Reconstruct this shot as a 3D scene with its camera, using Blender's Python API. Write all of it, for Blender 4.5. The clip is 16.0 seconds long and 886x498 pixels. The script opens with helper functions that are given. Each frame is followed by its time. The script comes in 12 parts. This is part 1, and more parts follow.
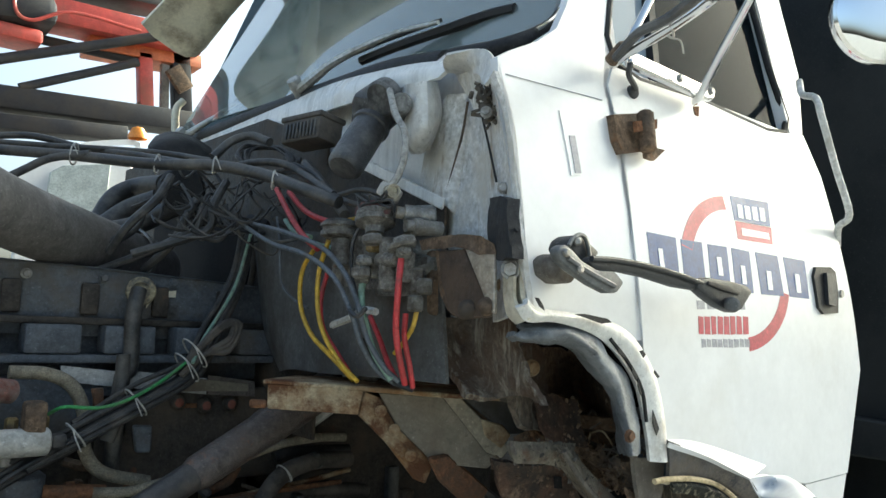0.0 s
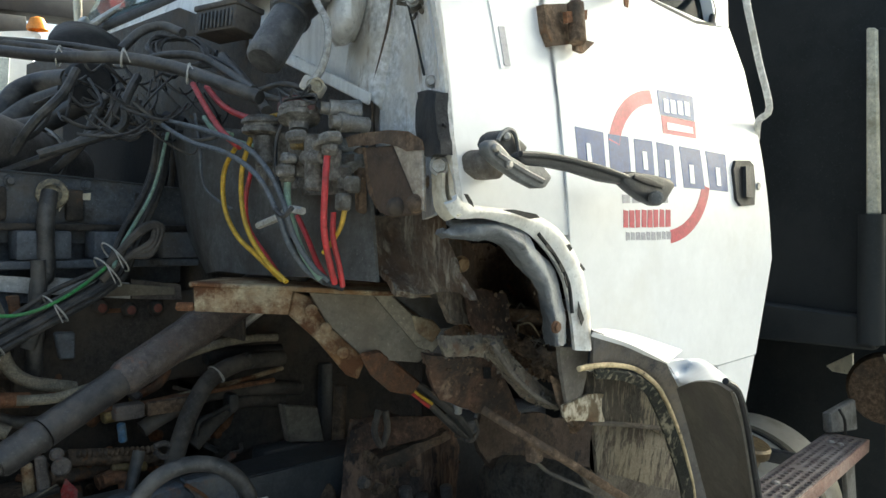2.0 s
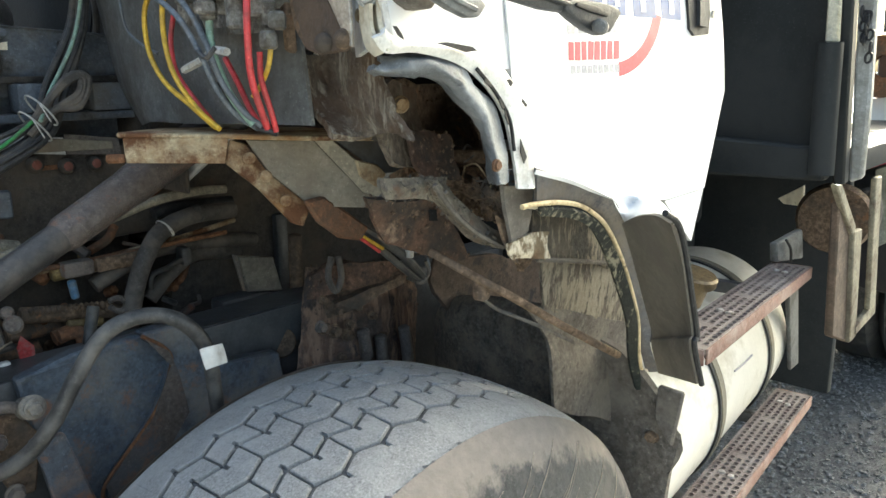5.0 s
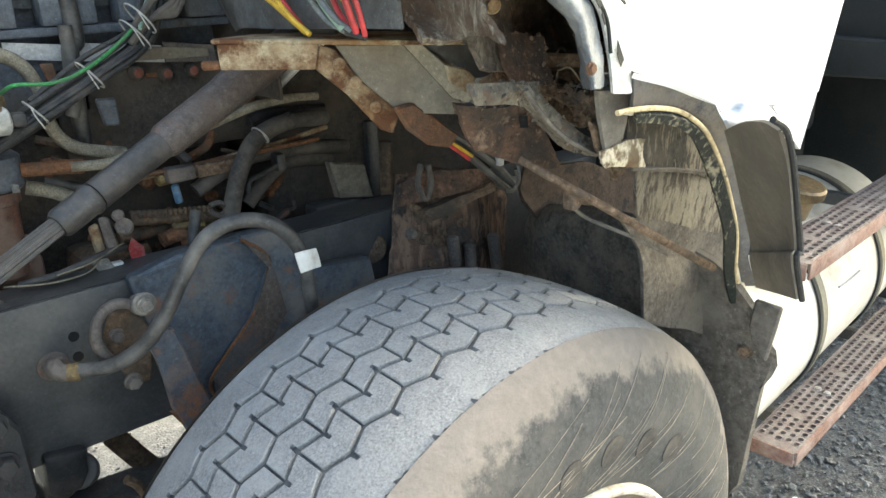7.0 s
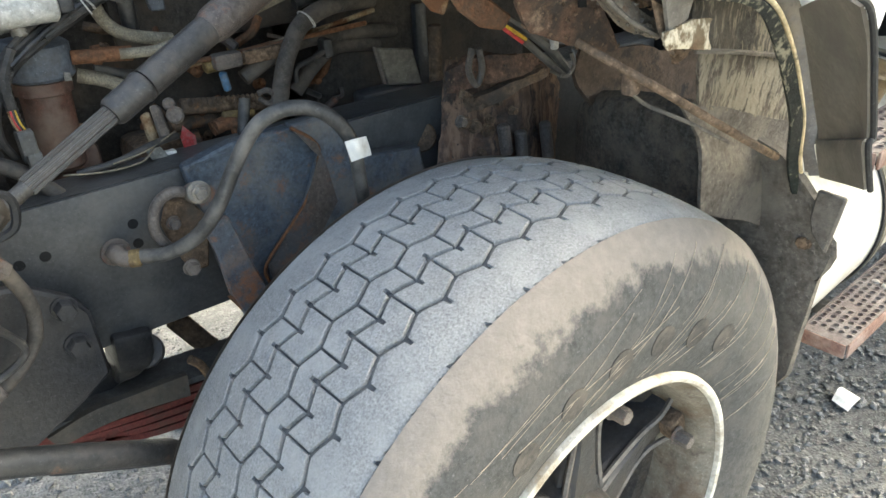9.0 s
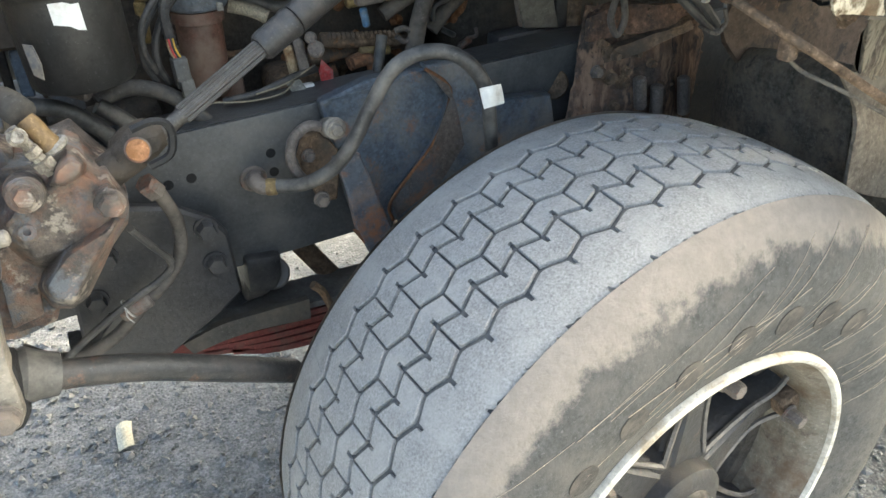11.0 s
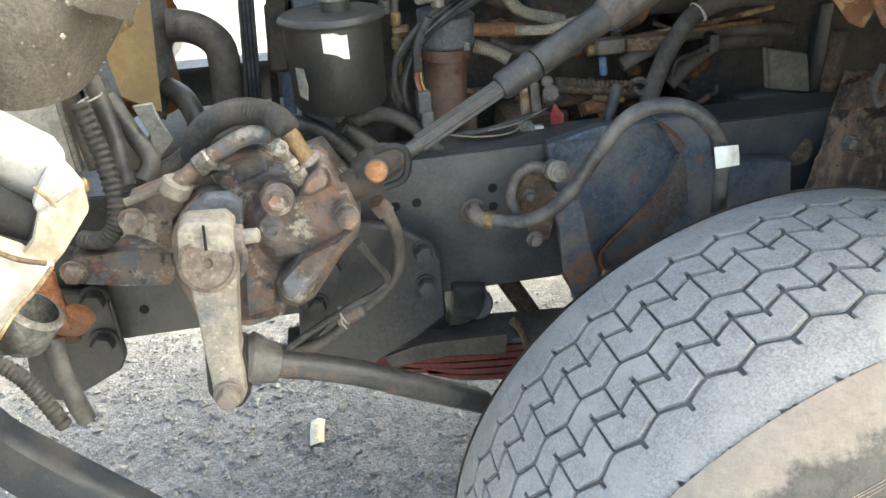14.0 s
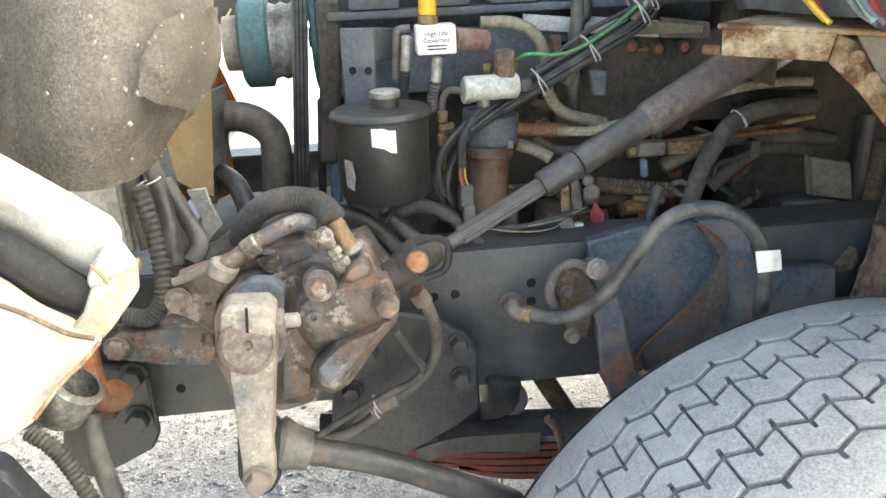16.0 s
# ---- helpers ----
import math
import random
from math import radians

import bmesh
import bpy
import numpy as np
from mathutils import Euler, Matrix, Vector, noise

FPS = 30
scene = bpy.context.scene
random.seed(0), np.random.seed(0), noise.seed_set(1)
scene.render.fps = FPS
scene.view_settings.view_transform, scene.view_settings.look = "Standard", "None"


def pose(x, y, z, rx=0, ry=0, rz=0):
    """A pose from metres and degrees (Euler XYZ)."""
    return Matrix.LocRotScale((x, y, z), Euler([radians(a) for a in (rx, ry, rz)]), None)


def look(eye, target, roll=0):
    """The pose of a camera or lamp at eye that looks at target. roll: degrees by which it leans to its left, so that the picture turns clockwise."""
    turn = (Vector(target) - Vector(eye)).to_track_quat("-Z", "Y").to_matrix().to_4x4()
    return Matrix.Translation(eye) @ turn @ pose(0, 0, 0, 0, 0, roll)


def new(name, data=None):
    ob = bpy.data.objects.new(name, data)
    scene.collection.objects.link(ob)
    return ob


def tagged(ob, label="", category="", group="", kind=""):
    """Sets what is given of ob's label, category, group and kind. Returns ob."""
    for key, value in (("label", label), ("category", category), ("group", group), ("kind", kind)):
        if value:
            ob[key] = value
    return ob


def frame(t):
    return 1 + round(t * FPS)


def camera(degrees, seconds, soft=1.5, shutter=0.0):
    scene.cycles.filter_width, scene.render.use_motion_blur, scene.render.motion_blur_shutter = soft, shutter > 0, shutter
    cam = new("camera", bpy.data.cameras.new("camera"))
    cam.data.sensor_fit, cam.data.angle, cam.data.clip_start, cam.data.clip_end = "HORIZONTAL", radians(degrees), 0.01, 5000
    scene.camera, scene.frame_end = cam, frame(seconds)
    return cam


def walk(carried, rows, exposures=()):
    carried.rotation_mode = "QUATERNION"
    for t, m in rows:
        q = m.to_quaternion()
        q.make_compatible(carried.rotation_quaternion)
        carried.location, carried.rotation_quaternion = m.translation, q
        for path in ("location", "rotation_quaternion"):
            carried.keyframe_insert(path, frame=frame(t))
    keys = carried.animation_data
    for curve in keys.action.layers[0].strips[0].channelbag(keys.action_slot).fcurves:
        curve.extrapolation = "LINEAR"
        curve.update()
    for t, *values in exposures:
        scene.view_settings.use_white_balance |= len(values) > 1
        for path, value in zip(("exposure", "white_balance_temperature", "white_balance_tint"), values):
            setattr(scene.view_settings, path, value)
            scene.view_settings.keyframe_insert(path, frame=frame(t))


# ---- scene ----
cam = camera(61.29, 16.0)
PATH = [
    (0, (-0.003, -1.147, 1.506), (1.249, 0.399, 1.712), 2.2),
    (0.5, (-0.001, -1.145, 1.506), (1.279, 0.387, 1.633), 1.9),
    (1, (0.001, -1.143, 1.506), (1.318, 0.362, 1.544), 1.5),
    (1.5, (0.003, -1.141, 1.506), (1.357, 0.33, 1.498), 1.3),
    (2, (0.005, -1.14, 1.505), (1.408, 0.284, 1.446), 1.1),
    (2.5, (0.008, -1.137, 1.505), (1.46, 0.233, 1.382), 0.8),
    (3, (0.01, -1.136, 1.505), (1.498, 0.188, 1.321), 0.6),
    (5.5, (0.047, -1.156, 1.492), (1.426, 0.193, 0.964), -1.2),
    (6, (0.048, -1.155, 1.492), (1.367, 0.228, 0.904), -1.3),
    (6.5, (0.049, -1.154, 1.492), (1.297, 0.275, 0.861), -1.5),
    (7, (0.048, -1.151, 1.492), (1.244, 0.298, 0.806), -2.1),
    (7.5, (0.047, -1.149, 1.489), (1.205, 0.303, 0.747), -2.5),
    (8, (0.048, -1.148, 1.487), (1.157, 0.302, 0.671), -2.9),
    (8.5, (0.048, -1.144, 1.484), (1.115, 0.297, 0.598), -3.4),
    (11, (0.028, -1.124, 1.514), (0.754, 0.391, 0.428), -3.4),
    (11.5, (0.026, -1.122, 1.513), (0.67, 0.43, 0.428), -3.7),
    (12, (0.024, -1.122, 1.514), (0.589, 0.461, 0.429), -3.8),
    (12.5, (0.021, -1.121, 1.514), (0.482, 0.498, 0.435), -3.8),
    (13, (0.018, -1.121, 1.514), (0.394, 0.528, 0.447), -4.3),
    (13.5, (0.017, -1.124, 1.515), (0.322, 0.568, 0.494), -4.2),
    (14, (0.014, -1.127, 1.518), (0.262, 0.61, 0.557), -3.9),
    (14.5, (0.012, -1.128, 1.518), (0.2, 0.642, 0.607), -3.7),
    (15, (0.011, -1.129, 1.521), (0.19, 0.668, 0.662), -3.5),
    (15.5, (0.01, -1.13, 1.52), (0.186, 0.695, 0.722), -3.1),
    (16, (0.01, -1.134, 1.523), (0.188, 0.717, 0.787), -2.6),
]
EXPOSURES = [(0, 1.8, 6200, -8), (1.5, 1.85, 6300, -8), (3, 2.1, 6500, -6), (5.5, 2.9, 6600, -6), (8.5, 3.2, 6700, -4), (11, 3.25, 6700, -4), (14, 3.45, 6800, -4), (16, 3.65, 6900, -2)]
walk(cam, [(t, look(eye, target, roll)) for t, eye, target, roll in PATH], EXPOSURES)

# ---- daylight ----
SUN_ELEV, SUN_TURN = 31.0, 86.0
world = bpy.data.worlds.new("sky")
scene.world = world
world.use_nodes = True
wn = world.node_tree
sky = wn.nodes.new("ShaderNodeTexSky")
sky.sky_type, sky.sun_disc = "NISHITA", False
sky.sun_elevation, sky.sun_rotation = radians(SUN_ELEV), radians(SUN_TURN)
sky.air_density, sky.dust_density, sky.ozone_density = 0.6, 8.0, 0.0
wn.links.new(sky.outputs[0], wn.nodes["Background"].inputs[0])
wn.nodes["Background"].inputs[1].default_value = 0.15
sun = new("sun", bpy.data.lights.new("sun", "SUN"))
sun.data.energy, sun.data.angle, sun.data.color = 4.0, radians(0.6), (1.0, 0.97, 0.93)
# the sun stands beyond the truck and a little behind the cab
sun.matrix_world = look((7.5, 0.55, 4.5), (0, 0, 0))


# ---- materials ----
def mat(name, base, rough=0.6, metal=0.0, dirt=None, amount=0.5, size=6.0, spots=None, spot_at=0.62, spot_size=18.0, grain=0.15, bump=0.25, fine=140.0, fixed=False, grime=None, streak=0.0):
    """A worn surface: base colour, broad dirt, hard-edged spots, fine grain, relief."""
    m = bpy.data.materials.new(name)
    m.use_nodes = True
    nt = m.node_tree
    n, l = nt.nodes, nt.links
    bsdf = n["Principled BSDF"]
    bsdf.inputs["Metallic"].default_value = metal
    if rough >= 0.5:
        bsdf.inputs["Specular IOR Level"].default_value = 0.28
    tc = n.new("ShaderNodeNewGeometry" if fixed else "ShaderNodeTexCoord")
    where = tc.outputs["Position" if fixed else "Object"]

    def noise_of(scale, detail, rough_=0.6):
        t = n.new("ShaderNodeTexNoise")
        t.inputs["Scale"].default_value, t.inputs["Detail"].default_value, t.inputs["Roughness"].default_value = scale, detail, rough_
        l.new(where, t.inputs["Vector"])
        return t.outputs["Fac"]

    def ramp(fac, a, b):
        r = n.new("ShaderNodeMapRange")
        r.inputs["From Min"].default_value, r.inputs["From Max"].default_value = a, b
        l.new(fac, r.inputs["Value"])
        return r.outputs["Result"]

    def mix(fac, a, b, kind="MIX"):
        x = n.new("ShaderNodeMix")
        x.data_type, x.blend_type = "RGBA", kind
        for sock, v in ((x.inputs["Factor"], fac), (x.inputs["A"], a), (x.inputs["B"], b)):
            if hasattr(v, "is_linked"):
                l.new(v, sock)
            else:
                sock.default_value = v if isinstance(v, float) else (*v, 1.0)
        return x.outputs["Result"]

    col = mix(ramp(noise_of(fine, 2.0), 0.3, 0.7), [c * (1 - grain) for c in base], [min(c * (1 + grain), 0.95) for c in base])
    rg = None
    if grime is None:
        grime = 0.12 if max(base) > 0.6 else 0.6
    if grime:
        blot = ramp(noise_of(size * 4.5, 9.0, 0.72), 0.3, 0.7)
        mul = n.new("ShaderNodeMapRange")
        mul.inputs["To Min"].default_value, mul.inputs["To Max"].default_value = 1 - 0.6 * grime, 1 + 0.45 * grime
        l.new(blot, mul.inputs["Value"])
        col = mix(1.0, col, mul.outputs["Result"], "MULTIPLY")
    if grime > 0.3:
        speck = ramp(noise_of(fine * 1.5, 3.0, 0.7), 0.6, 0.7)
        half = n.new("ShaderNodeMath")
        half.operation = "MULTIPLY"
        half.inputs[1].default_value = 0.6
        l.new(speck, half.inputs[0])
        col = mix(half.outputs[0], col, [min(c * 2.1 + 0.025, 0.8) for c in base])
        pit = ramp(noise_of(fine * 0.7, 5.0, 0.75), 0.58, 0.66)
        deep = n.new("ShaderNodeMath")
        deep.operation = "MULTIPLY"
        deep.inputs[1].default_value = 0.55
        l.new(pit, deep.inputs[0])
        col = mix(deep.outputs[0], col, [c * 0.4 for c in base])
    if streak:
        stretch = n.new("ShaderNodeMapping")
        stretch.inputs["Scale"].default_value = (1.0, 1.0, 0.09)
        l.new(where, stretch.inputs["Vector"])
        t = n.new("ShaderNodeTexNoise")
        t.inputs["Scale"].default_value, t.inputs["Detail"].default_value, t.inputs["Roughness"].default_value = 34.0, 5.0, 0.65
        l.new(stretch.outputs[0], t.inputs["Vector"])
        run = ramp(t.outputs["Fac"], 0.5, 0.68)
        fac = n.new("ShaderNodeMath")
        fac.operation = "MULTIPLY"
        fac.inputs[1].default_value = streak
        l.new(run, fac.inputs[0])
        col = mix(fac.outputs[0], col, [c * 0.5 for c in (dirt or base)])
    if dirt:
        broad = ramp(noise_of(size, 6.0, 0.68), 0.62 - 0.3 * amount, 0.86 - 0.36 * amount)
        col = mix(broad, col, dirt)
        rg = broad
    if spots:
        sp = ramp(noise_of(spot_size, 7.0, 0.72), spot_at - 0.02, spot_at + 0.09)
        col = mix(sp, col, spots)
    l.new(col, bsdf.inputs["Base Color"])
    if rg is not None:
        mr = n.new("ShaderNodeMapRange")
        mr.inputs["To Min"].default_value, mr.inputs["To Max"].default_value = rough, min(rough + 0.3, 0.95)
        l.new(rg, mr.inputs["Value"])
        l.new(mr.outputs["Result"], bsdf.inputs["Roughness"])
    else:
        bsdf.inputs["Roughness"].default_value = rough
    if bump:
        b = n.new("ShaderNodeBump")
        b.inputs["Strength"].default_value, b.inputs["Distance"].default_value = bump, 0.005
        l.new(noise_of(fine * 0.6, 7.0, 0.68), b.inputs["Height"])
        l.new(b.outputs["Normal"], bsdf.inputs["Normal"])
    return m


def glass(name, tint, rough=0.02, ior=1.45, clear=0.85):
    m = bpy.data.materials.new(name)
    m.use_nodes = True
    b = m.node_tree.nodes["Principled BSDF"]
    b.inputs["Base Color"].default_value = (*tint, 1)
    b.inputs["Roughness"].default_value = rough
    b.inputs["Transmission Weight"].default_value = clear
    b.inputs["IOR"].default_value = ior
    return m


def mirror(name, tint=(0.85, 0.87, 0.88), rough=0.04):
    m = bpy.data.materials.new(name)
    m.use_nodes = True
    b = m.node_tree.nodes["Principled BSDF"]
    b.inputs["Base Color"].default_value, b.inputs["Metallic"].default_value = (*tint, 1), 1.0
    b.inputs["Roughness"].default_value = rough
    return m


WHITE = mat("white_paint", (0.74, 0.745, 0.75), 0.3, dirt=(0.62, 0.61, 0.58), amount=0.28, size=2.2, grain=0.02, bump=0.03, fine=60)
WHITE_WORN = mat("worn_white_paint", (0.74, 0.73, 0.69), 0.45, dirt=(0.36, 0.31, 0.24), amount=0.42, size=9, spots=(0.12, 0.09, 0.07), spot_at=0.64, spot_size=24, grain=0.06, bump=0.3, grime=0.35, streak=0.35)
CREAM = mat("cream_paint_edge", (0.75, 0.7, 0.55), 0.45, dirt=(0.3, 0.24, 0.16), amount=0.45, size=10, spots=(0.1, 0.08, 0.06), spot_at=0.64, grain=0.06)
GREY_PAINT = mat("dull_grey_paint", (0.84, 0.83, 0.79), 0.25, dirt=(0.58, 0.53, 0.45), amount=0.32, size=8, spots=(0.17, 0.11, 0.07), spot_at=0.68, spot_size=18, grain=0.04, streak=0.35, grime=0.14, bump=0.12)
GREY_DARK = mat("grey_sheet", (0.115, 0.117, 0.116), 0.5, dirt=(0.075, 0.068, 0.058), amount=0.6, size=6, spots=(0.05, 0.045, 0.04), spot_at=0.66, spot_size=30, streak=0.4)
RUST = mat("rust", (0.19, 0.09, 0.045), 0.9, dirt=(0.1, 0.07, 0.05), amount=0.6, size=14, spots=(0.28, 0.2, 0.13), spot_at=0.66, spot_size=30, grain=0.35, bump=1.0, fine=120)
RUST_DARK = mat("dark_rust_and_mud", (0.16, 0.11, 0.072), 0.92, dirt=(0.08, 0.066, 0.054), amount=0.55, size=11, spots=(0.23, 0.12, 0.06), spot_at=0.6, spot_size=17, grain=0.4, bump=1.0, fine=110, grime=0.9)
RUST_PALE = mat("rusty_cream_steel", (0.42, 0.345, 0.225), 0.75, dirt=(0.23, 0.13, 0.06), amount=0.72, size=12, spots=(0.12, 0.055, 0.026), spot_at=0.5, spot_size=15, grain=0.2, bump=0.9)
TAN_SHEET = mat("tan_sheet_metal", (0.22, 0.196, 0.15), 0.6, dirt=(0.15, 0.122, 0.09), amount=0.5, size=6, spots=(0.15, 0.085, 0.05), spot_at=0.66, grain=0.12, bump=0.3, grime=0.6)
BLACK_FRAME = mat("black_frame_paint", (0.052, 0.054, 0.056), 0.36, dirt=(0.1, 0.096, 0.089), amount=0.48, size=5, spots=(0.12, 0.08, 0.055), spot_at=0.72, spot_size=20, grain=0.2, bump=0.3, grime=0.5)
NAVY = mat("navy_frame_paint", (0.075, 0.095, 0.12), 0.38, dirt=(0.17, 0.16, 0.145), amount=0.5, size=9, spots=(0.2, 0.105, 0.06), spot_at=0.575, spot_size=13, grain=0.3, bump=0.6, grime=0.6)
ENGINE = mat("engine_grey", (0.105, 0.116, 0.132), 0.55, dirt=(0.12, 0.105, 0.085), amount=0.5, size=8, spots=(0.03, 0.03, 0.03), spot_at=0.62, spot_size=16, grain=0.2, bump=0.4)
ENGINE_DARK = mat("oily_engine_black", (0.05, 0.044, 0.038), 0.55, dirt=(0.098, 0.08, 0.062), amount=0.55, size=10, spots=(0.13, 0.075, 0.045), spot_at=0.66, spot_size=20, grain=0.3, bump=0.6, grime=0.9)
CASTING = mat("dirty_cast_iron", (0.12, 0.104, 0.093), 0.5, dirt=(0.21, 0.178, 0.15), amount=0.5, size=11, spots=(0.22, 0.098, 0.06), spot_at=0.585, spot_size=9, grain=0.25, bump=0.7, fine=220, grime=0.55)
CASTING_PALE = mat("pale_dusty_casting", (0.25, 0.225, 0.19), 0.5, dirt=(0.14, 0.12, 0.1), amount=0.45, size=12, spots=(0.1, 0.11, 0.128), spot_at=0.585, spot_size=13, grain=0.15, bump=0.5, grime=0.5)
STEEL = mat("bare_steel", (0.36, 0.35, 0.33), 0.45, 0.6, dirt=(0.2, 0.17, 0.13), amount=0.5, size=30, grain=0.1)
ALU = mat("dull_aluminium", (0.27, 0.265, 0.245), 0.55, 0.3, dirt=(0.1, 0.088, 0.07), amount=0.65, size=20, spots=(0.05, 0.045, 0.04), spot_at=0.63, spot_size=40, grain=0.15, bump=0.6, grime=0.9)
BRASS = mat("brass_fitting", (0.3, 0.22, 0.1), 0.5, 0.5, dirt=(0.17, 0.125, 0.08), amount=0.65, size=30)
RUBBER = mat("black_rubber_hose", (0.04, 0.039, 0.038), 0.42, dirt=(0.14, 0.13, 0.116), amount=0.55, size=14, grain=0.2, bump=0.2)
RUBBER_DUSTY = mat("dusty_rubber_hose", (0.072, 0.065, 0.058), 0.6, dirt=(0.145, 0.125, 0.105), amount=0.6, size=14, grain=0.2, bump=0.25)
LOOM = mat("grey_ribbed_loom", (0.055, 0.053, 0.051), 0.55, dirt=(0.12, 0.105, 0.088), amount=0.45, size=20, grain=0.2)
HOSE_TAN = mat("tan_braided_hose", (0.27, 0.24, 0.18), 0.75, dirt=(0.13, 0.11, 0.085), amount=0.5, size=20, grain=0.3, bump=0.6, fine=400)
WIRE = mat("black_wire", (0.024, 0.024, 0.025), 0.45, dirt=(0.1, 0.09, 0.08), amount=0.55, size=20)
WIRE_GREY = mat("blue_grey_tube", (0.12, 0.133, 0.148), 0.5, dirt=(0.12, 0.11, 0.1), amount=0.4, size=20)
RED = mat("red_tube", (0.5, 0.045, 0.05), 0.4, dirt=(0.2, 0.05, 0.045), amount=0.4, size=20, grain=0.05)
YELLOW = mat("yellow_tube", (0.6, 0.38, 0.04), 0.4, dirt=(0.3, 0.2, 0.05), amount=0.4, size=20, grain=0.05)
GREEN = mat("pale_green_tube", (0.25, 0.37, 0.28), 0.45, dirt=(0.2, 0.22, 0.18), amount=0.4, size=20)
GREEN_BRIGHT = mat("bright_green_wire", (0.06, 0.26, 0.08), 0.5, dirt=(0.09, 0.14, 0.08), amount=0.5, size=30)
TIE = mat("white_nylon_tie", (0.46, 0.445, 0.41), 0.5, dirt=(0.3, 0.28, 0.24), amount=0.4, size=40)
CHROME = mirror("chrome", (0.75, 0.74, 0.72), 0.12)
MIRROR = mirror("mirror_glass")
LATCH = mat("grey_latch_plastic", (0.035, 0.037, 0.04), 0.5, dirt=(0.07, 0.07, 0.068), amount=0.4, size=12)
BLUE_INK = mat("blue_vinyl", (0.016, 0.055, 0.2), 0.4, dirt=(0.03, 0.08, 0.24), amount=0.3, size=30, grain=0.03, bump=0)
RED_INK = mat("red_vinyl", (0.42, 0.04, 0.07), 0.4, dirt=(0.36, 0.06, 0.07), amount=0.3, size=30, grain=0.03, bump=0)
GREY_INK = mat("grey_vinyl", (0.3, 0.3, 0.34), 0.4, dirt=(0.4, 0.4, 0.4), amount=0.4, size=40, grain=0.05, bump=0)
WHITE_INK = mat("white_vinyl", (0.8, 0.8, 0.8), 0.4, bump=0, grain=0.01)
BLACK_BOX = mat("black_body_paint", (0.013, 0.016, 0.018), 0.55, dirt=(0.032, 0.034, 0.035), amount=0.55, size=2.5, spots=(0.085, 0.05, 0.04), spot_at=0.72, spot_size=6, grain=0.1, bump=0.1)
HOOD_IN = mat("dusty_hood_lining", (0.175, 0.158, 0.132), 0.95, dirt=(0.13, 0.116, 0.096), amount=0.5, size=7, spots=(0.27, 0.245, 0.205), spot_at=0.68, spot_size=60, grain=0.25, bump=1.0, fine=220, grime=0.5)
RED_STEEL = mat("red_crane_paint", (0.5, 0.07, 0.05), 0.45, dirt=(0.32, 0.1, 0.07), amount=0.4, size=3, grain=0.05, bump=0.05)
DARK_STEEL = mat("dark_crane_steel", (0.022, 0.022, 0.026), 0.5, dirt=(0.05, 0.042, 0.036), amount=0.5, size=3)
TEAL = mat("teal_pulley_paint", (0.055, 0.115, 0.125), 0.5, dirt=(0.1, 0.13, 0.12), amount=0.45, size=14, spots=(0.15, 0.1, 0.07), spot_at=0.7)
FAN_YELLOW = mat("amber_fan_plastic", (0.27, 0.22, 0.12), 0.5, dirt=(0.2, 0.17, 0.11), amount=0.45, size=10, grain=0.1)


def let_light_through(m, tint, share):
    """Thin plastic: part of the light that falls on one side shows on the other."""
    n, l = m.node_tree.nodes, m.node_tree.links
    thin = n.new("ShaderNodeBsdfTranslucent")
    thin.inputs["Color"].default_value = (*tint, 1)
    both = n.new("ShaderNodeMixShader")
    both.inputs["Fac"].default_value = share
    l.new(n["Principled BSDF"].outputs[0], both.inputs[1])
    l.new(thin.outputs[0], both.inputs[2])
    l.new(both.outputs[0], n["Material Output"].inputs["Surface"])


let_light_through(FAN_YELLOW, (0.75, 0.36, 0.03), 0.35)
CANISTER = mat("black_canister_paint", (0.03, 0.029, 0.027), 0.38, dirt=(0.075, 0.065, 0.05), amount=0.45, size=8, spots=(0.14, 0.12, 0.09), spot_at=0.75, spot_size=12, grain=0.12)
BROWN_BOWL = mat("brown_filter_bowl", (0.1, 0.05, 0.036), 0.6, dirt=(0.15, 0.11, 0.085), amount=0.65, size=14, grain=0.2, streak=0.4, grime=0.8)
PAPER = mat("white_paper_tag", (0.75, 0.74, 0.7), 0.7, dirt=(0.55, 0.52, 0.46), amount=0.4, size=40, grain=0.04)
TREAD = mat("worn_grey_tread", (0.272, 0.27, 0.266), 0.92, dirt=(0.34, 0.337, 0.328), amount=0.5, size=14, spots=(0.41, 0.405, 0.398), spot_at=0.66, spot_size=75, grain=0.25, bump=0.6, fine=330, fixed=True, grime=0.28)
GROOVE = mat("dark_tyre_groove", (0.095, 0.095, 0.096), 0.95, dirt=(0.15, 0.145, 0.138), amount=0.5, size=20, grain=0.2)
GLASS = glass("green_tinted_glass", (0.75, 0.85, 0.83))
DARK_GLASS = glass("dark_door_glass", (0.045, 0.062, 0.075), 0.03, 1.06, 0.85)
# half-diffuse blue tint paints a sky reflection into the vent window
VENT_GLASS = glass("vent_glass_painted_sky", (0.42, 0.5, 0.58), 0.05, 1.2, 0.45)
AMBER = mat("amber_lens", (0.7, 0.25, 0.03), 0.25, bump=0)
# cab trim; also flat discs and sheets that paint the dark inside holes
DARK_VOID = mat("dark_trim_and_hole_shade", (0.014, 0.014, 0.015), 0.9, dirt=(0.022, 0.02, 0.019), amount=0.5, size=6)
SEAL = mat("black_rubber_seal", (0.018, 0.018, 0.019), 0.55, dirt=(0.05, 0.047, 0.043), amount=0.4, size=18)
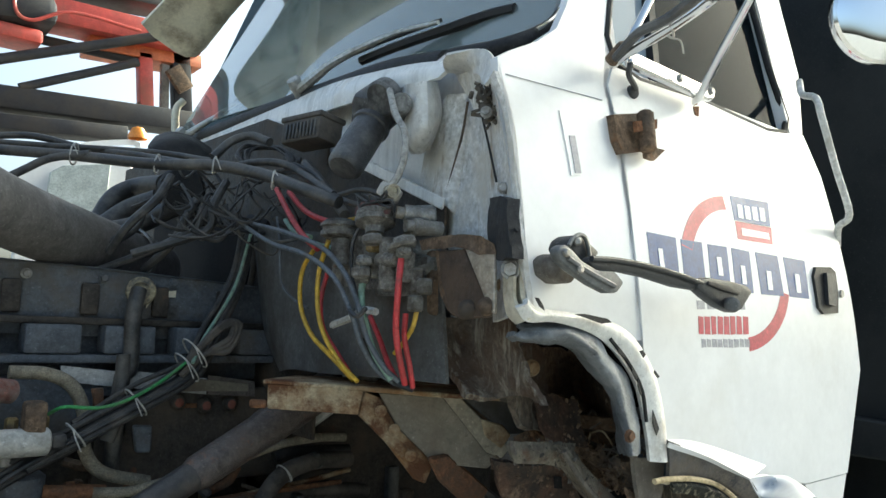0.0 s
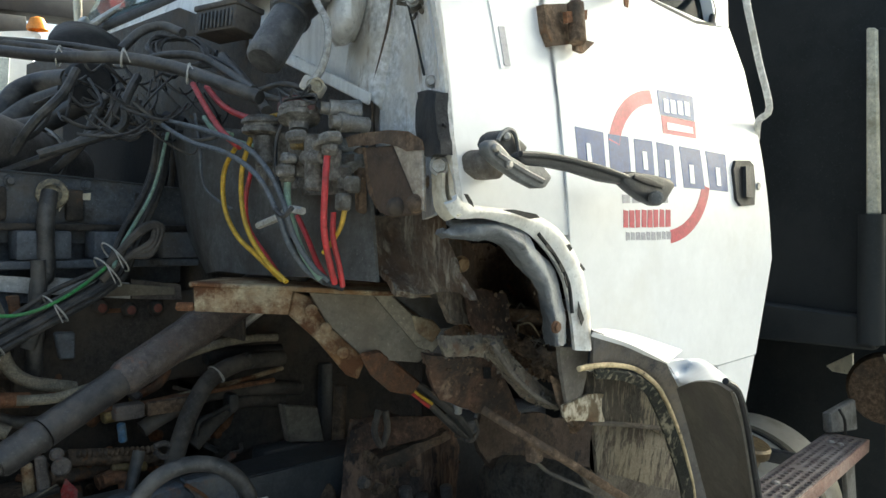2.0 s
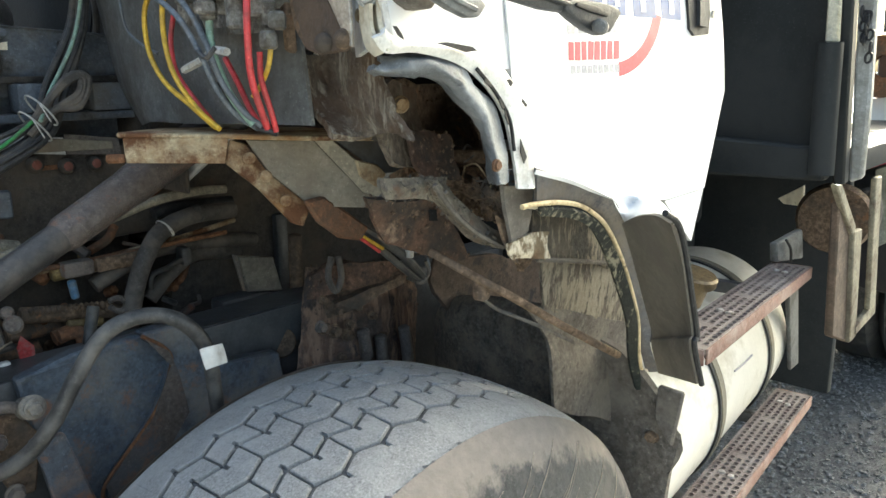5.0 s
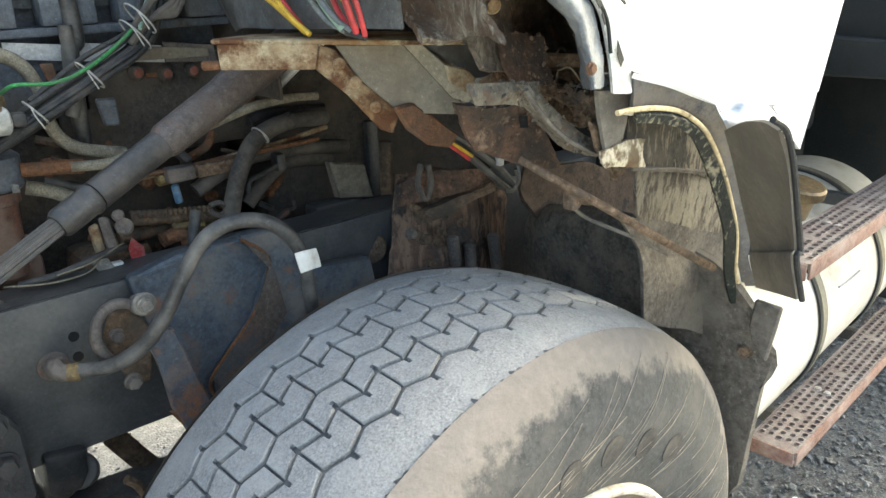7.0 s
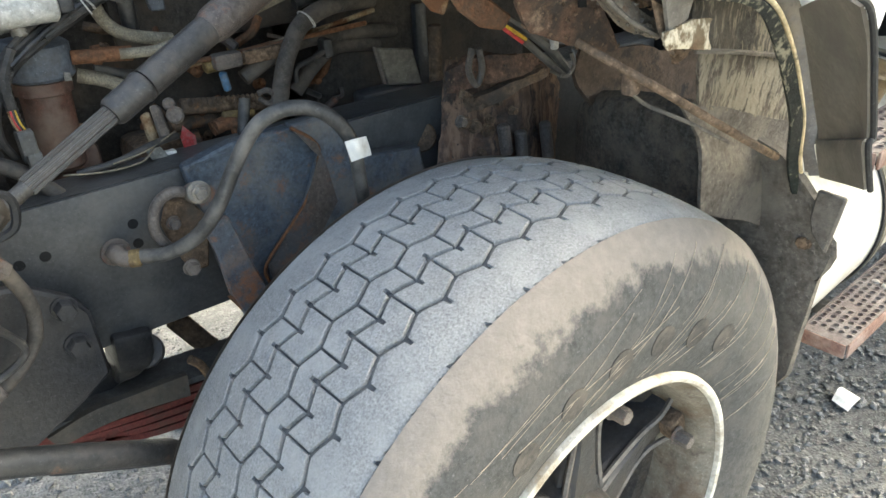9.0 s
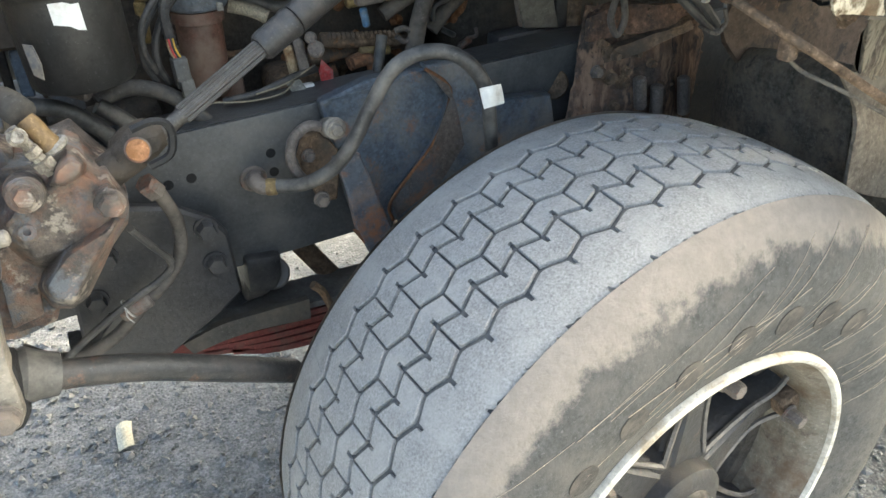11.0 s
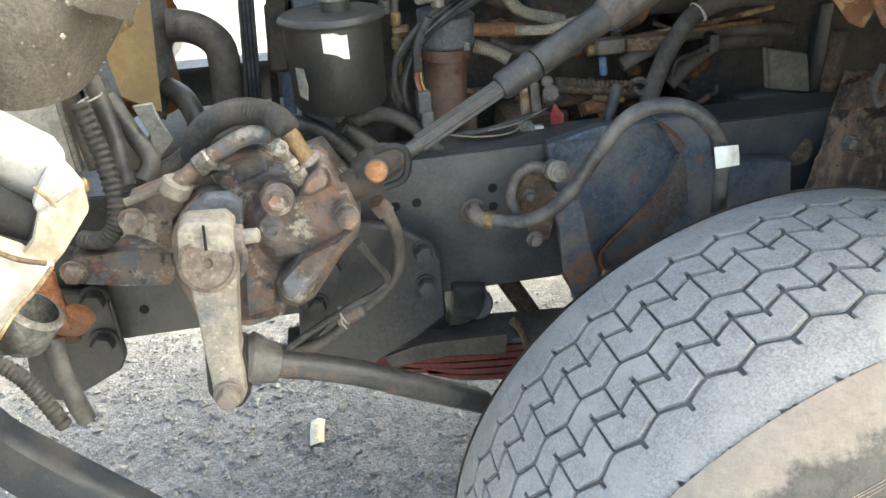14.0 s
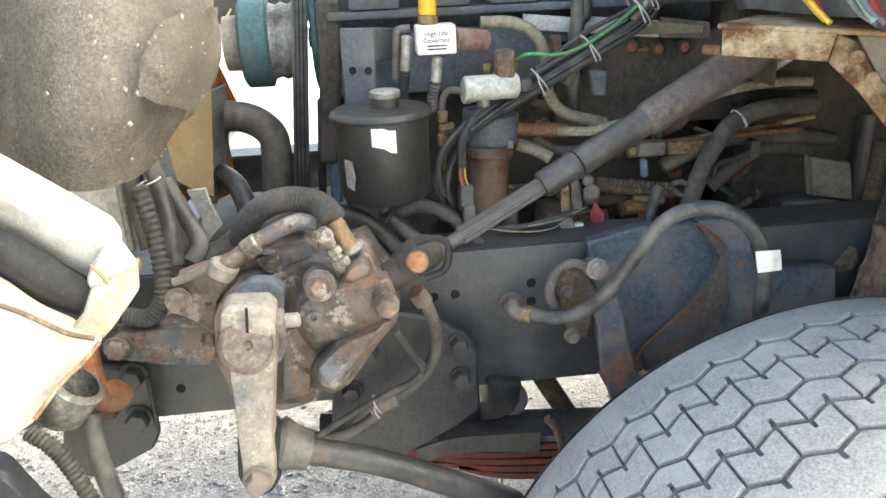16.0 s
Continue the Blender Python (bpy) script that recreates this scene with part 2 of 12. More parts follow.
MUDFLAP = mat("muddy_rubber_flap", (0.125, 0.11, 0.093), 0.95, dirt=(0.165, 0.145, 0.12), amount=0.55, size=9, spots=(0.07, 0.06, 0.05), spot_at=0.6, spot_size=45, grain=0.35, bump=1.0, fine=90, streak=0.7, grime=0.8)
FLARE_GREY = mat("sun_bleached_rubber_lip", (0.15, 0.162, 0.175), 0.5, dirt=(0.31, 0.325, 0.34), amount=0.5, size=12, spots=(0.05, 0.05, 0.055), spot_at=0.62, spot_size=26, grain=0.12, bump=0.4)
STEP_STEEL = mat("brown_step_steel", (0.135, 0.108, 0.1), 0.6, dirt=(0.22, 0.195, 0.18), amount=0.55, size=14, grain=0.2, bump=0.5)
TANK = mat("white_tank_paint", (0.62, 0.6, 0.54), 0.4, dirt=(0.36, 0.325, 0.24), amount=0.45, size=5, spots=(0.35, 0.3, 0.2), spot_at=0.7, grain=0.04, bump=0.1)


def sidewall_material():
    """Dusty black rubber; a band of dried clay below the shoulder fades out raggedly towards the rim."""
    m = mat("muddy_tyre_sidewall", (0.066, 0.066, 0.064), 0.85, dirt=(0.1, 0.094, 0.086), amount=0.5, size=14, grain=0.2, bump=0.5)
    n, l = m.node_tree.nodes, m.node_tree.links
    bsdf = n["Principled BSDF"]
    was = bsdf.inputs["Base Color"].links[0].from_socket
    tc = n.new("ShaderNodeTexCoord")
    off = n.new("ShaderNodeVectorMath")
    off.operation = "SUBTRACT"
    off.inputs[1].default_value = (0.657, -0.64, 0.541)
    l.new(tc.outputs["Object"], off.inputs[0])
    flat = n.new("ShaderNodeVectorMath")
    flat.operation = "MULTIPLY"
    flat.inputs[1].default_value = (1, 0, 1)
    l.new(off.outputs[0], flat.inputs[0])
    length = n.new("ShaderNodeVectorMath")
    length.operation = "LENGTH"
    l.new(flat.outputs[0], length.inputs[0])
    total = length.outputs["Value"]
    for scale, detail, size in ((5.0, 3.0, 0.08), (24.0, 12.0, 0.11)):
        t = n.new("ShaderNodeTexNoise")
        t.inputs["Scale"].default_value, t.inputs["Detail"].default_value, t.inputs["Roughness"].default_value = scale, detail, 0.72
        l.new(flat.outputs[0], t.inputs["Vector"])
        k = n.new("ShaderNodeMath")
        k.operation = "MULTIPLY_ADD"
        k.inputs[1].default_value = size
        l.new(t.outputs["Fac"], k.inputs[0])
        l.new(total, k.inputs[2])
        total = k.outputs[0]
    edge = n.new("ShaderNodeMapRange")
    edge.inputs["From Min"].default_value, edge.inputs["From Max"].default_value = 0.562, 0.580
    l.new(total, edge.inputs["Value"])
    tone = n.new("ShaderNodeTexNoise")
    tone.inputs["Scale"].default_value, tone.inputs["Detail"].default_value, tone.inputs["Roughness"].default_value = 55.0, 10.0, 0.75
    l.new(tc.outputs["Object"], tone.inputs["Vector"])
    clay = n.new("ShaderNodeMix")
    clay.data_type = "RGBA"
    clay.inputs["A"].default_value, clay.inputs["B"].default_value = (0.13, 0.113, 0.098, 1), (0.31, 0.272, 0.235, 1)
    l.new(tone.outputs["Fac"], clay.inputs["Factor"])
    both = n.new("ShaderNodeMix")
    both.data_type = "RGBA"
    l.new(edge.outputs["Result"], both.inputs["Factor"])
    l.new(was, both.inputs["A"])
    l.new(clay.outputs["Result"], both.inputs["B"])
    l.new(both.outputs["Result"], bsdf.inputs["Base Color"])
    return m


def drip_material(name, dark, pale, mud, cover=0.5, scale=38.0, long=0.14):
    """Mud and paint that has run down a sheet: pale runs over a dark ground, with crusts of mud between."""
    m = mat(name, dark, 0.85, dirt=mud, amount=0.55, size=9, grain=0.3, bump=0.9, fine=120, grime=0.7)
    n, l = m.node_tree.nodes, m.node_tree.links
    bsdf = n["Principled BSDF"]
    was = bsdf.inputs["Base Color"].links[0].from_socket
    tc = n.new("ShaderNodeTexCoord")
    bend = n.new("ShaderNodeTexNoise")
    bend.inputs["Scale"].default_value, bend.inputs["Detail"].default_value = 26.0, 3.0
    l.new(tc.outputs["Object"], bend.inputs["Vector"])
    shift = n.new("ShaderNodeVectorMath")
    shift.operation = "SCALE"
    shift.inputs["Scale"].default_value = 0.018
    l.new(bend.outputs["Color"], shift.inputs[0])
    add = n.new("ShaderNodeVectorMath")
    l.new(tc.outputs["Object"], add.inputs[0])
    l.new(shift.outputs[0], add.inputs[1])
    stretch = n.new("ShaderNodeMapping")
    stretch.inputs["Scale"].default_value = (1.0, 1.0, long)
    l.new(add.outputs[0], stretch.inputs["Vector"])
    run = n.new("ShaderNodeTexNoise")
    run.inputs["Scale"].default_value, run.inputs["Detail"].default_value, run.inputs["Roughness"].default_value = scale, 6.0, 0.62
    l.new(stretch.outputs[0], run.inputs["Vector"])
    broad = n.new("ShaderNodeTexNoise")
    broad.inputs["Scale"].default_value, broad.inputs["Detail"].default_value = 14.0, 5.0
    l.new(tc.outputs["Object"], broad.inputs["Vector"])
    total = n.new("ShaderNodeMath")
    total.operation = "MULTIPLY_ADD"
    total.inputs[1].default_value = 0.6
    l.new(broad.outputs["Fac"], total.inputs[0])
    l.new(run.outputs["Fac"], total.inputs[2])
    edge = n.new("ShaderNodeMapRange")
    edge.inputs["From Min"].default_value, edge.inputs["From Max"].default_value = 0.93 - 0.3 * cover, 1.07 - 0.3 * cover
    l.new(total.outputs[0], edge.inputs["Value"])
    both = n.new("ShaderNodeMix")
    both.data_type = "RGBA"
    both.inputs["B"].default_value = (*pale, 1)
    l.new(edge.outputs["Result"], both.inputs["Factor"])
    l.new(was, both.inputs["A"])
    l.new(both.outputs["Result"], bsdf.inputs["Base Color"])
    return m


SIDEWALL = sidewall_material()
DRIP_DARK = drip_material("dark_sheet_with_mud_runs", (0.05, 0.045, 0.038), (0.2, 0.172, 0.125), (0.1, 0.085, 0.066), 0.5, 170.0, 0.13)
DRIP_TAN = drip_material("tan_mud_runs", (0.085, 0.07, 0.054), (0.235, 0.205, 0.152), (0.15, 0.125, 0.095), 0.66, 130.0, 0.1)
DRIP_BROWN = drip_material("rusty_runs_on_grey", (0.14, 0.115, 0.09), (0.3, 0.27, 0.22), (0.09, 0.055, 0.035), 0.36, 80.0, 0.07)
CREAM_RUN = drip_material("cream_paint_with_brown_runs", (0.86, 0.85, 0.8), (0.36, 0.28, 0.19), (0.7, 0.66, 0.58), 0.12, 30.0, 0.05)
DRIP_RED = drip_material("red_brown_rust_runs", (0.075, 0.062, 0.055), (0.29, 0.19, 0.13), (0.2, 0.12, 0.078), 0.55, 60.0, 0.16)
SCAB = drip_material("flaking_cream_over_rust", (0.13, 0.08, 0.045), (0.6, 0.53, 0.4), (0.2, 0.16, 0.1), 0.5, 75.0, 0.6)
BEAD_BLACK = drip_material("black_rubber_with_pale_chips", (0.022, 0.026, 0.022), (0.3, 0.27, 0.19), (0.05, 0.048, 0.04), 0.3, 110.0, 0.5)
RIM_WHITE = mat("worn_white_rim", (0.6, 0.57, 0.5), 0.5, dirt=(0.28, 0.22, 0.15), amount=0.5, size=14, spots=(0.15, 0.08, 0.045), spot_at=0.66, spot_size=24, grain=0.1, bump=0.4)
def gravel_material():
    """Compacted gravel: small cells of differing grey with relief between them, over broad dusty patches."""
    m = mat("grey_gravel_ground", (0.15, 0.149, 0.146), 0.95, dirt=(0.205, 0.2, 0.19), amount=0.5, size=1.7, grain=0.35, bump=0, fine=160, grime=0.25)
    n, l = m.node_tree.nodes, m.node_tree.links
    bsdf = n["Principled BSDF"]
    was = bsdf.inputs["Base Color"].links[0].from_socket
    tc = n.new("ShaderNodeTexCoord")
    out = was
    heights = []
    for scale, lo, hi in ((30.0, 0.86, 1.14), (110.0, 0.8, 1.2)):
        v = n.new("ShaderNodeTexVoronoi")
        v.inputs["Scale"].default_value = scale
        l.new(tc.outputs["Object"], v.inputs["Vector"])
        r = n.new("ShaderNodeMapRange")
        r.inputs["To Min"].default_value, r.inputs["To Max"].default_value = lo, hi
        sep = n.new("ShaderNodeSeparateColor")
        l.new(v.outputs["Color"], sep.inputs[0])
        l.new(sep.outputs[0], r.inputs["Value"])
        mul = n.new("ShaderNodeMix")
        mul.data_type, mul.blend_type = "RGBA", "MULTIPLY"
        mul.inputs["Factor"].default_value = 1.0
        l.new(out, mul.inputs["A"])
        l.new(r.outputs["Result"], mul.inputs["B"])
        out = mul.outputs["Result"]
        heights.append(v.outputs["Distance"])
    # pale trodden dust towards the front of the truck; beside it the truck's shade is darkened into the gravel
    sep = n.new("ShaderNodeSeparateXYZ")
    l.new(tc.outputs["Object"], sep.inputs[0])
    patch = n.new("ShaderNodeTexNoise")
    patch.inputs["Scale"].default_value, patch.inputs["Detail"].default_value = 1.3, 6.0
    l.new(tc.outputs["Object"], patch.inputs["Vector"])
    reach = n.new("ShaderNodeMath")
    reach.operation = "MULTIPLY_ADD"
    reach.inputs[1].default_value = 1.6
    l.new(patch.outputs["Fac"], reach.inputs[0])
    l.new(sep.outputs[0], reach.inputs[2])
    soil_and_shade = n.new("ShaderNodeMapRange")
    soil_and_shade.inputs["From Min"].default_value, soil_and_shade.inputs["From Max"].default_value = 1.1, 2.1
    soil_and_shade.inputs["To Min"].default_value, soil_and_shade.inputs["To Max"].default_value = 1.22, 0.78
    l.new(reach.outputs[0], soil_and_shade.inputs["Value"])
    dust = n.new("ShaderNodeMix")
    dust.data_type, dust.blend_type = "RGBA", "MULTIPLY"
    dust.inputs["Factor"].default_value = 1.0
    l.new(out, dust.inputs["A"])
    l.new(soil_and_shade.outputs["Result"], dust.inputs["B"])
    l.new(dust.outputs["Result"], bsdf.inputs["Base Color"])
    add = n.new("ShaderNodeMath")
    l.new(heights[0], add.inputs[0])
    l.new(heights[1], add.inputs[1])
    b = n.new("ShaderNodeBump")
    b.invert = True
    b.inputs["Strength"].default_value, b.inputs["Distance"].default_value = 0.5, 0.007
    l.new(add.outputs[0], b.inputs["Height"])
    l.new(b.outputs["Normal"], bsdf.inputs["Normal"])
    return m


GROUND = gravel_material()
STONE = mat("loose_grey_stone", (0.22, 0.217, 0.208), 0.95, dirt=(0.14, 0.137, 0.13), amount=0.5, size=14, grain=0.2, bump=0.4)


# ---- mesh helpers ----
def thing(name, at, label, category, group=""):
    e = new(name)
    e.empty_display_size = 0.05
    e.location = at
    return tagged(e, label, category, group)


def part(name, bm, material, parent=None, label="", smooth=True):
    """Links a bmesh, built in world metres, as one mesh object, under parent if there is one."""
    bmesh.ops.recalc_face_normals(bm, faces=bm.faces)
    me = bpy.data.meshes.new(name)
    bm.to_mesh(me)
    bm.free()
    me.materials.append(material)
    if smooth:
        for p in me.polygons:
            p.use_smooth = True
        me.set_sharp_from_angle(angle=radians(38))
    ob = new(name, me)
    if parent is not None:
        ob.parent = parent
        if parent.type == "EMPTY":
            ob.matrix_parent_inverse = Matrix.Translation(-Vector(parent.location))
    return tagged(ob, label)


def solo(name, bm, material, label, category, group="", kind="", smooth=True):
    return tagged(part(name, bm, material, None, "", smooth), label, category, group, kind)


def V(p):
    return Vector(p)


def spline(pts, sub):
    """Catmull-Rom through the points."""
    pts = [V(p) for p in pts]
    if len(pts) == 2:
        return [pts[0].lerp(pts[1], i / sub) for i in range(sub + 1)]
    ext = [2 * pts[0] - pts[1]] + pts + [2 * pts[-1] - pts[-2]]
    out = []
    for i in range(1, len(ext) - 2):
        a, b, c, d = ext[i - 1 : i + 3]
        for k in range(sub):
            t = k / sub
            out.append(0.5 * ((2 * b) + (c - a) * t + (2 * a - 5 * b + 4 * c - d) * t * t + (3 * b - a - 3 * c + d) * t**3))
    out.append(pts[-1])
    return out


def tube(pts, r, n=10, sub=6, ribs=0.0, bm=None):
    """A round hose or wire through the points. ribs: depth of corrugation."""
    bm = bm or bmesh.new()
    line = spline(pts, sub)
    if ribs:
        length = sum((b - a).length for a, b in zip(line, line[1:]))
        k = max(2, int(length / 0.0035 / max(len(line) - 1, 1)))
        line = [a.lerp(b, j / k) for a, b in zip(line, line[1:]) for j in range(k)] + [line[-1]]
    up = V((0.3, 0.2, 0.93))
    rings = []
    for i, p in enumerate(line):
        d = (line[min(i + 1, len(line) - 1)] - line[max(i - 1, 0)]).normalized()
        s = d.cross(up)
        if s.length < 1e-4:
            s = d.orthogonal()
        s.normalize()
        up = s.cross(d).normalized()
        rr = r[0] + (r[1] - r[0]) * i / (len(line) - 1) if isinstance(r, tuple) else r
        if ribs:
            rr += ribs * (1 if i % 2 else -1)
        rings.append([bm.verts.new(p + rr * (math.cos(2 * math.pi * k / n) * s + math.sin(2 * math.pi * k / n) * up)) for k in range(n)])
    for a, b in zip(rings, rings[1:]):
        for k in range(n):
            bm.faces.new((a[k], a[(k + 1) % n], b[(k + 1) % n], b[k]))
    bm.faces.new(rings[0][::-1])
    bm.faces.new(rings[-1])
    return bm


def lathe(profile, a, b, n=28, bm=None, arc=None):
    """Turns (distance, radius) pairs about the axis from a towards b."""
    bm = bm or bmesh.new()
    a, d = V(a), (V(b) - V(a)).normalized()
    s = d.orthogonal().normalized()
    u = d.cross(s)
    rings = []
    for dist, r in profile:
        c = a + d * dist
        if r < 1e-6:
            rings.append([bm.verts.new(c)])
        else:
            rings.append([bm.verts.new(c + r * (math.cos(2 * math.pi * k / n) * s + math.sin(2 * math.pi * k / n) * u)) for k in range(n)])
    for p, q in zip(rings, rings[1:]):
        for k in range(n):
            j = (k + 1) % n
            if len(p) == 1 and len(q) > 1:
                bm.faces.new((p[0], q[j], q[k]))
            elif len(q) == 1 and len(p) > 1:
                bm.faces.new((p[k], p[j], q[0]))
            elif len(p) > 1:
                bm.faces.new((p[k], p[j], q[j], q[k]))
    return bm


def rod(a, b, r, r2=None, n=20, edge=0.003, bm=None):
    """A cylinder from a to b with softened ends."""
    r2 = r if r2 is None else r2
    h = (V(b) - V(a)).length
    e = min(edge, r * 0.4, r2 * 0.4, h * 0.3)
    return lathe([(0, 0), (0, r - e), (e, r), (h - e, r2), (h, r2 - e), (h, 0)], a, b, n, bm)


def soften(bm, width, segments=2, verts=None):
    edges = [e for e in bm.edges if len(e.link_faces) == 2 and e.calc_face_angle(0) > 0.5]
    bmesh.ops.bevel(bm, geom=edges, offset=width, segments=segments, profile=0.5, affect="EDGES", clamp_overlap=True)
    return bm


def block(size, m=None, edge=0.004, bm=None):
    """A box with rounded edges, centred, at the pose m."""
    b = bmesh.new()
    bmesh.ops.create_cube(b, size=1.0, matrix=Matrix.Diagonal((*size, 1)))
    if edge:
        soften(b, min(edge, 0.45 * min(size)))
    if m is not None:
        b.transform(m)
    if bm is None:
        return b
    return join(bm, b)


def join(bm, other):
    me = bpy.data.meshes.new("tmp")
    other.to_mesh(me)
    other.free()
    bm.from_mesh(me)
    bpy.data.meshes.remove(me)
    return bm


def plate(corners, thick, edge=0.002, bm=None, way=None):
    """A flat sheet with the given outline and thickness; way: the side to which it thickens."""
    b = bmesh.new()
    pts = [V(c) for c in corners]
    nrm = V((0, 0, 0))
    for p, q in zip(pts, pts[1:] + pts[:1]):
        nrm += p.cross(q)
    nrm.normalize()
    if way is not None and nrm.dot(V(way)) < 0:
        nrm = -nrm
    lo = [b.verts.new(p) for p in pts]
    hi = [b.verts.new(p + nrm * thick) for p in pts]
    b.faces.new(lo[::-1])
    b.faces.new(hi)
    for k in range(len(pts)):
        j = (k + 1) % len(pts)
        b.faces.new((lo[k], lo[j], hi[j], hi[k]))
    bmesh.ops.recalc_face_normals(b, faces=b.faces)
    if edge:
        soften(b, edge, 1)
    return b if bm is None else join(bm, b)


def cast(outline, depth, spread=1.08, edge=0.007, rough=0.0015, bm=None):
    """A rough casting: the outline is its outer face; it widens inwards over depth (towards +y)."""
    pts = [V(p) for p in outline]
    mid = sum(pts, V((0, 0, 0))) / len(pts)
    b = bmesh.new()
    hi = [b.verts.new(p) for p in pts]
    lo = [b.verts.new(mid + (p - mid) * spread + V((0, depth, 0))) for p in pts]
    b.faces.new(hi)
    b.faces.new(lo[::-1])
    for k in range(len(pts)):
        j = (k + 1) % len(pts)
        b.faces.new((hi[k], hi[j], lo[j], lo[k]))
    bmesh.ops.recalc_face_normals(b, faces=b.faces)
    soften(b, edge, 2)
    bmesh.ops.triangulate(b, faces=[f for f in b.faces if len(f.verts) > 4])
    bmesh.ops.subdivide_edges(b, edges=[e for e in b.edges if e.calc_length() > 0.02], cuts=2, use_grid_fill=True)
    bmesh.ops.triangulate(b, faces=[f for f in b.faces if len(f.verts) > 4])
    for v in b.verts:
        v.co += rough * noise.noise_vector(v.co * 45) + 0.5 * rough * noise.noise_vector(v.co * 140)
    return b if bm is None else join(bm, b)


def facets(rim, face, edge=0.003, rough=0.0012):
    """A chamfered casting: the smallest solid that holds the rim's and the raised face's corners."""
    b = bmesh.new()
    for p in list(rim) + [V(p) + V((0, 0.09, 0)) for p in rim] + list(face):
        b.verts.new(p)
    got = bmesh.ops.convex_hull(b, input=b.verts[:])
    bmesh.ops.delete(b, geom=list({v for v in got["geom_interior"] + got["geom_unused"] if isinstance(v, bmesh.types.BMVert) and v.is_valid}), context="VERTS")
    bmesh.ops.dissolve_limit(b, angle_limit=0.12, verts=b.verts[:], edges=b.edges[:])
    soften(b, edge, 2)
    bmesh.ops.triangulate(b, faces=[f for f in b.faces if len(f.verts) > 4])
    bmesh.ops.subdivide_edges(b, edges=[e for e in b.edges if e.calc_length() > 0.02], cuts=2, use_grid_fill=True)
    bmesh.ops.triangulate(b, faces=[f for f in b.faces if len(f.verts) > 4])
    for v in b.verts:
        v.co += rough * noise.noise_vector(v.co * 45) + 0.5 * rough * noise.noise_vector(v.co * 140)
    return b


def thicken(bm, move):
    """Gives a sheet a second skin, moved by move(vertex), and closes its rim."""
    verts, faces = bm.verts[:], bm.faces[:]
    rim = [(e.verts[0], e.verts[1]) for e in bm.edges if len(e.link_faces) == 1]
    twin = {v: bm.verts.new(v.co + move(v)) for v in verts}
    for f in faces:
        bm.faces.new([twin[v] for v in reversed(f.verts)])
    for a, b in rim:
        bm.faces.new((a, b, twin[b], twin[a]))
    return bm


def shell(rows, thick, sub=4, wobble=0.0, seed=0):
    """A curved sheet through rows of points, with thickness."""
    rows = [spline(r, sub) for r in rows]
    cols = list(zip(*rows))
    grid = list(zip(*[spline(c, sub) for c in cols]))
    bm = bmesh.new()
    vs = []
    for i, r in enumerate(grid):
        vs.append([])
        for j, p in enumerate(r):
            if wobble:
                p = p + wobble * (noise.noise_vector(p * 14 + V((seed, 0, 0))) + 0.45 * noise.noise_vector(p * 45) + 0.25 * noise.noise_vector(p * 120))
            vs[-1].append(bm.verts.new(p))
    for a, b in zip(vs, vs[1:]):
        for k in range(len(a) - 1):
            bm.faces.new((a[k], a[k + 1], b[k + 1], b[k]))
    bmesh.ops.recalc_face_normals(bm, faces=bm.faces)
    bm.normal_update()
    return thicken(bm, lambda v: -thick * v.normal)


def clods(bm, count, size, seed, name, material, parent, label=""):
    """Dried mud and rust flakes stuck all over a mesh, as one crust."""
    rnd = random.Random(seed)
    faces = [f for f in bm.faces]
    out = bmesh.new()
    for _ in range(count):
        f = rnd.choice(faces)
        c = f.calc_center_median() + V([rnd.uniform(-1, 1) for _ in range(3)]) * (f.calc_area() ** 0.5) * 0.5
        s = size * rnd.uniform(0.3, 1.0) ** 1.5
        m = Matrix.Translation(c) @ Euler((rnd.uniform(0, 6), rnd.uniform(0, 6), rnd.uniform(0, 6))).to_matrix().to_4x4() @ Matrix.Diagonal((s, s * rnd.uniform(0.5, 1), s * rnd.uniform(0.3, 0.7), 1))
        p = [out.verts.new(m @ V(v)) for v in ((1, 0, 0), (-1, 0.1, 0), (0, 1, 0), (0.1, -1, 0), (0, 0, 1), (0.1, 0, -1))]
        for a, b, c_ in ((0, 2, 4), (2, 1, 4), (1, 3, 4), (3, 0, 4), (2, 0, 5), (1, 2, 5), (3, 1, 5), (0, 3, 5)):
            out.faces.new((p[a], p[b], p[c_]))
    return tagged(part(name, out, material, parent, label, smooth=False), label, kind="stuff")


def bolt(at, way, r=0.011, high=0.01, washer=True, bm=None):
    """A hexagon head on a washer."""
    at, way = V(at), V(way).normalized()
    bm = bm or bmesh.new()
    z = 0.0
    if washer:
        lathe([(0, 0), (0, r * 1.28), (0.003, r * 1.22), (0.003, 0)], at, at + way, 16, bm)
        z = 0.002
    lathe([(z, 0), (z, r), (z + high * 0.8, r), (z + high, r * 0.86), (z + high, 0)], at, at + way, 6, bm)
    return bm


def zip_tie(parent, at, way, r, tail=0.02):
    """A nylon tie round a bundle."""
    at, way = V(at), V(way).normalized()
    s = way.orthogonal().normalized()
    u = way.cross(s)
    ring = [at + r * (math.cos(a) * s + math.sin(a) * u) for a in [k * math.pi / 6 for k in range(13)]]
    bm = tube(ring, 0.0015, 6, 2)
    tube([ring[3], ring[3] + 0.6 * tail * (V((0, -1, -0.6))) , ring[3] + tail * V((0.3, -0.6, -1))], 0.0011, 5, 3, bm=bm)
    return part("zip_tie", bm, TIE, parent, "white nylon zip tie")


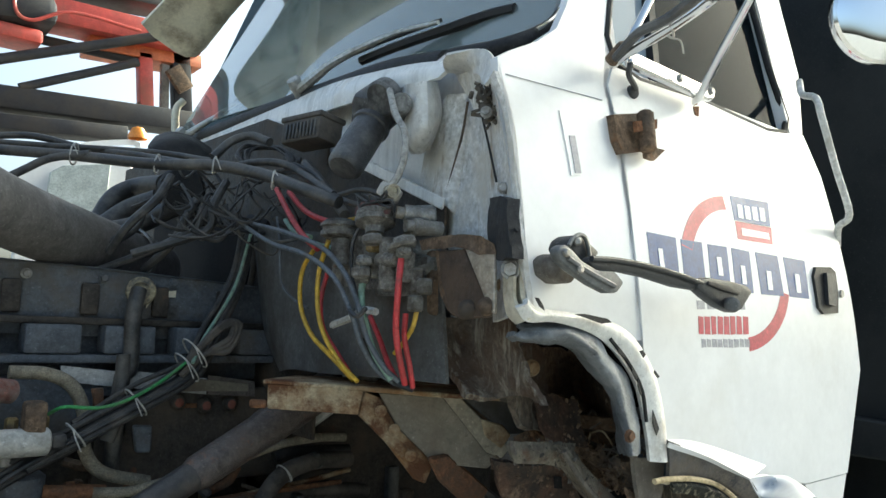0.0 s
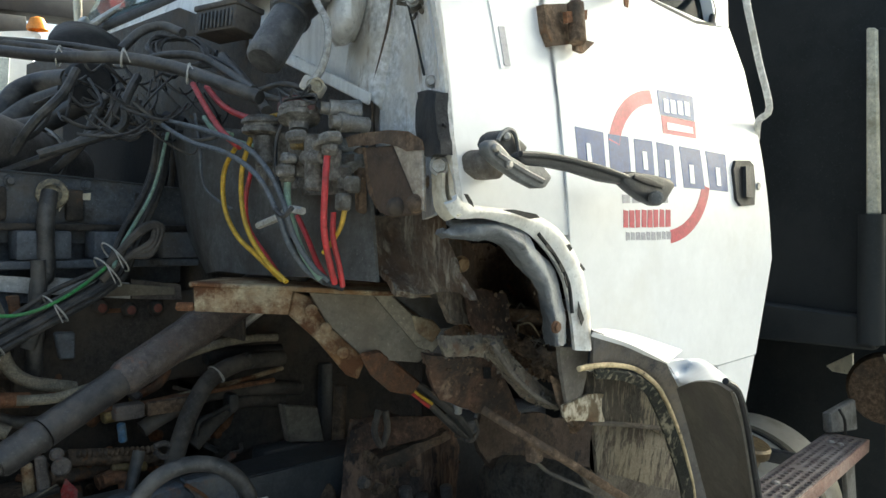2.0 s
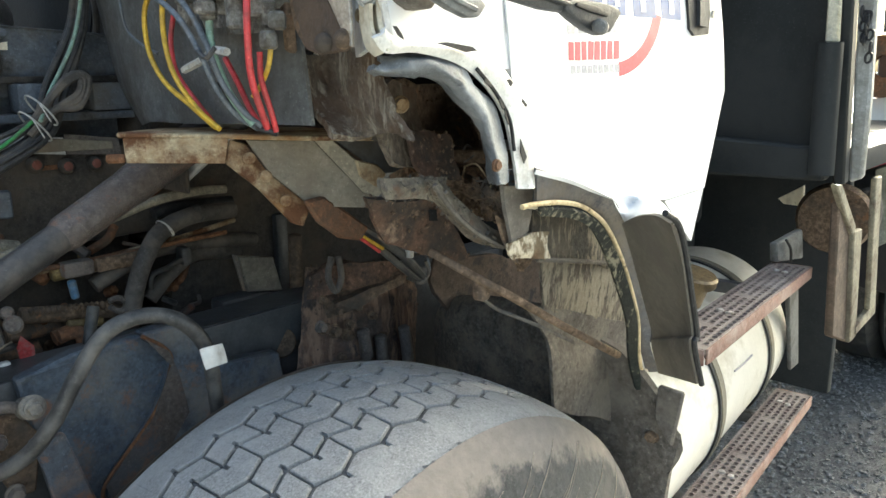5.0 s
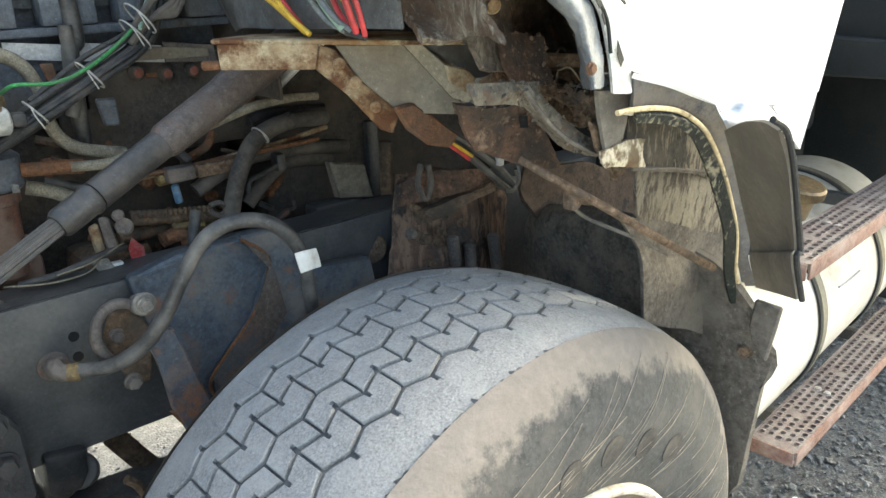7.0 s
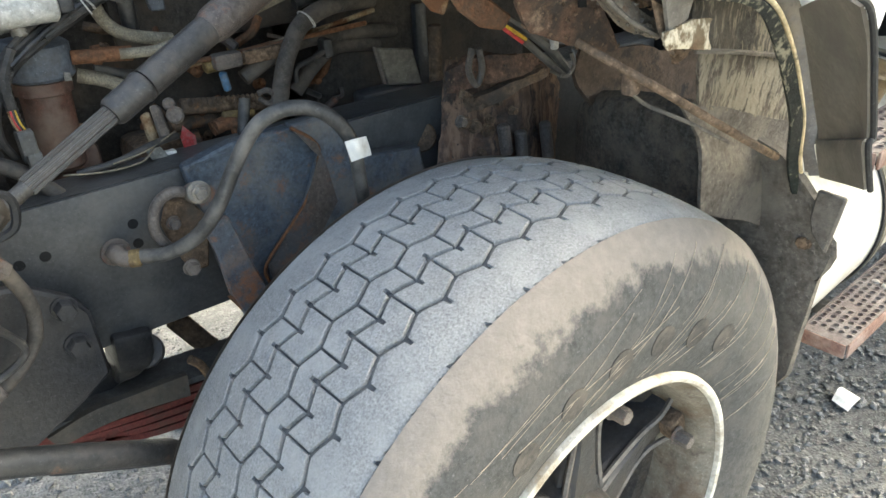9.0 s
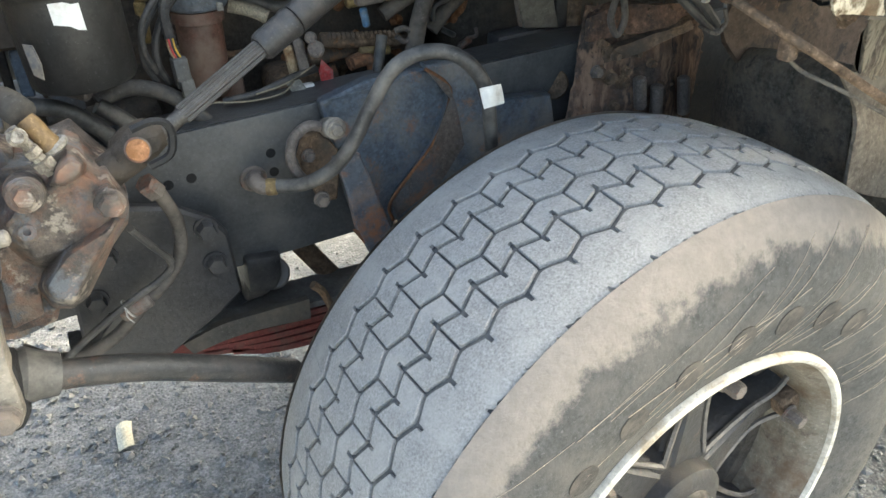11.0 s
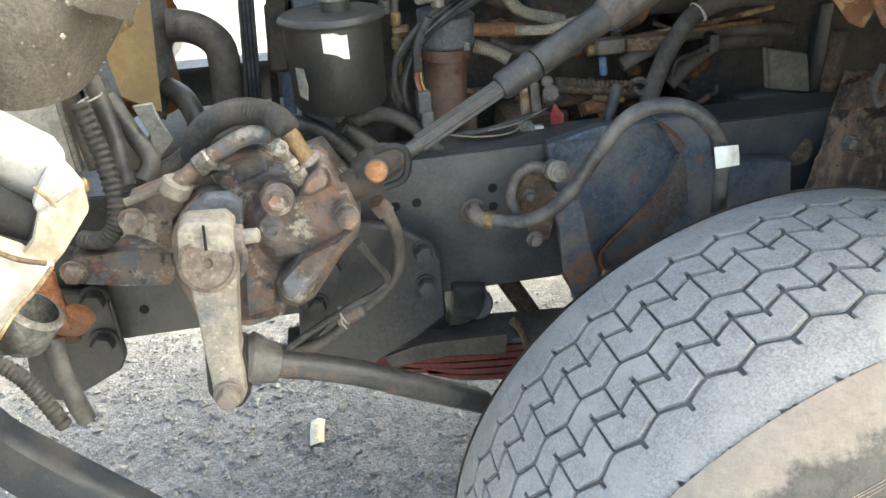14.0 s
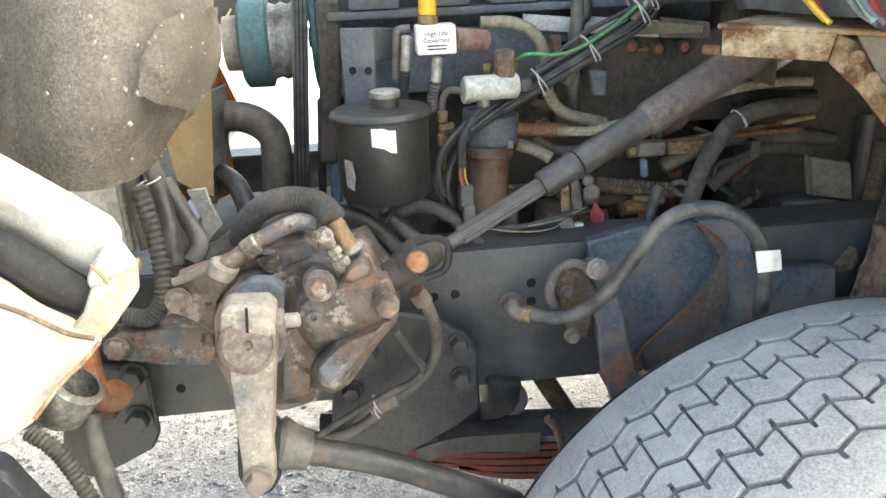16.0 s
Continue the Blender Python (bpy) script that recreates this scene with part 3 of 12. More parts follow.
# ---- ground ----
def build_ground():
    bm = bmesh.new()
    R = 400.0
    xs = [-R, -30, -6] + [-3 + 0.12 * i for i in range(59)] + [6, 30, R]
    ys = [-R, -30, -6] + [-3 + 0.12 * i for i in range(67)] + [8, 30, R]
    vs = [[bm.verts.new((x, y, 0.006 * noise.noise(V((x * 2.2, y * 2.2, 0))) + 0.003 * noise.noise(V((x * 9, y * 9, 4))) - 0.003)) for x in xs] for y in ys]
    for a, b in zip(vs, vs[1:]):
        for k in range(len(xs) - 1):
            bm.faces.new((a[k], a[k + 1], b[k + 1], b[k]))
    solo("ground", bm, GROUND, "grey compacted gravel ground under the truck", "ground", kind="structure")
    rnd = random.Random(5)
    bm = bmesh.new()
    fine, mixed, coarse = (0.003, 0.003, 0.004, 0.005, 0.007, 0.01), (0.005, 0.006, 0.008, 0.01, 0.014), (0.006, 0.007, 0.009, 0.012, 0.017)
    for count, x0, x1, y0, y1, sizes, sink in ((7300, -1.7, 0.9, 0.0, 2.6, fine, 0.1), (3700, 0.9, 4.5, -1.6, 1.0, fine, 0.1), (9000, 1.1, 4.6, -1.0, 0.3, mixed, 0.1), (2600, -1.3, 0.4, 0.05, 1.6, coarse, 0.0)):
        for k in range(count):
            s = rnd.choice(sizes) * rnd.uniform(0.7, 1.3)
            m = Matrix.Translation((rnd.uniform(x0, x1), rnd.uniform(y0, y1), s * sink)) @ Euler((rnd.gauss(0, 0.35), rnd.gauss(0, 0.35), rnd.uniform(0, 6))).to_matrix().to_4x4() @ Matrix.Diagonal((s, s * rnd.uniform(0.6, 1), s * rnd.uniform(0.35, 0.6), 1))
            p = [bm.verts.new(m @ V(v)) for v in ((1, 0, 0), (-1, 0.1, 0), (0, 1, 0), (0.1, -1, 0), (0, 0, 1), (0.1, 0, -1))]
            for a, b, c_ in ((0, 2, 4), (2, 1, 4), (1, 3, 4), (3, 0, 4), (2, 0, 5), (1, 2, 5), (3, 1, 5), (0, 3, 5)):
                bm.faces.new((p[a], p[b], p[c_]))
    solo("gravel", bm, STONE, "loose grey gravel stones scattered on the ground", "gravel", kind="stuff", smooth=False)


build_ground()


# ---- front wheel ----
HUB = Matrix.Translation((0.657, -0.64, 0.541)) @ pose(0, 0, 0, 0, 0, 3.0)


def wheel_point(w, r, a):
    """w: depth from the rim's outer plane towards the truck, r: radius, a: angle from +x upwards."""
    return HUB @ V((r * math.cos(a), w, r * math.sin(a)))


def crown(w):
    return 0.541 - 0.017 * ((w - 0.202) / 0.165) ** 2 - 0.006 * max(0.0, (abs(w - 0.202) - 0.125) / 0.04) ** 2


SCRATCH = mat("pale_rubber_scratch", (0.34, 0.29, 0.23), 0.9, bump=0)
LETTER = mat("dusty_black_lettering", (0.045, 0.042, 0.04), 0.8, dirt=(0.11, 0.098, 0.085), amount=0.6, size=18, grain=0.2)
# much paler than SPOKE: paints the light caught along the spoke edges
SPOKE_EDGE = mat("lit_spoke_edge", (0.13, 0.115, 0.1), 0.45, dirt=(0.06, 0.05, 0.042), amount=0.5, size=16, bump=0.4)
SPOKE = mat("dull_grey_cast_spoke", (0.026, 0.026, 0.028), 0.36, dirt=(0.05, 0.042, 0.034), amount=0.5, size=12, spots=(0.17, 0.09, 0.05), spot_at=0.66, spot_size=20, grain=0.2, bump=0.5)


def build_wheel():
    w0 = thing("front_wheel", (0.657, -0.45, 0.0), "wide worn truck tyre on a white spoked rim, dusty grey tread", "wheel")
    N = 52
    P_ = 2 * math.pi / N
    A0 = radians(104.3)
    grooves = (0.105, 0.152, 0.194, 0.245, 0.290)
    A, G, D = 0.006, 0.0039, 0.007
    rnd = random.Random(2)

    def zig(g, u):
        """The groove's run across the tread: outermost at whole u, innermost half way, with rounded turns."""
        return g - A * math.asin(0.95 * math.cos(2 * math.pi * u)) / math.asin(0.95)

    def lump(outline, bevel=0.0012):
        """outline: (w, u) round a block; raised from the casing, at the wheel's own axes."""
        bm = bmesh.new()
        cw = sum(o[0] for o in outline) / len(outline)
        cu = sum(o[1] for o in outline) / len(outline)

        def at(w, r, a):
            return V((r * math.cos(a), w, r * math.sin(a)))

        top, mid, low = [], [], []
        for w, u in outline:
            k = 0.955
            top.append(bm.verts.new(at(cw + (w - cw) * k, crown(w), u_of(cu + (u - cu) * k))))
            mid.append(bm.verts.new(at(w, crown(w) - bevel, u_of(u))))
            low.append(bm.verts.new(at(w, crown(w) - D, u_of(u))))
        n = len(outline)
        bm.faces.new(top)
        for k in range(n):
            j = (k + 1) % n
            bm.faces.new((top[k], top[j], mid[j], mid[k]))
            bm.faces.new((mid[k], mid[j], low[j], low[k]))
        bmesh.ops.recalc_face_normals(bm, faces=bm.faces)
        me = bpy.data.meshes.new("tread_block")
        bm.to_mesh(me)
        bm.free()
        me.materials.append(TREAD)
        return me

    def u_of(u):
        return u * P_

    def side(g, us, off, notch):
        """One long edge of a block, with a small hook-shaped notch at its middle."""
        out = []
        m = us[len(us) // 2]
        for u in us:
            if notch and abs(u - m) < 1e-9:
                out += [(zig(g, u - 0.055) + off, u - 0.055), (zig(g, u) + off + notch, u - 0.05), (zig(g, u) + off + notch, u + 0.03), (zig(g, u + 0.045) + off, u + 0.045)]
            else:
                out.append((zig(g, u) + off, u))
        return out

    gs = 0.026
    kinds = []
    for row in range(4):
        u0 = 0.5 if row % 2 == 0 else 0.0
        us = [u0 + gs] + [u0 + i / 10 for i in range(1, 10)] + [u0 + 1 - gs]
        left = side(grooves[row], us, G, 0.009 if row in (1, 3) else 0)
        right = side(grooves[row + 1], us, -G, -0.009 if row in (0, 2) else 0)
        kinds.append([lump(left + right[::-1])])
    outer_edge = []
    us = [0.5 + i / 10 for i in range(11)]
    inner = side(grooves[0], us, -G, -0.009)
    for v in range(4):
        bm = bmesh.new()
        grid = []
        for i, (w, u) in enumerate(inner):
            last = 0.036 + (0.0045 * noise.noise(V((v * 3.1 + i * 1.1, 0, 1))) if 0 < i < len(inner) - 1 else 0.0) + (0.005 if i in (4, 5) and v % 2 else 0.0)
            row = [V((math.cos(u_of(u)) * (crown(w) - D), w, math.sin(u_of(u)) * (crown(w) - D)))]
            for k in range(7):
                ww = w + (last - w) * k / 6
                r = crown(ww) - (0.0008 if k in (0, 6) else 0.0) - 0.0006 * noise.noise(V((u * 9, ww * 90, v)))
                row.append(V((math.cos(u_of(u)) * r, ww, math.sin(u_of(u)) * r)))
            row.append(V((math.cos(u_of(u)) * (crown(last) - D), last, math.sin(u_of(u)) * (crown(last) - D))))
            grid.append([bm.verts.new(p) for p in row])
        for p, q in zip(grid, grid[1:]):
            for k in range(len(p) - 1):
                bm.faces.new((p[k], p[k + 1], q[k + 1], q[k]))
        bmesh.ops.recalc_face_normals(bm, faces=bm.faces)
        me = bpy.data.meshes.new("tread_block")
        bm.to_mesh(me)
        bm.free()
        me.materials.append(TREAD)
        for p in me.polygons:
            p.use_smooth = True
        me.set_sharp_from_angle(angle=radians(40))
        outer_edge.append(me)
    kinds.append(outer_edge)
    us = [i / 10 for i in range(11)]
    kinds.append([lump(side(grooves[4], us, G, 0.009) + [(0.368, u) for u in us][::-1], 0.0006)])
    tyre = None
    c0, c1 = HUB @ V((0, 0, 0)), HUB @ V((0, 1, 0))
    prof = [(0.030 + i * 0.34 / 16, crown(0.034 + i * 0.334 / 16) - D + 0.001) for i in range(17)]
    tyre = part("tyre", lathe(prof, c0, c1, 208), GROOVE, w0, "worn tyre with dusty grey tread blocks and zigzag grooves")
    for k in range(N):
        turn = HUB @ pose(0, 0, 0, 0, -math.degrees(A0 + k * P_), 0)
        for kind in kinds:
            ob = new("tread_block", rnd.choice(kind))
            ob.parent = tyre
            ob.matrix_local = tyre.matrix_basis.inverted() @ turn
    prof = [(0.033, 0.520), (0.018, 0.508), (0.004, 0.488), (-0.008, 0.462), (-0.017, 0.43), (-0.02, 0.40), (-0.017, 0.37), (-0.011, 0.34), (-0.004, 0.318), (0.0, 0.304), (0.03, 0.295)]
    back = [(0.37, 0.520), (0.40, 0.49), (0.42, 0.43), (0.415, 0.37), (0.39, 0.30), (0.36, 0.28)]
    part("sidewall", lathe(prof, c0, c1, 160), SIDEWALL, tyre, "black rubber sidewall with scuffs")
    part("inner_sidewall", lathe(back, c0, c1, 96), SIDEWALL, tyre)

    def wall(r):
        for (wa, ra), (wb, rb) in zip(prof, prof[1:]):
            if rb <= r <= ra:
                return wa + (wb - wa) * (ra - r) / (ra - rb)
        return prof[-1][0]

    # pale scratches, straight across the wall
    for k in range(44):
        x0 = rnd.uniform(-0.46, 0.3)
        z0 = rnd.uniform(0.02, 0.38)
        ang = radians(rnd.gauss(27, 6))
        pts = []
        for i in range(rnd.choice((12, 18, 26))):
            x, z = x0 + 0.012 * i * math.cos(ang), z0 + 0.012 * i * math.sin(ang)
            r = math.hypot(x, z)
            if 0.31 < r < 0.5:
                pts.append(wheel_point(wall(r) - 0.0008, r, math.atan2(z, x)))
        if len(pts) > 4:
            part("scratch", tube(pts, rnd.choice((0.0003, 0.0004, 0.0006)), 5, 1), SCRATCH, tyre, smooth=False)
    # raised lettering as plain bars
    for k in range(8):
        a = radians(146 - k * 13.5)
        bm = bmesh.new()
        vs = []
        for lift in (0.0005, -0.0014):
            vs.append([bm.verts.new(wheel_point(wall(r) + lift, r, a + da)) for r, da in [(0.37 + 0.024 * math.sin(q), 0.062 * math.cos(q)) for q in [2 * math.pi * j / 14 for j in range(14)]]])
        bm.faces.new(vs[1])
        for i in range(14):
            j = (i + 1) % 14
            bm.faces.new((vs[0][i], vs[0][j], vs[1][j], vs[1][i]))
        part("raised_bar", bm, LETTER, tyre)
    # rusty stains, plus a browner base that paints the shade inside the rim
    part("rim_well", lathe([(-0.002, 0.2885), (0.008, 0.283), (0.02, 0.272), (0.035, 0.268), (0.16, 0.266), (0.30, 0.266), (0.30, 0.30)], c0, c1, 112), mat("stained_shaded_rim_well", (0.2, 0.18, 0.145), 0.5, dirt=(0.12, 0.08, 0.05), amount=0.55, size=9, spots=(0.07, 0.045, 0.03), spot_at=0.58, spot_size=16, bump=0.4), w0, "stained cream well of the rim, darkened for shade")
    rim = part("rim", lathe([(0.02, 0.297), (0.0, 0.304), (-0.008, 0.302), (-0.011, 0.297), (-0.009, 0.291), (-0.002, 0.288), (0.006, 0.289)], c0, c1, 112), RIM_WHITE, w0, "chipped white steel rim with rusty edge")
    hub = part("hub", lathe([(0.02, 0), (0.02, 0.058), (0.03, 0.075), (0.055, 0.08), (0.06, 0.1), (0.16, 0.12), (0.26, 0.12)], c0, c1, 40), SPOKE, w0, "dark oily cast hub")
    part("hub_cap", lathe([(-0.01, 0), (-0.01, 0.035), (-0.004, 0.042), (0.022, 0.044), (0.022, 0)], c0, c1, 32), mat("greasy_dark_hub_cap", (0.09, 0.085, 0.08), 0.35, 0.4, dirt=(0.07, 0.055, 0.045), amount=0.5, size=20, bump=0.4), hub, "greasy dark hub cap")
    for k in range(6):
        a = radians(18 + 60 * k)
        bm = bmesh.new()
        secs = []
        for r, wd, wa, wb in ((0.07, 0.05, 0.05, 0.17), (0.13, 0.034, 0.06, 0.16), (0.20, 0.025, 0.07, 0.15), (0.25, 0.027, 0.065, 0.15), (0.276, 0.034, 0.06, 0.15)):
            d, s = V((math.cos(a), 0, math.sin(a))), V((-math.sin(a), 0, math.cos(a)))
            secs.append([bm.verts.new(HUB @ (d * r + s * e * wd + V((0, w, 0)))) for e, w in ((-1, wb), (-1, wa + 0.02), (-0.55, wa), (0.55, wa), (1, wa + 0.02), (1, wb))])
        for p, q in zip(secs, secs[1:]):
            for i in range(6):
                j = (i + 1) % 6
                bm.faces.new((p[i], p[j], q[j], q[i]))
        bm.faces.new(secs[0][::-1])
        bm.faces.new(secs[-1])
        spoke = part("spoke", bm, SPOKE, w0, "dark cast wheel spoke")
        for e in (-1, 1):
            part("spoke_rib", tube([HUB @ (d * r + s * e * wd + V((0, w, 0))) for r, wd, w in ((0.075, 0.044, 0.058), (0.13, 0.033, 0.066), (0.19, 0.026, 0.07), (0.235, 0.032, 0.062), (0.268, 0.05, 0.06))], 0.005, 6, 4), SPOKE_EDGE, spoke, "pale spoke edge, painted as if lit")
        part("rim_clamp", block((0.04, 0.03, 0.04), HUB @ pose(0.25 * math.cos(a), 0.055, 0.25 * math.sin(a), 0, -math.degrees(a), 0), 0.008), RUST_DARK, spoke, "rusty rim clamp")
        p = HUB @ V((0.236 * math.cos(a), 0.036, 0.236 * math.sin(a)))
        part("clamp_nut", bolt(p, HUB.to_3x3() @ V((0, -1, 0)), 0.013, 0.025), CASTING, spoke, "rusty clamp nut")
    part("brake_drum", lathe([(0.15, 0), (0.15, 0.22), (0.105, 0.245), (0.1, 0.266), (0.3, 0.266)], c0, c1, 56), ENGINE_DARK, w0, "dark brake drum")


build_wheel()


# ---- chassis frame, springs, steering ----
RAIL_TOP, RAIL_LOW = 1.065, 0.805


def build_rail(y, label):
    """A C-section rail: a web at y and two flanges that point to the truck's middle."""
    s = 1 if y < 0.4 else -1
    r = thing("frame_rail", (2.8, y, RAIL_LOW), label, "frame rail", "frame rails")
    part("web", block((7.45, 0.009, RAIL_TOP - RAIL_LOW), pose(2.775, y + s * 0.0045, (RAIL_TOP + RAIL_LOW) / 2), 0.004), BLACK_FRAME, r)
    for name, z in (("top_flange", RAIL_TOP - 0.0045), ("bottom_flange", RAIL_LOW + 0.0045)):
        bm = bmesh.new()
        rings = []
        for x in (-0.95, 6.5):
            top = [(0.001, 0.0045), (0.085, 0.0045), (0.085, -0.0045), (0.001, -0.0045)]
            rings.append([bm.verts.new((x, y + s * (u + 0.0085), z + v)) for u, v in top])
        for k in range(4):
            bm.faces.new((rings[0][k], rings[0][(k + 1) % 4], rings[1][(k + 1) % 4], rings[1][k]))
        bm.faces.new(rings[0])
        bm.faces.new(rings[1][::-1])
        part(name, bm, BLACK_FRAME, r)
    return r


near_rail = build_rail(0.0, "black painted steel frame rail with bolted brackets")
build_rail(0.86, "black painted steel frame rail on the far side")
OUT = (0, -1, 0)

# gusset welded on the rail, navy with a rusty seam
g = thing("rail_gusset", (0.471, -0.02, 0.924), "navy steel gusset with a rusty welded seam on the frame rail", "bracket")
part("gusset_plate", plate([(0.353, -0.03, 1.074), (0.437, -0.03, 1.094), (0.535, -0.03, 1.093), (0.573, -0.03, 1.06), (0.58, -0.03, 1.029), (0.54, -0.03, 0.954), (0.46, -0.03, 0.875), (0.455, -0.03, 0.784), (0.397, -0.03, 0.791), (0.378, -0.03, 0.895)], 0.028, 0.004, way=(0, 1, 0)), NAVY, g)
part("rear_plate", plate([(0.532, -0.045, 1.101), (0.593, -0.045, 1.1), (0.619, -0.045, 1.079), (0.639, -0.045, 1.015), (0.784, -0.045, 0.999), (0.814, -0.045, 0.812), (0.457, -0.045, 0.828), (0.455, -0.045, 0.867), (0.538, -0.045, 0.956), (0.578, -0.045, 1.035)], 0.03, 0.004, way=(0, 1, 0)), NAVY, g)
part("rust_patch", plate([(0.535, -0.048, 1.093), (0.572, -0.048, 1.062), (0.585, -0.048, 1.021), (0.597, -0.048, 0.947), (0.548, -0.048, 0.887), (0.457, -0.048, 0.841), (0.449, -0.048, 0.873), (0.536, -0.048, 0.961), (0.573, -0.048, 1.037)], 0.002, 0, way=OUT), mat("rust_bleeding_navy", (0.1, 0.085, 0.075), 0.6, dirt=(0.075, 0.088, 0.102), amount=0.5, size=11, spots=(0.17, 0.09, 0.055), spot_at=0.53, spot_size=13, grain=0.3, bump=0.7), g, "rusty brown patch")
part("weld_seam", tube([(0.531, -0.047, 1.098), (0.568, -0.047, 1.067), (0.574, -0.047, 1.036), (0.537, -0.047, 0.963), (0.45, -0.047, 0.877), (0.448, -0.047, 0.836)], 0.003, 8, 6), RUST, g, "rusty weld bead")
part("gusset_cap", plate([(0.362, -0.03, 1.078), (0.535, -0.03, 1.094), (0.595, -0.04, 1.101), (0.676, 0.05, 1.056), (0.615, 0.09, 1.066), (0.431, 0.09, 1.052)], 0.006, 0.002, way=(0, 0, -1)), NAVY, g)

# spring hanger plate under the rail
HANGER = mat("greasy_black_hanger", (0.032, 0.032, 0.034), 0.42, dirt=(0.06, 0.055, 0.05), amount=0.5, size=9, spots=(0.1, 0.07, 0.05), spot_at=0.66, spot_size=18, grain=0.2, bump=0.4)
h = thing("spring_hanger", (0.023, -0.03, 0.822), "black spring hanger plate bolted under the frame rail", "bracket")
part("hanger_plate", plate([(0.025, -0.035, 0.996), (0.093, -0.035, 0.977), (0.148, -0.035, 0.937), (0.164, -0.035, 0.907), (0.165, -0.035, 0.795), (0.118, -0.035, 0.762), (0.005, -0.035, 0.702), (-0.073, -0.035, 0.721), (-0.087, -0.035, 0.793), (-0.075, -0.035, 0.902), (-0.032, -0.035, 0.971)], 0.024, 0.005, way=OUT), HANGER, h)
for bolt_at in ((0.132, -0.06, 0.93), (0.133, -0.06, 0.866), (-0.049, -0.06, 0.86), (-0.017, -0.06, 0.926)):
    part("hanger_bolt", bolt(bolt_at, OUT, 0.015, 0.018), HANGER, h, "black hexagon bolt")
part("pivot_drum", rod((0.23, 0, 0.773), (0.258, 0.14, 0.681), 0.03), HANGER, h)
part("hanger_foot", plate([(0.188, 0.02, 0.795), (0.255, 0.02, 0.797), (0.245, 0.02, 0.735), (0.212, 0.02, 0.714), (0.175, 0.02, 0.714)], 0.07, 0.006, way=(0, 1, 0)), HANGER, h)

part("bump_stop", cast([(0.185, -0.02, 0.827), (0.247, -0.02, 0.817), (0.242, -0.02, 0.773), (0.23, -0.02, 0.753), (0.215, -0.02, 0.748), (0.18, -0.02, 0.756)], 0.08, 1.0, 0.01, 0.001), SEAL, h, "black rubber bump stop")
part("inner_drop", plate([(0.102, 0.05, 0.724), (0.191, 0.05, 0.741), (0.187, 0.05, 0.696), (0.117, 0.05, 0.667)], 0.02, 0.004, way=(0, 1, 0)), HANGER, h)
# front end of the rail, with two large bolts
f = thing("front_horn", (-0.408, -0.01, 0.859), "black frame extension plate with two large bolts", "bracket")
part("horn_plate", plate([(-0.456, -0.012, 0.93), (-0.377, -0.012, 0.911), (-0.375, -0.012, 0.856), (-0.378, -0.012, 0.787), (-0.392, -0.012, 0.762), (-0.493, -0.012, 0.713), (-0.544, -0.012, 0.729), (-0.508, -0.012, 0.936)], 0.016, 0.004, way=OUT), HANGER, f)
part("horn_rib", plate([(-0.377, -0.03, 0.906), (-0.37, -0.03, 0.905), (-0.371, -0.03, 0.801), (-0.379, -0.03, 0.796)], 0.008, 0.003, way=OUT), HANGER, f)
part("horn_bolt", bolt((-0.396, -0.03, 0.908), OUT, 0.019, 0.02), HANGER, f, "large black bolt")
part("horn_bolt", bolt((-0.402, -0.03, 0.827), OUT, 0.019, 0.02), HANGER, f, "large black bolt")
for q in ((-0.336, 0, 0.858), (0.136, 0, 0.989), (0.1, 0, 0.987), (0.266, 0, 0.964), (0.266, 0, 0.998)):
    part("rail_hole", lathe([(0, 0), (0, 0.008), (0.0015, 0.008), (0.0015, 0)], q, V(q) + V(OUT), 16), DARK_VOID, near_rail, "round drilled hole")

# leaf spring
sp = thing("leaf_spring", (0.6, 0.04, 0.6), "stack of rusty red spring leaves under the frame", "leaf spring")
for k in range(6):
    z = -0.0165 * k
    a = 0.02 + 0.05 * k
    pts = [(a - 0.14, 0, 0.71 + z), (0.25, 0, 0.675 + z), (0.6, 0, 0.655 + z), (0.95, 0, 0.675 + z), (1.3 - 0.05 * k, 0, 0.71 + z)]
    line = spline(pts, 5)
    bm = bmesh.new()
    rings = []
    for p in line:
        rings.append([bm.verts.new(p + V(o)) for o in ((0, 0.0, 0), (0, 0.0, 0.012), (0, 0.09, 0.012), (0, 0.09, 0))])
    for p, q in zip(rings, rings[1:]):
        for i in range(4):
            bm.faces.new((p[i], p[(i + 1) % 4], q[(i + 1) % 4], q[i]))
    bm.faces.new(rings[0])
    bm.faces.new(rings[-1][::-1])
    part("spring_leaf", bm, (GREY_DARK if k == 0 else mat("red_spring_paint", (0.13, 0.035, 0.03), 0.7, dirt=(0.09, 0.06, 0.05), amount=0.5, size=20, bump=0.4)) if k < 2 else bpy.data.materials["red_spring_paint"], sp)
part("top_plate", shell([[(0.052, -0.01, 0.692), (0.122, -0.01, 0.707), (0.196, -0.01, 0.705), (0.283, -0.01, 0.701)], [(0.064, -0.015, 0.669), (0.128, -0.015, 0.676), (0.192, -0.015, 0.673), (0.279, -0.015, 0.661)]], 0.02, 5), mat("dusty_grey_spring_plate", (0.06, 0.058, 0.054), 0.6, dirt=(0.12, 0.105, 0.085), amount=0.5, size=9), sp, "dusty grey top leaf")
part("axle_beam", tube([(0.66, -0.35, 0.5), (0.66, 0.0, 0.46), (0.66, 0.43, 0.44), (0.66, 0.86, 0.46), (0.66, 1.2, 0.5)], 0.055, 12, 4), RUST_DARK, sp, "rusty front axle beam")
part("shock_link", tube([(0.311, 0.1, 0.751), (0.37, 0.1, 0.647), (0.431, 0.1, 0.557)], 0.02, 10, 3), RUST_DARK, sp, "rusty brown strut")
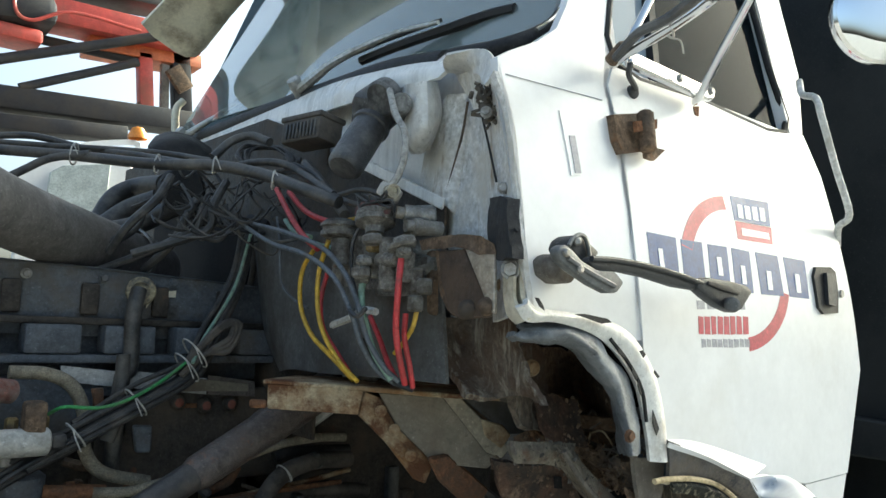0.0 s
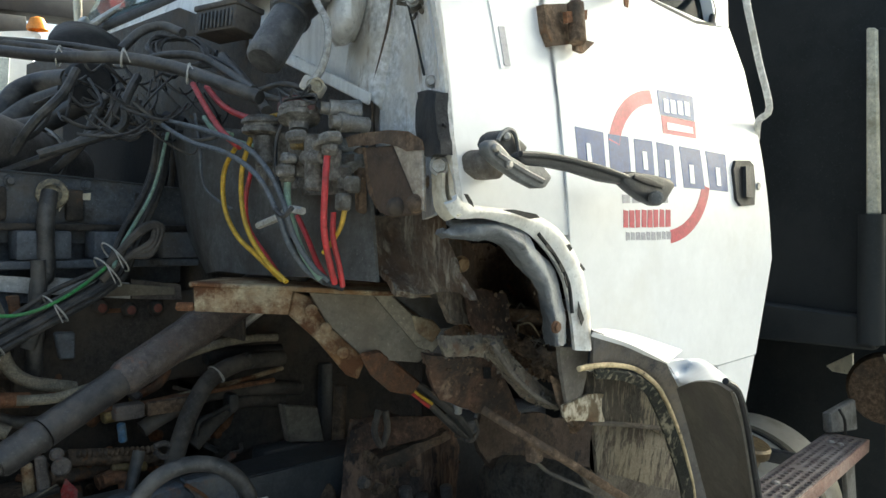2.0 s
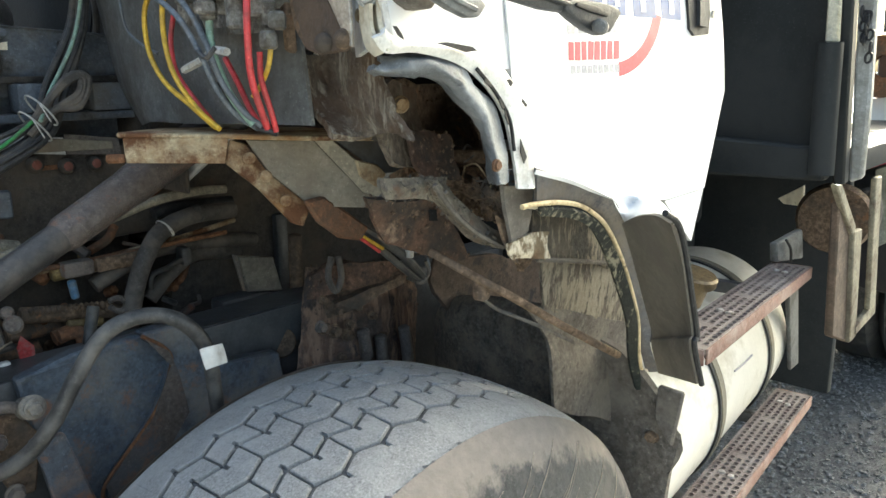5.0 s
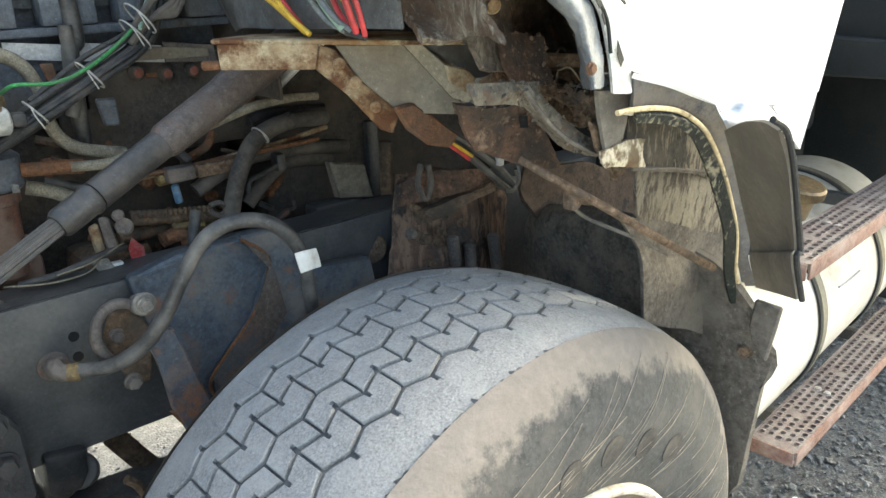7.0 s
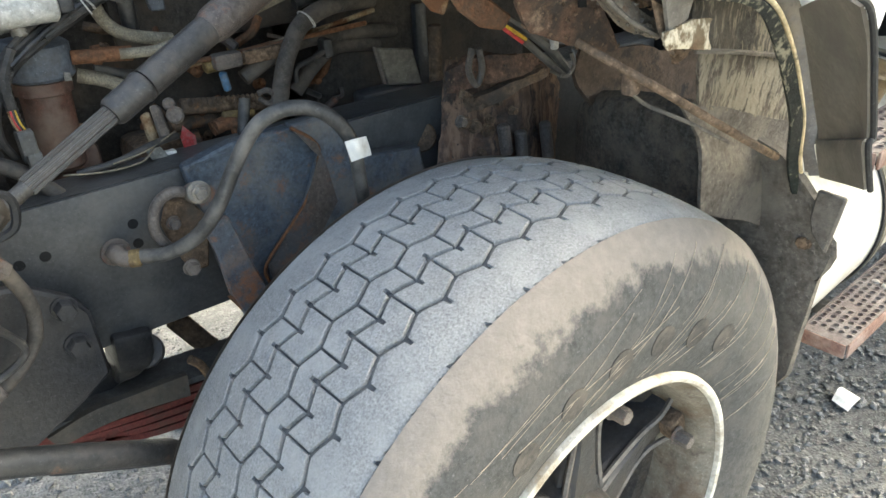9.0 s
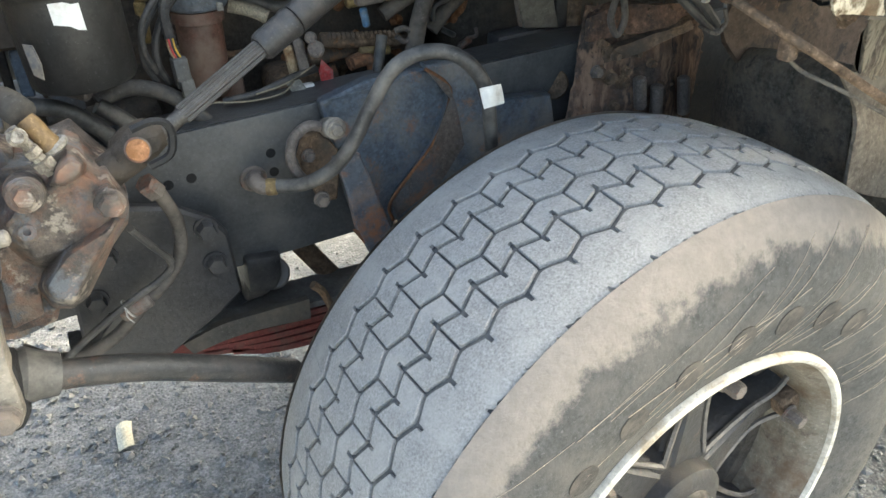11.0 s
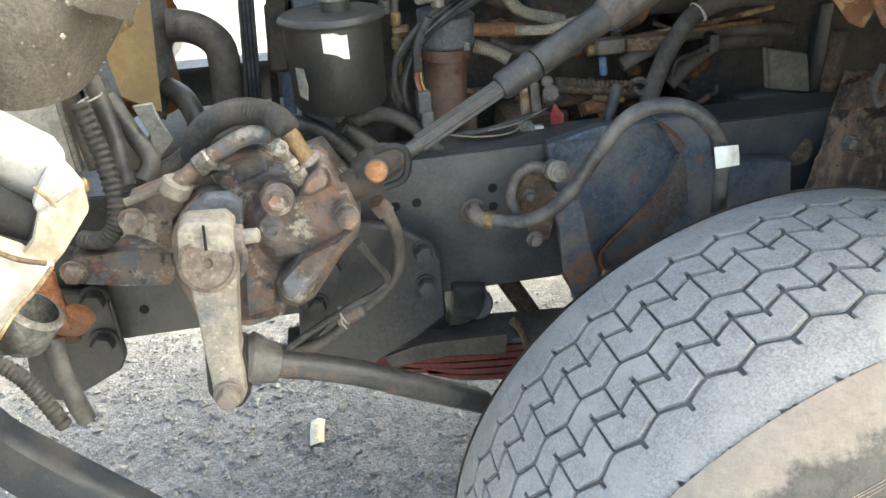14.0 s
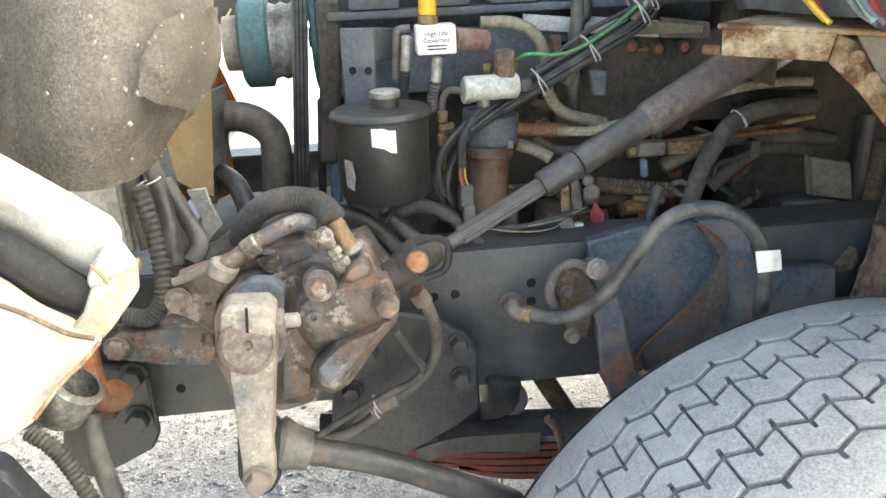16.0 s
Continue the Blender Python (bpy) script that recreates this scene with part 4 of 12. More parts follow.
part("u_bolt", tube([(0.296, 0, 0.723), (0.314, 0, 0.697), (0.332, 0, 0.631)], 0.008, 8, 4), RUST_DARK, sp)

# shock absorber bracket with a curled ear and a flat strut
k = thing("shock_bracket", (0.346, -0.06, 0.997), "rusty curled shock bracket with a flat navy strut on the rail", "bracket")
ear = [(0.342, -0.07, 1.05), (0.314, -0.07, 1.058), (0.289, -0.07, 1.042), (0.28, -0.07, 1.008), (0.292, -0.07, 0.977), (0.307, -0.07, 0.965)]
bm = tube(ear, 0.0085, 10, 6)
part("ear", bm, CASTING, k, "pale curled steel ear")
part("ear_plate", plate([(0.344, -0.05, 1.035), (0.311, -0.05, 1.036), (0.296, -0.05, 1.002), (0.307, -0.05, 0.955), (0.323, -0.05, 0.911), (0.352, -0.05, 0.908), (0.369, -0.05, 0.99)], 0.012, 0.003, way=(0, 1, 0)), RUST_DARK, k)
part("pin", rod((0.359, -0.03, 1.031), (0.346, -0.11, 1.062), 0.017), CASTING_PALE, k, "pale greasy pivot pin")
part("pin_nut", bolt((0.346, -0.11, 1.062), OUT, 0.010, 0.01), CASTING_PALE, k)
part("lower_bolt", bolt((0.322, -0.06, 0.924), OUT, 0.011, 0.012), CASTING, k)
part("bracket_bolt", bolt((0.312, -0.058, 1.005), OUT, 0.009, 0.01), CASTING, k)
part("flat_strut", plate([(0.339, -0.085, 1.009), (0.385, -0.085, 1.005), (0.41, -0.085, 0.91), (0.437, -0.085, 0.82), (0.432, -0.085, 0.741), (0.389, -0.085, 0.792), (0.362, -0.085, 0.873), (0.354, -0.085, 0.952)], 0.012, 0.003, way=OUT), mat("scuffed_navy_strut", (0.08, 0.092, 0.11), 0.45, dirt=(0.23, 0.15, 0.1), amount=0.55, size=12, spots=(0.24, 0.11, 0.055), spot_at=0.56, spot_size=16, bump=0.6), k, "flat navy strut with rusty foot")
part("strut_foot", plate([(0.356, -0.09, 0.871), (0.427, -0.09, 0.852), (0.429, -0.09, 0.813), (0.387, -0.09, 0.813)], 0.006, 0.002, way=OUT), RUST, k)


def patchy_casting(name, grease, layers, rough=0.45):
    """Greasy cast iron under torn patches of dust, rust and old paint."""
    m = bpy.data.materials.new(name)
    m.use_nodes = True
    nt = m.node_tree
    n, l = nt.nodes, nt.links
    bsdf = n["Principled BSDF"]
    geo = n.new("ShaderNodeNewGeometry")

    def noise_at(scale, shift, detail, rg):
        mp = n.new("ShaderNodeMapping")
        mp.inputs["Location"].default_value = (shift, shift * 1.7, -shift)
        l.new(geo.outputs["Position"], mp.inputs["Vector"])
        t = n.new("ShaderNodeTexNoise")
        t.inputs["Scale"].default_value, t.inputs["Detail"].default_value, t.inputs["Roughness"].default_value = scale, detail, rg
        l.new(mp.outputs[0], t.inputs["Vector"])
        return t.outputs["Fac"]

    col = None
    for colour, scale, shift, at, wide, most in [(grease, 1.0, 0.0, 0.0, 0.01, 1.0)] + layers:
        r = n.new("ShaderNodeMapRange")
        r.inputs["From Min"].default_value, r.inputs["From Max"].default_value, r.inputs["To Max"].default_value = at, at + wide, most
        l.new(noise_at(scale, shift, 9.0, 0.7), r.inputs["Value"])
        x = n.new("ShaderNodeMix")
        x.data_type = "RGBA"
        l.new(r.outputs["Result"], x.inputs["Factor"])
        if col is None:
            x.inputs["A"].default_value = (*colour, 1.0)
        else:
            l.new(col, x.inputs["A"])
        x.inputs["B"].default_value = (*colour, 1.0)
        col = x.outputs["Result"]
    l.new(col, bsdf.inputs["Base Color"])
    rr = n.new("ShaderNodeMapRange")
    rr.inputs["To Min"].default_value, rr.inputs["To Max"].default_value = rough - 0.1, rough + 0.45
    l.new(noise_at(24.0, 4.0, 6.0, 0.7), rr.inputs["Value"])
    l.new(rr.outputs["Result"], bsdf.inputs["Roughness"])
    bsdf.inputs["Specular IOR Level"].default_value = 0.4
    b = n.new("ShaderNodeBump")
    b.inputs["Strength"].default_value, b.inputs["Distance"].default_value = 0.8, 0.006
    l.new(noise_at(95.0, 2.0, 8.0, 0.7), b.inputs["Height"])
    l.new(b.outputs["Normal"], bsdf.inputs["Normal"])
    return m


GEAR = patchy_casting("rust_and_grease_casting", (0.062, 0.055, 0.05), [
    ((0.22, 0.178, 0.145), 13.0, 1.0, 0.42, 0.16, 0.9),
    ((0.12, 0.135, 0.155), 17.0, 5.0, 0.53, 0.07, 0.8),
    ((0.26, 0.13, 0.08), 16.0, 9.0, 0.5, 0.14, 0.62),
    ((0.36, 0.315, 0.26), 26.0, 13.0, 0.56, 0.06, 0.8),
    ((0.025, 0.022, 0.02), 40.0, 17.0, 0.61, 0.05, 0.8),
])
# steering gear: a turned body along the shaft's line, a bolted cover, arms to the frame
sg = thing("steering_gear", (-0.113, -0.2, 1.036), "dirty cast iron steering gear with rust and grease", "steering gear")
part("gear_body", cast([(-0.215, -0.2, 1.08), (-0.195, -0.2, 1.11), (-0.172, -0.2, 1.133), (-0.116, -0.2, 1.136), (-0.077, -0.2, 1.149), (-0.044, -0.2, 1.141), (-0.003, -0.2, 1.151), (0.038, -0.2, 1.079), (0.017, -0.2, 1.03), (-0.015, -0.2, 1.005), (-0.059, -0.2, 0.986), (-0.099, -0.2, 0.933), (-0.148, -0.2, 0.932), (-0.21, -0.2, 0.956), (-0.219, -0.2, 1.022)], 0.12, 1.02, 0.0028, 0.0013), GEAR, sg)
part("sector_housing", rod((-0.188, -0.08, 0.98), (-0.153, -0.29, 1.085), 0.05, 0.044, 28, 0.006), GEAR, sg)
part("trunnion_cap", cast([(-0.185, -0.255, 1.107), (-0.171, -0.255, 1.138), (-0.15, -0.255, 1.15), (-0.125, -0.255, 1.148), (-0.109, -0.255, 1.135), (-0.115, -0.255, 1.104), (-0.131, -0.255, 1.096)], 0.02, 1.06, 0.0028, 0.0012), ENGINE, sg, "dark blue-grey trunnion cap")
part("housing", facets([(-0.125, -0.2, 1.073), (-0.111, -0.2, 1.112), (-0.082, -0.2, 1.137), (-0.041, -0.2, 1.14), (-0.008, -0.2, 1.15), (0.025, -0.2, 1.109), (0.036, -0.2, 1.069), (0.027, -0.2, 1.042), (-0.023, -0.2, 0.991), (-0.086, -0.2, 0.993), (-0.119, -0.2, 1.032)], [(-0.094, -0.262, 1.11), (-0.072, -0.262, 1.128), (-0.036, -0.262, 1.139), (-0.007, -0.262, 1.155), (0.011, -0.262, 1.132), (0.02, -0.262, 1.1), (0.01, -0.262, 1.087), (-0.031, -0.262, 1.061), (-0.076, -0.262, 1.061)]), GEAR, sg, "rust-stained gear housing")
part("belly", cast([(-0.121, -0.235, 1.065), (-0.08, -0.235, 1.079), (-0.035, -0.235, 1.08), (-0.011, -0.235, 1.06), (-0.039, -0.235, 1.028), (-0.09, -0.235, 1.009), (-0.097, -0.235, 0.968), (-0.134, -0.235, 0.96)], 0.05, 1.0, 0.0028, 0.0013), GEAR, sg)
part("foot_lug", facets([(-0.092, -0.235, 1.008), (-0.065, -0.235, 1.04), (-0.017, -0.235, 1.062), (0.03, -0.235, 1.071), (-0.004, -0.235, 1.023), (-0.042, -0.235, 0.976), (-0.063, -0.235, 0.964), (-0.086, -0.235, 0.975)], [(-0.076, -0.288, 1.036), (-0.043, -0.288, 1.067), (0.011, -0.288, 1.088), (-0.019, -0.288, 1.048), (-0.056, -0.288, 1.008), (-0.072, -0.288, 1.019)], 0.004), GEAR, sg, "hooked casting lug")
part("ridge", facets([(-0.043, -0.25, 1.138), (-0.03, -0.25, 1.157), (-0.009, -0.25, 1.169), (0.006, -0.25, 1.157), (0, -0.25, 1.14), (-0.025, -0.25, 1.131)], [(-0.031, -0.285, 1.156), (-0.023, -0.285, 1.168), (-0.009, -0.285, 1.177), (0, -0.285, 1.169), (-0.004, -0.285, 1.16), (-0.022, -0.285, 1.153)], 0.003), GEAR, sg, "raised ridge of the housing")
part("side_arm", facets([(-0.006, -0.22, 1.111), (0.025, -0.22, 1.118), (0.037, -0.22, 1.079), (0.028, -0.22, 1.054), (-0, -0.22, 1.065)], [(0.004, -0.282, 1.13), (0.02, -0.282, 1.135), (0.028, -0.282, 1.109), (0.022, -0.282, 1.097), (0.005, -0.282, 1.104)], 0.003), GEAR, sg, "end boss of the housing")
part("plug", lathe([(0, 0), (0, 0.0095), (0.006, 0.0095), (0.006, 0.004), (0.002, 0.003), (0.002, 0)], ((-0.076, -0.26, 1.096)), V(((-0.076, -0.26, 1.096))) + V((0.05, -1, 0.2)), 18), GEAR, sg, "small hollow plug")
part("mount_arm", cast([(-0.277, -0.17, 1.095), (-0.266, -0.17, 1.122), (-0.212, -0.17, 1.137), (-0.152, -0.17, 1.159), (-0.089, -0.17, 1.169), (-0.07, -0.17, 1.156), (-0.072, -0.17, 1.136), (-0.115, -0.17, 1.123), (-0.147, -0.17, 1.119), (-0.19, -0.17, 1.109), (-0.214, -0.17, 1.089), (-0.225, -0.17, 1.036), (-0.249, -0.17, 1.062), (-0.273, -0.17, 1.077)], 0.05, 1.03, 0.0028, 0.0013), GEAR, sg, "rust-streaked mounting arm")
part("arm_ridge", tube([(-0.265, -0.178, 1.126), (-0.209, -0.178, 1.142), (-0.151, -0.178, 1.163), (-0.116, -0.178, 1.148), (-0.103, -0.178, 1.131)], 0.006, 8, 5), CASTING_PALE, sg, "pale worn ridge")
part("top_web", cast([(-0.151, -0.185, 1.153), (-0.114, -0.185, 1.163), (-0.079, -0.185, 1.163), (-0.076, -0.185, 1.143), (-0.108, -0.185, 1.135), (-0.143, -0.185, 1.132)], 0.03, 1.05, 0.0028, 0.0013), GEAR, sg)
part("front_bracket", cast([(-0.395, -0.11, 1.002), (-0.376, -0.11, 1.02), (-0.305, -0.11, 1.024), (-0.244, -0.11, 1.009), (-0.241, -0.11, 0.974), (-0.256, -0.11, 0.957), (-0.327, -0.11, 0.966), (-0.384, -0.11, 0.981)], 0.07, 1.04, 0.0028, 0.0013), GEAR, sg, "cast bracket arm on the frame horn")
part("back_bracket", cast([(-0.242, -0.13, 0.985), (-0.137, -0.13, 0.96), (-0.07, -0.13, 0.946), (-0.099, -0.13, 0.888), (-0.153, -0.13, 0.877), (-0.222, -0.13, 0.903)], 0.07, 1.0, 0.0028, 0.0013), GEAR, sg)
part("gear_bolt", bolt((-0.262, -0.178, 1.099), OUT, 0.015, 0.016), GEAR, sg, "greasy bolt head")
part("gear_bolt", bolt((-0.379, -0.118, 1.004), OUT, 0.015, 0.012), GEAR, sg, "greasy bolt head")
part("gear_bolt", bolt(((0.016, -0.284, 1.116)), OUT, 0.014, 0.012), GEAR, sg, "greasy bolt head")
part("gear_bolt", bolt((-0.131, -0.19, 1.145), OUT, 0.009, 0.01), GEAR, sg, "greasy bolt head")
part("adjuster_boss", rod(((-0.065, -0.225, 1.129)), ((-0.062, -0.285, 1.149)), 0.024, 0.02, 28, 0.005), GEAR, sg, "turned boss")
part("boss_washer", lathe([(0, 0), (0, 0.0185), (0.004, 0.018), (0.005, 0.0125), (0.005, 0)], ((-0.062, -0.285, 1.149)), V(((-0.062, -0.285, 1.149))) + V((0.02, -1, 0.25)), 28), GEAR, sg)
part("adjuster_nut", bolt(((-0.062, -0.289, 1.15)), (0.02, -1, 0.25), 0.0115, 0.014), GEAR, sg, "worn adjuster nut")
FITTING = mat("dirty_plated_steel", (0.3, 0.275, 0.235), 0.35, 0.6, dirt=(0.09, 0.075, 0.06), amount=0.6, size=50, spots=(0.06, 0.05, 0.04), spot_at=0.6, spot_size=70, bump=0.4)
part("banjo_fitting", lathe([(0, 0), (0, 0.009), (0.006, 0.009), (0.007, 0.0125), (0.018, 0.0125), (0.019, 0.008), (0.024, 0.0075), (0.026, 0.0098), (0.034, 0.0098), (0.036, 0.0065), (0.062, 0.0075), (0.064, 0)], (-0.03, -0.26, 1.158), (-0.051, -0.26, 1.208), 6), FITTING, sg, "dirty plated steel hose fitting")
part("banjo_head", lathe([(0, 0), (0.0, 0.0105), (0.012, 0.0105), (0.014, 0.007), (0.02, 0.0065), (0.02, 0)], (-0.051, -0.255, 1.203), (-0.047, -0.3, 1.219), 16), FITTING, sg)
part("yellow_sleeve", lathe([(0, 0), (0, 0.0105), (0.006, 0.0118), (0.03, 0.011), (0.034, 0.0125), (0.04, 0.0125), (0.04, 0)], (-0.039, -0.24, 1.216), (-0.024, -0.25, 1.188), 18), mat("ochre_fitting", (0.2, 0.13, 0.06), 0.5, dirt=(0.12, 0.085, 0.055), amount=0.55, size=40), sg, "ochre painted hose end")
part("hose_clamp", rod((-0.021, -0.25, 1.188), (-0.017, -0.25, 1.179), 0.0155), STEEL, sg, "steel hose clamp")
part("return_pipe", tube([(-0.191, -0.2, 1.15), (-0.167, -0.2, 1.167), (-0.132, -0.2, 1.188), (-0.093, -0.2, 1.205), (-0.064, -0.2, 1.204)], 0.0115, 12, 5), GEAR, sg, "dusty brass return pipe")
part("pipe_nut", rod((-0.161, -0.2, 1.171), (-0.141, -0.2, 1.183), 0.0155, n=6), FITTING, sg, "dull brass nut")
part("elbow_base", rod((-0.198, -0.2, 1.138), (-0.187, -0.2, 1.157), 0.02), CASTING_PALE, sg)

# pitman arm and drag link
pa = thing("pitman_arm", (-0.164, -0.31, 1.004), "heavy pale grey pitman arm hanging from the steering gear", "steering arm")
part("arm", cast([(-0.174, -0.34, 1.15), (-0.167, -0.34, 1.157), (-0.121, -0.34, 1.154), (-0.112, -0.34, 1.143), (-0.119, -0.34, 1.081), (-0.134, -0.34, 0.988), (-0.139, -0.34, 0.912), (-0.149, -0.34, 0.894), (-0.169, -0.34, 0.889), (-0.18, -0.34, 0.902), (-0.179, -0.34, 0.934), (-0.174, -0.34, 1.072), (-0.18, -0.34, 1.103)], 0.045, 1.0, 0.009, 0.001), CASTING_PALE, pa)
part("clamp_slot", plate([(-0.144, -0.342, 1.156), (-0.141, -0.342, 1.155), (-0.144, -0.342, 1.124), (-0.147, -0.342, 1.125)], 0.002, 0, way=OUT), DARK_VOID, pa)
part("shaft_nut", lathe([(0, 0), (0, 0.034), (0.008, 0.033), (0.011, 0.029), (0.009, 0.027), (0.009, 0.006), (0.005, 0.004), (0.005, 0)], (-0.148, -0.34, 1.106), (-0.116, -0.5, 1.191), 28), mat("greasy_brown_steel", (0.125, 0.1, 0.082), 0.5, dirt=(0.2, 0.16, 0.125), amount=0.45, size=22, grain=0.3, bump=0.8, grime=0.8), pa, "round greasy shaft end")
part("clamp_bolt", rod((-0.12, -0.32, 1.124), (-0.086, -0.32, 1.124), 0.009), CASTING_PALE, pa, "threaded pinch bolt")
part("clamp_nut", rod((-0.117, -0.32, 1.124), (-0.104, -0.32, 1.124), 0.017, n=6), CASTING, pa)
part("ball_nut", bolt((-0.16, -0.345, 0.919), OUT, 0.015, 0.014), CASTING, pa)
part("lower_boss", cast([(-0.182, -0.325, 0.971), (-0.13, -0.325, 0.968), (-0.135, -0.325, 0.899), (-0.151, -0.325, 0.876), (-0.18, -0.325, 0.878), (-0.19, -0.325, 0.907)], 0.05, 1.0, 0.008, 0.0005), SEAL, pa, "black rubber ball joint boot")
dl = thing("drag_link", (0.012, -0.3, 0.879), "black steering drag link tube", "steering rod")
part("link_tube", tube([(-0.141, -0.29, 0.925), (-0.062, -0.28, 0.896), (0.013, -0.27, 0.86), (0.184, -0.24, 0.751), (0.05, -0.2, 0.785), (0.189, -0.18, 0.705)], 0.0185, 16, 4), mat("oily_black_rod", (0.036, 0.035, 0.034), 0.36, dirt=(0.09, 0.075, 0.063), amount=0.5, size=14, spots=(0.15, 0.08, 0.05), spot_at=0.6, spot_size=22, bump=0.4), dl)
part("ball_boot", lathe([(0, 0), (0, 0.03), (0.012, 0.036), (0.03, 0.03), (0.05, 0.027), (0.05, 0)], (-0.147, -0.29, 0.933), (-0.062, -0.28, 0.896), 20), RUBBER, dl, "black rubber boot")

# steering shaft
ss = thing("steering_shaft", (0.161, -0.14, 1.167), "long steering shaft with splined slip joint and rusty tube", "steering shaft")
U, TOP = V((0.071, -0.17, 1.124)), V((0.6, -0.03, 1.361))
AX = (TOP - U).normalized()


def on_shaft(px):
    return U + AX * px


SPLINE = mat("worn_spline_steel", (0.085, 0.078, 0.07), 0.4, 0.3, dirt=(0.1, 0.08, 0.065), amount=0.4, size=20)
TUBE = mat("rust_flecked_tube", (0.098, 0.08, 0.07), 0.36, dirt=(0.1, 0.075, 0.06), amount=0.5, size=18, spots=(0.16, 0.085, 0.055), spot_at=0.6, spot_size=30, bump=0.7, grime=1.0)
SLEEVE = mat("satin_black_sleeve", (0.04, 0.038, 0.037), 0.35, dirt=(0.1, 0.085, 0.072), amount=0.45, size=20, bump=0.3)
part("splined_shaft", lathe([(0, 0), (0, 0.0105), (0.04, 0.0105), (0.045, 0.0112), (0.19, 0.0112), (0.19, 0)], on_shaft(0.02), TOP, 28), SPLINE, ss, "ribbed grey splined shaft")
for i in range(16):
    a = 2 * math.pi * i / 16
    s1 = AX.orthogonal().normalized()
    s2 = AX.cross(s1)
    o = (s1 * math.cos(a) + s2 * math.sin(a)) * 0.012
    part("spline", rod(on_shaft(0.066) + o, on_shaft(0.205) + o, 0.0014, n=5), SPLINE, ss)
part("slip_collar", lathe([(0, 0), (0, 0.0165), (0.005, 0.02), (0.012, 0.0205), (0.05, 0.0207), (0.053, 0.0222), (0.058, 0.0222), (0.062, 0.021), (0.066, 0)], on_shaft(0.205), TOP, 28), SLEEVE, ss, "satin black slip collar")
part("slip_sleeve", lathe([(0, 0), (0, 0.0212), (0.136, 0.0218), (0.136, 0)], on_shaft(0.269), TOP, 28), SLEEVE, ss, "dull black slip sleeve")
part("column_tube", lathe([(0, 0), (0, 0.0222), (0.012, 0.0262), (0.13, 0.0281), (0.145, 0.0303), (0.9, 0.0303), (0.9, 0)], on_shaft(0.39), TOP, 28), TUBE, ss, "brown rust-flecked column tube")
part("yoke", plate([(0.027, -0.2, 1.134), (0.063, -0.2, 1.158), (0.093, -0.2, 1.159), (0.106, -0.2, 1.139), (0.095, -0.2, 1.121), (0.06, -0.2, 1.11), (0.033, -0.2, 1.104)], 0.055, 0.014, way=(0, 1, 0)), ENGINE_DARK, ss, "dark cast universal joint yoke")
part("yoke_loop", tube([(0.062, -0.215, 1.169), (0.087, -0.215, 1.174), (0.103, -0.215, 1.167), (0.106, -0.215, 1.149), (0.098, -0.215, 1.127), (0.072, -0.215, 1.118)], 0.0052, 6, 3), SEAL, ss, "black yoke strap")
part("bearing_cap", lathe([(0, 0), (0, 0.0135), (0.008, 0.0135), (0.009, 0.012), (0.009, 0)], (0.064, -0.205, 1.138), (0.052, -0.4, 1.22), 24), mat("orange_rust_cap", (0.33, 0.16, 0.075), 0.7, dirt=(0.25, 0.12, 0.05), amount=0.5, size=40), ss, "orange rusty bearing cap")
part("cap_ring", lathe([(0, 0), (0, 0.0158), (0.007, 0.0158), (0.007, 0)], (0.064, -0.202, 1.137), (0.052, -0.4, 1.22), 24), CASTING, ss)
part("input_boss", rod((0.018, -0.18, 1.105), (0.063, -0.18, 1.127), 0.022), ENGINE_DARK, ss)


# ---- cab ----
def side_y(z):
    """The cab's side is upright below and leans in above the swage line."""
    u, w, k = z - 1.62, 0.12, 0.2
    return -0.58 + (0 if u < -w else k * u if u > w else k * (u + w) ** 2 / (4 * w))


def side_sheet(outline, thick=0.012, lift=0.0, cuts=(1.5, 1.54, 1.58, 1.62, 1.66, 1.7, 1.74)):
    """A panel of the cab's side with the given outline in x and z."""
    bm = bmesh.new()
    bm.faces.new([bm.verts.new((x, 0, z)) for x, z in outline])
    bmesh.ops.triangulate(bm, faces=bm.faces[:])
    for c in cuts:
        bmesh.ops.bisect_plane(bm, geom=bm.verts[:] + bm.edges[:] + bm.faces[:], plane_co=(0, 0, c), plane_no=(0, 0, 1))
    for v in bm.verts:
        v.co.y = side_y(v.co.z) - lift
    return thicken(bm, lambda v: V((0, thick, 0)))


def on_side(xz, lift=0.0):
    return V((xz[0], side_y(xz[1]) - lift, xz[1]))


cab = thing("truck_cab", (1.0, 0.43, 1.2), "white truck cab with worn paint and a rusty open cowl", "truck cab")
# side panel ahead of the door
corner = [(0.555, 1.795), (0.569, 1.754), (0.572, 1.701), (0.575, 1.6), (0.586, 1.53)]
arch = [(0.594, 1.528), (0.68, 1.522), (0.739, 1.505)]
part("cowl_panel", side_sheet([(0.793, 2.018), (0.777, 1.934), (0.748, 1.827), (0.759, 1.767), (0.76, 1.721), (0.761, 1.619), (0.771, 1.519), (0.777, 1.498), (0.734, 1.498), (0.678, 1.515)] + arch[:1] + [(0.587, 1.528)] + corner[::-1] + [(0.556, 1.813), (0.581, 1.829), (0.627, 1.853), (0.668, 1.883), (0.695, 1.924), (0.725, 1.993)]), WHITE, cab)
part("cowl_seam", tube([on_side((0.566, 1.794), 0.001), on_side((0.627, 1.797), 0.001), on_side((0.739, 1.803), 0.001)], 0.0006, 5, 4), GREY_INK, cab, "thin seam in the paint")
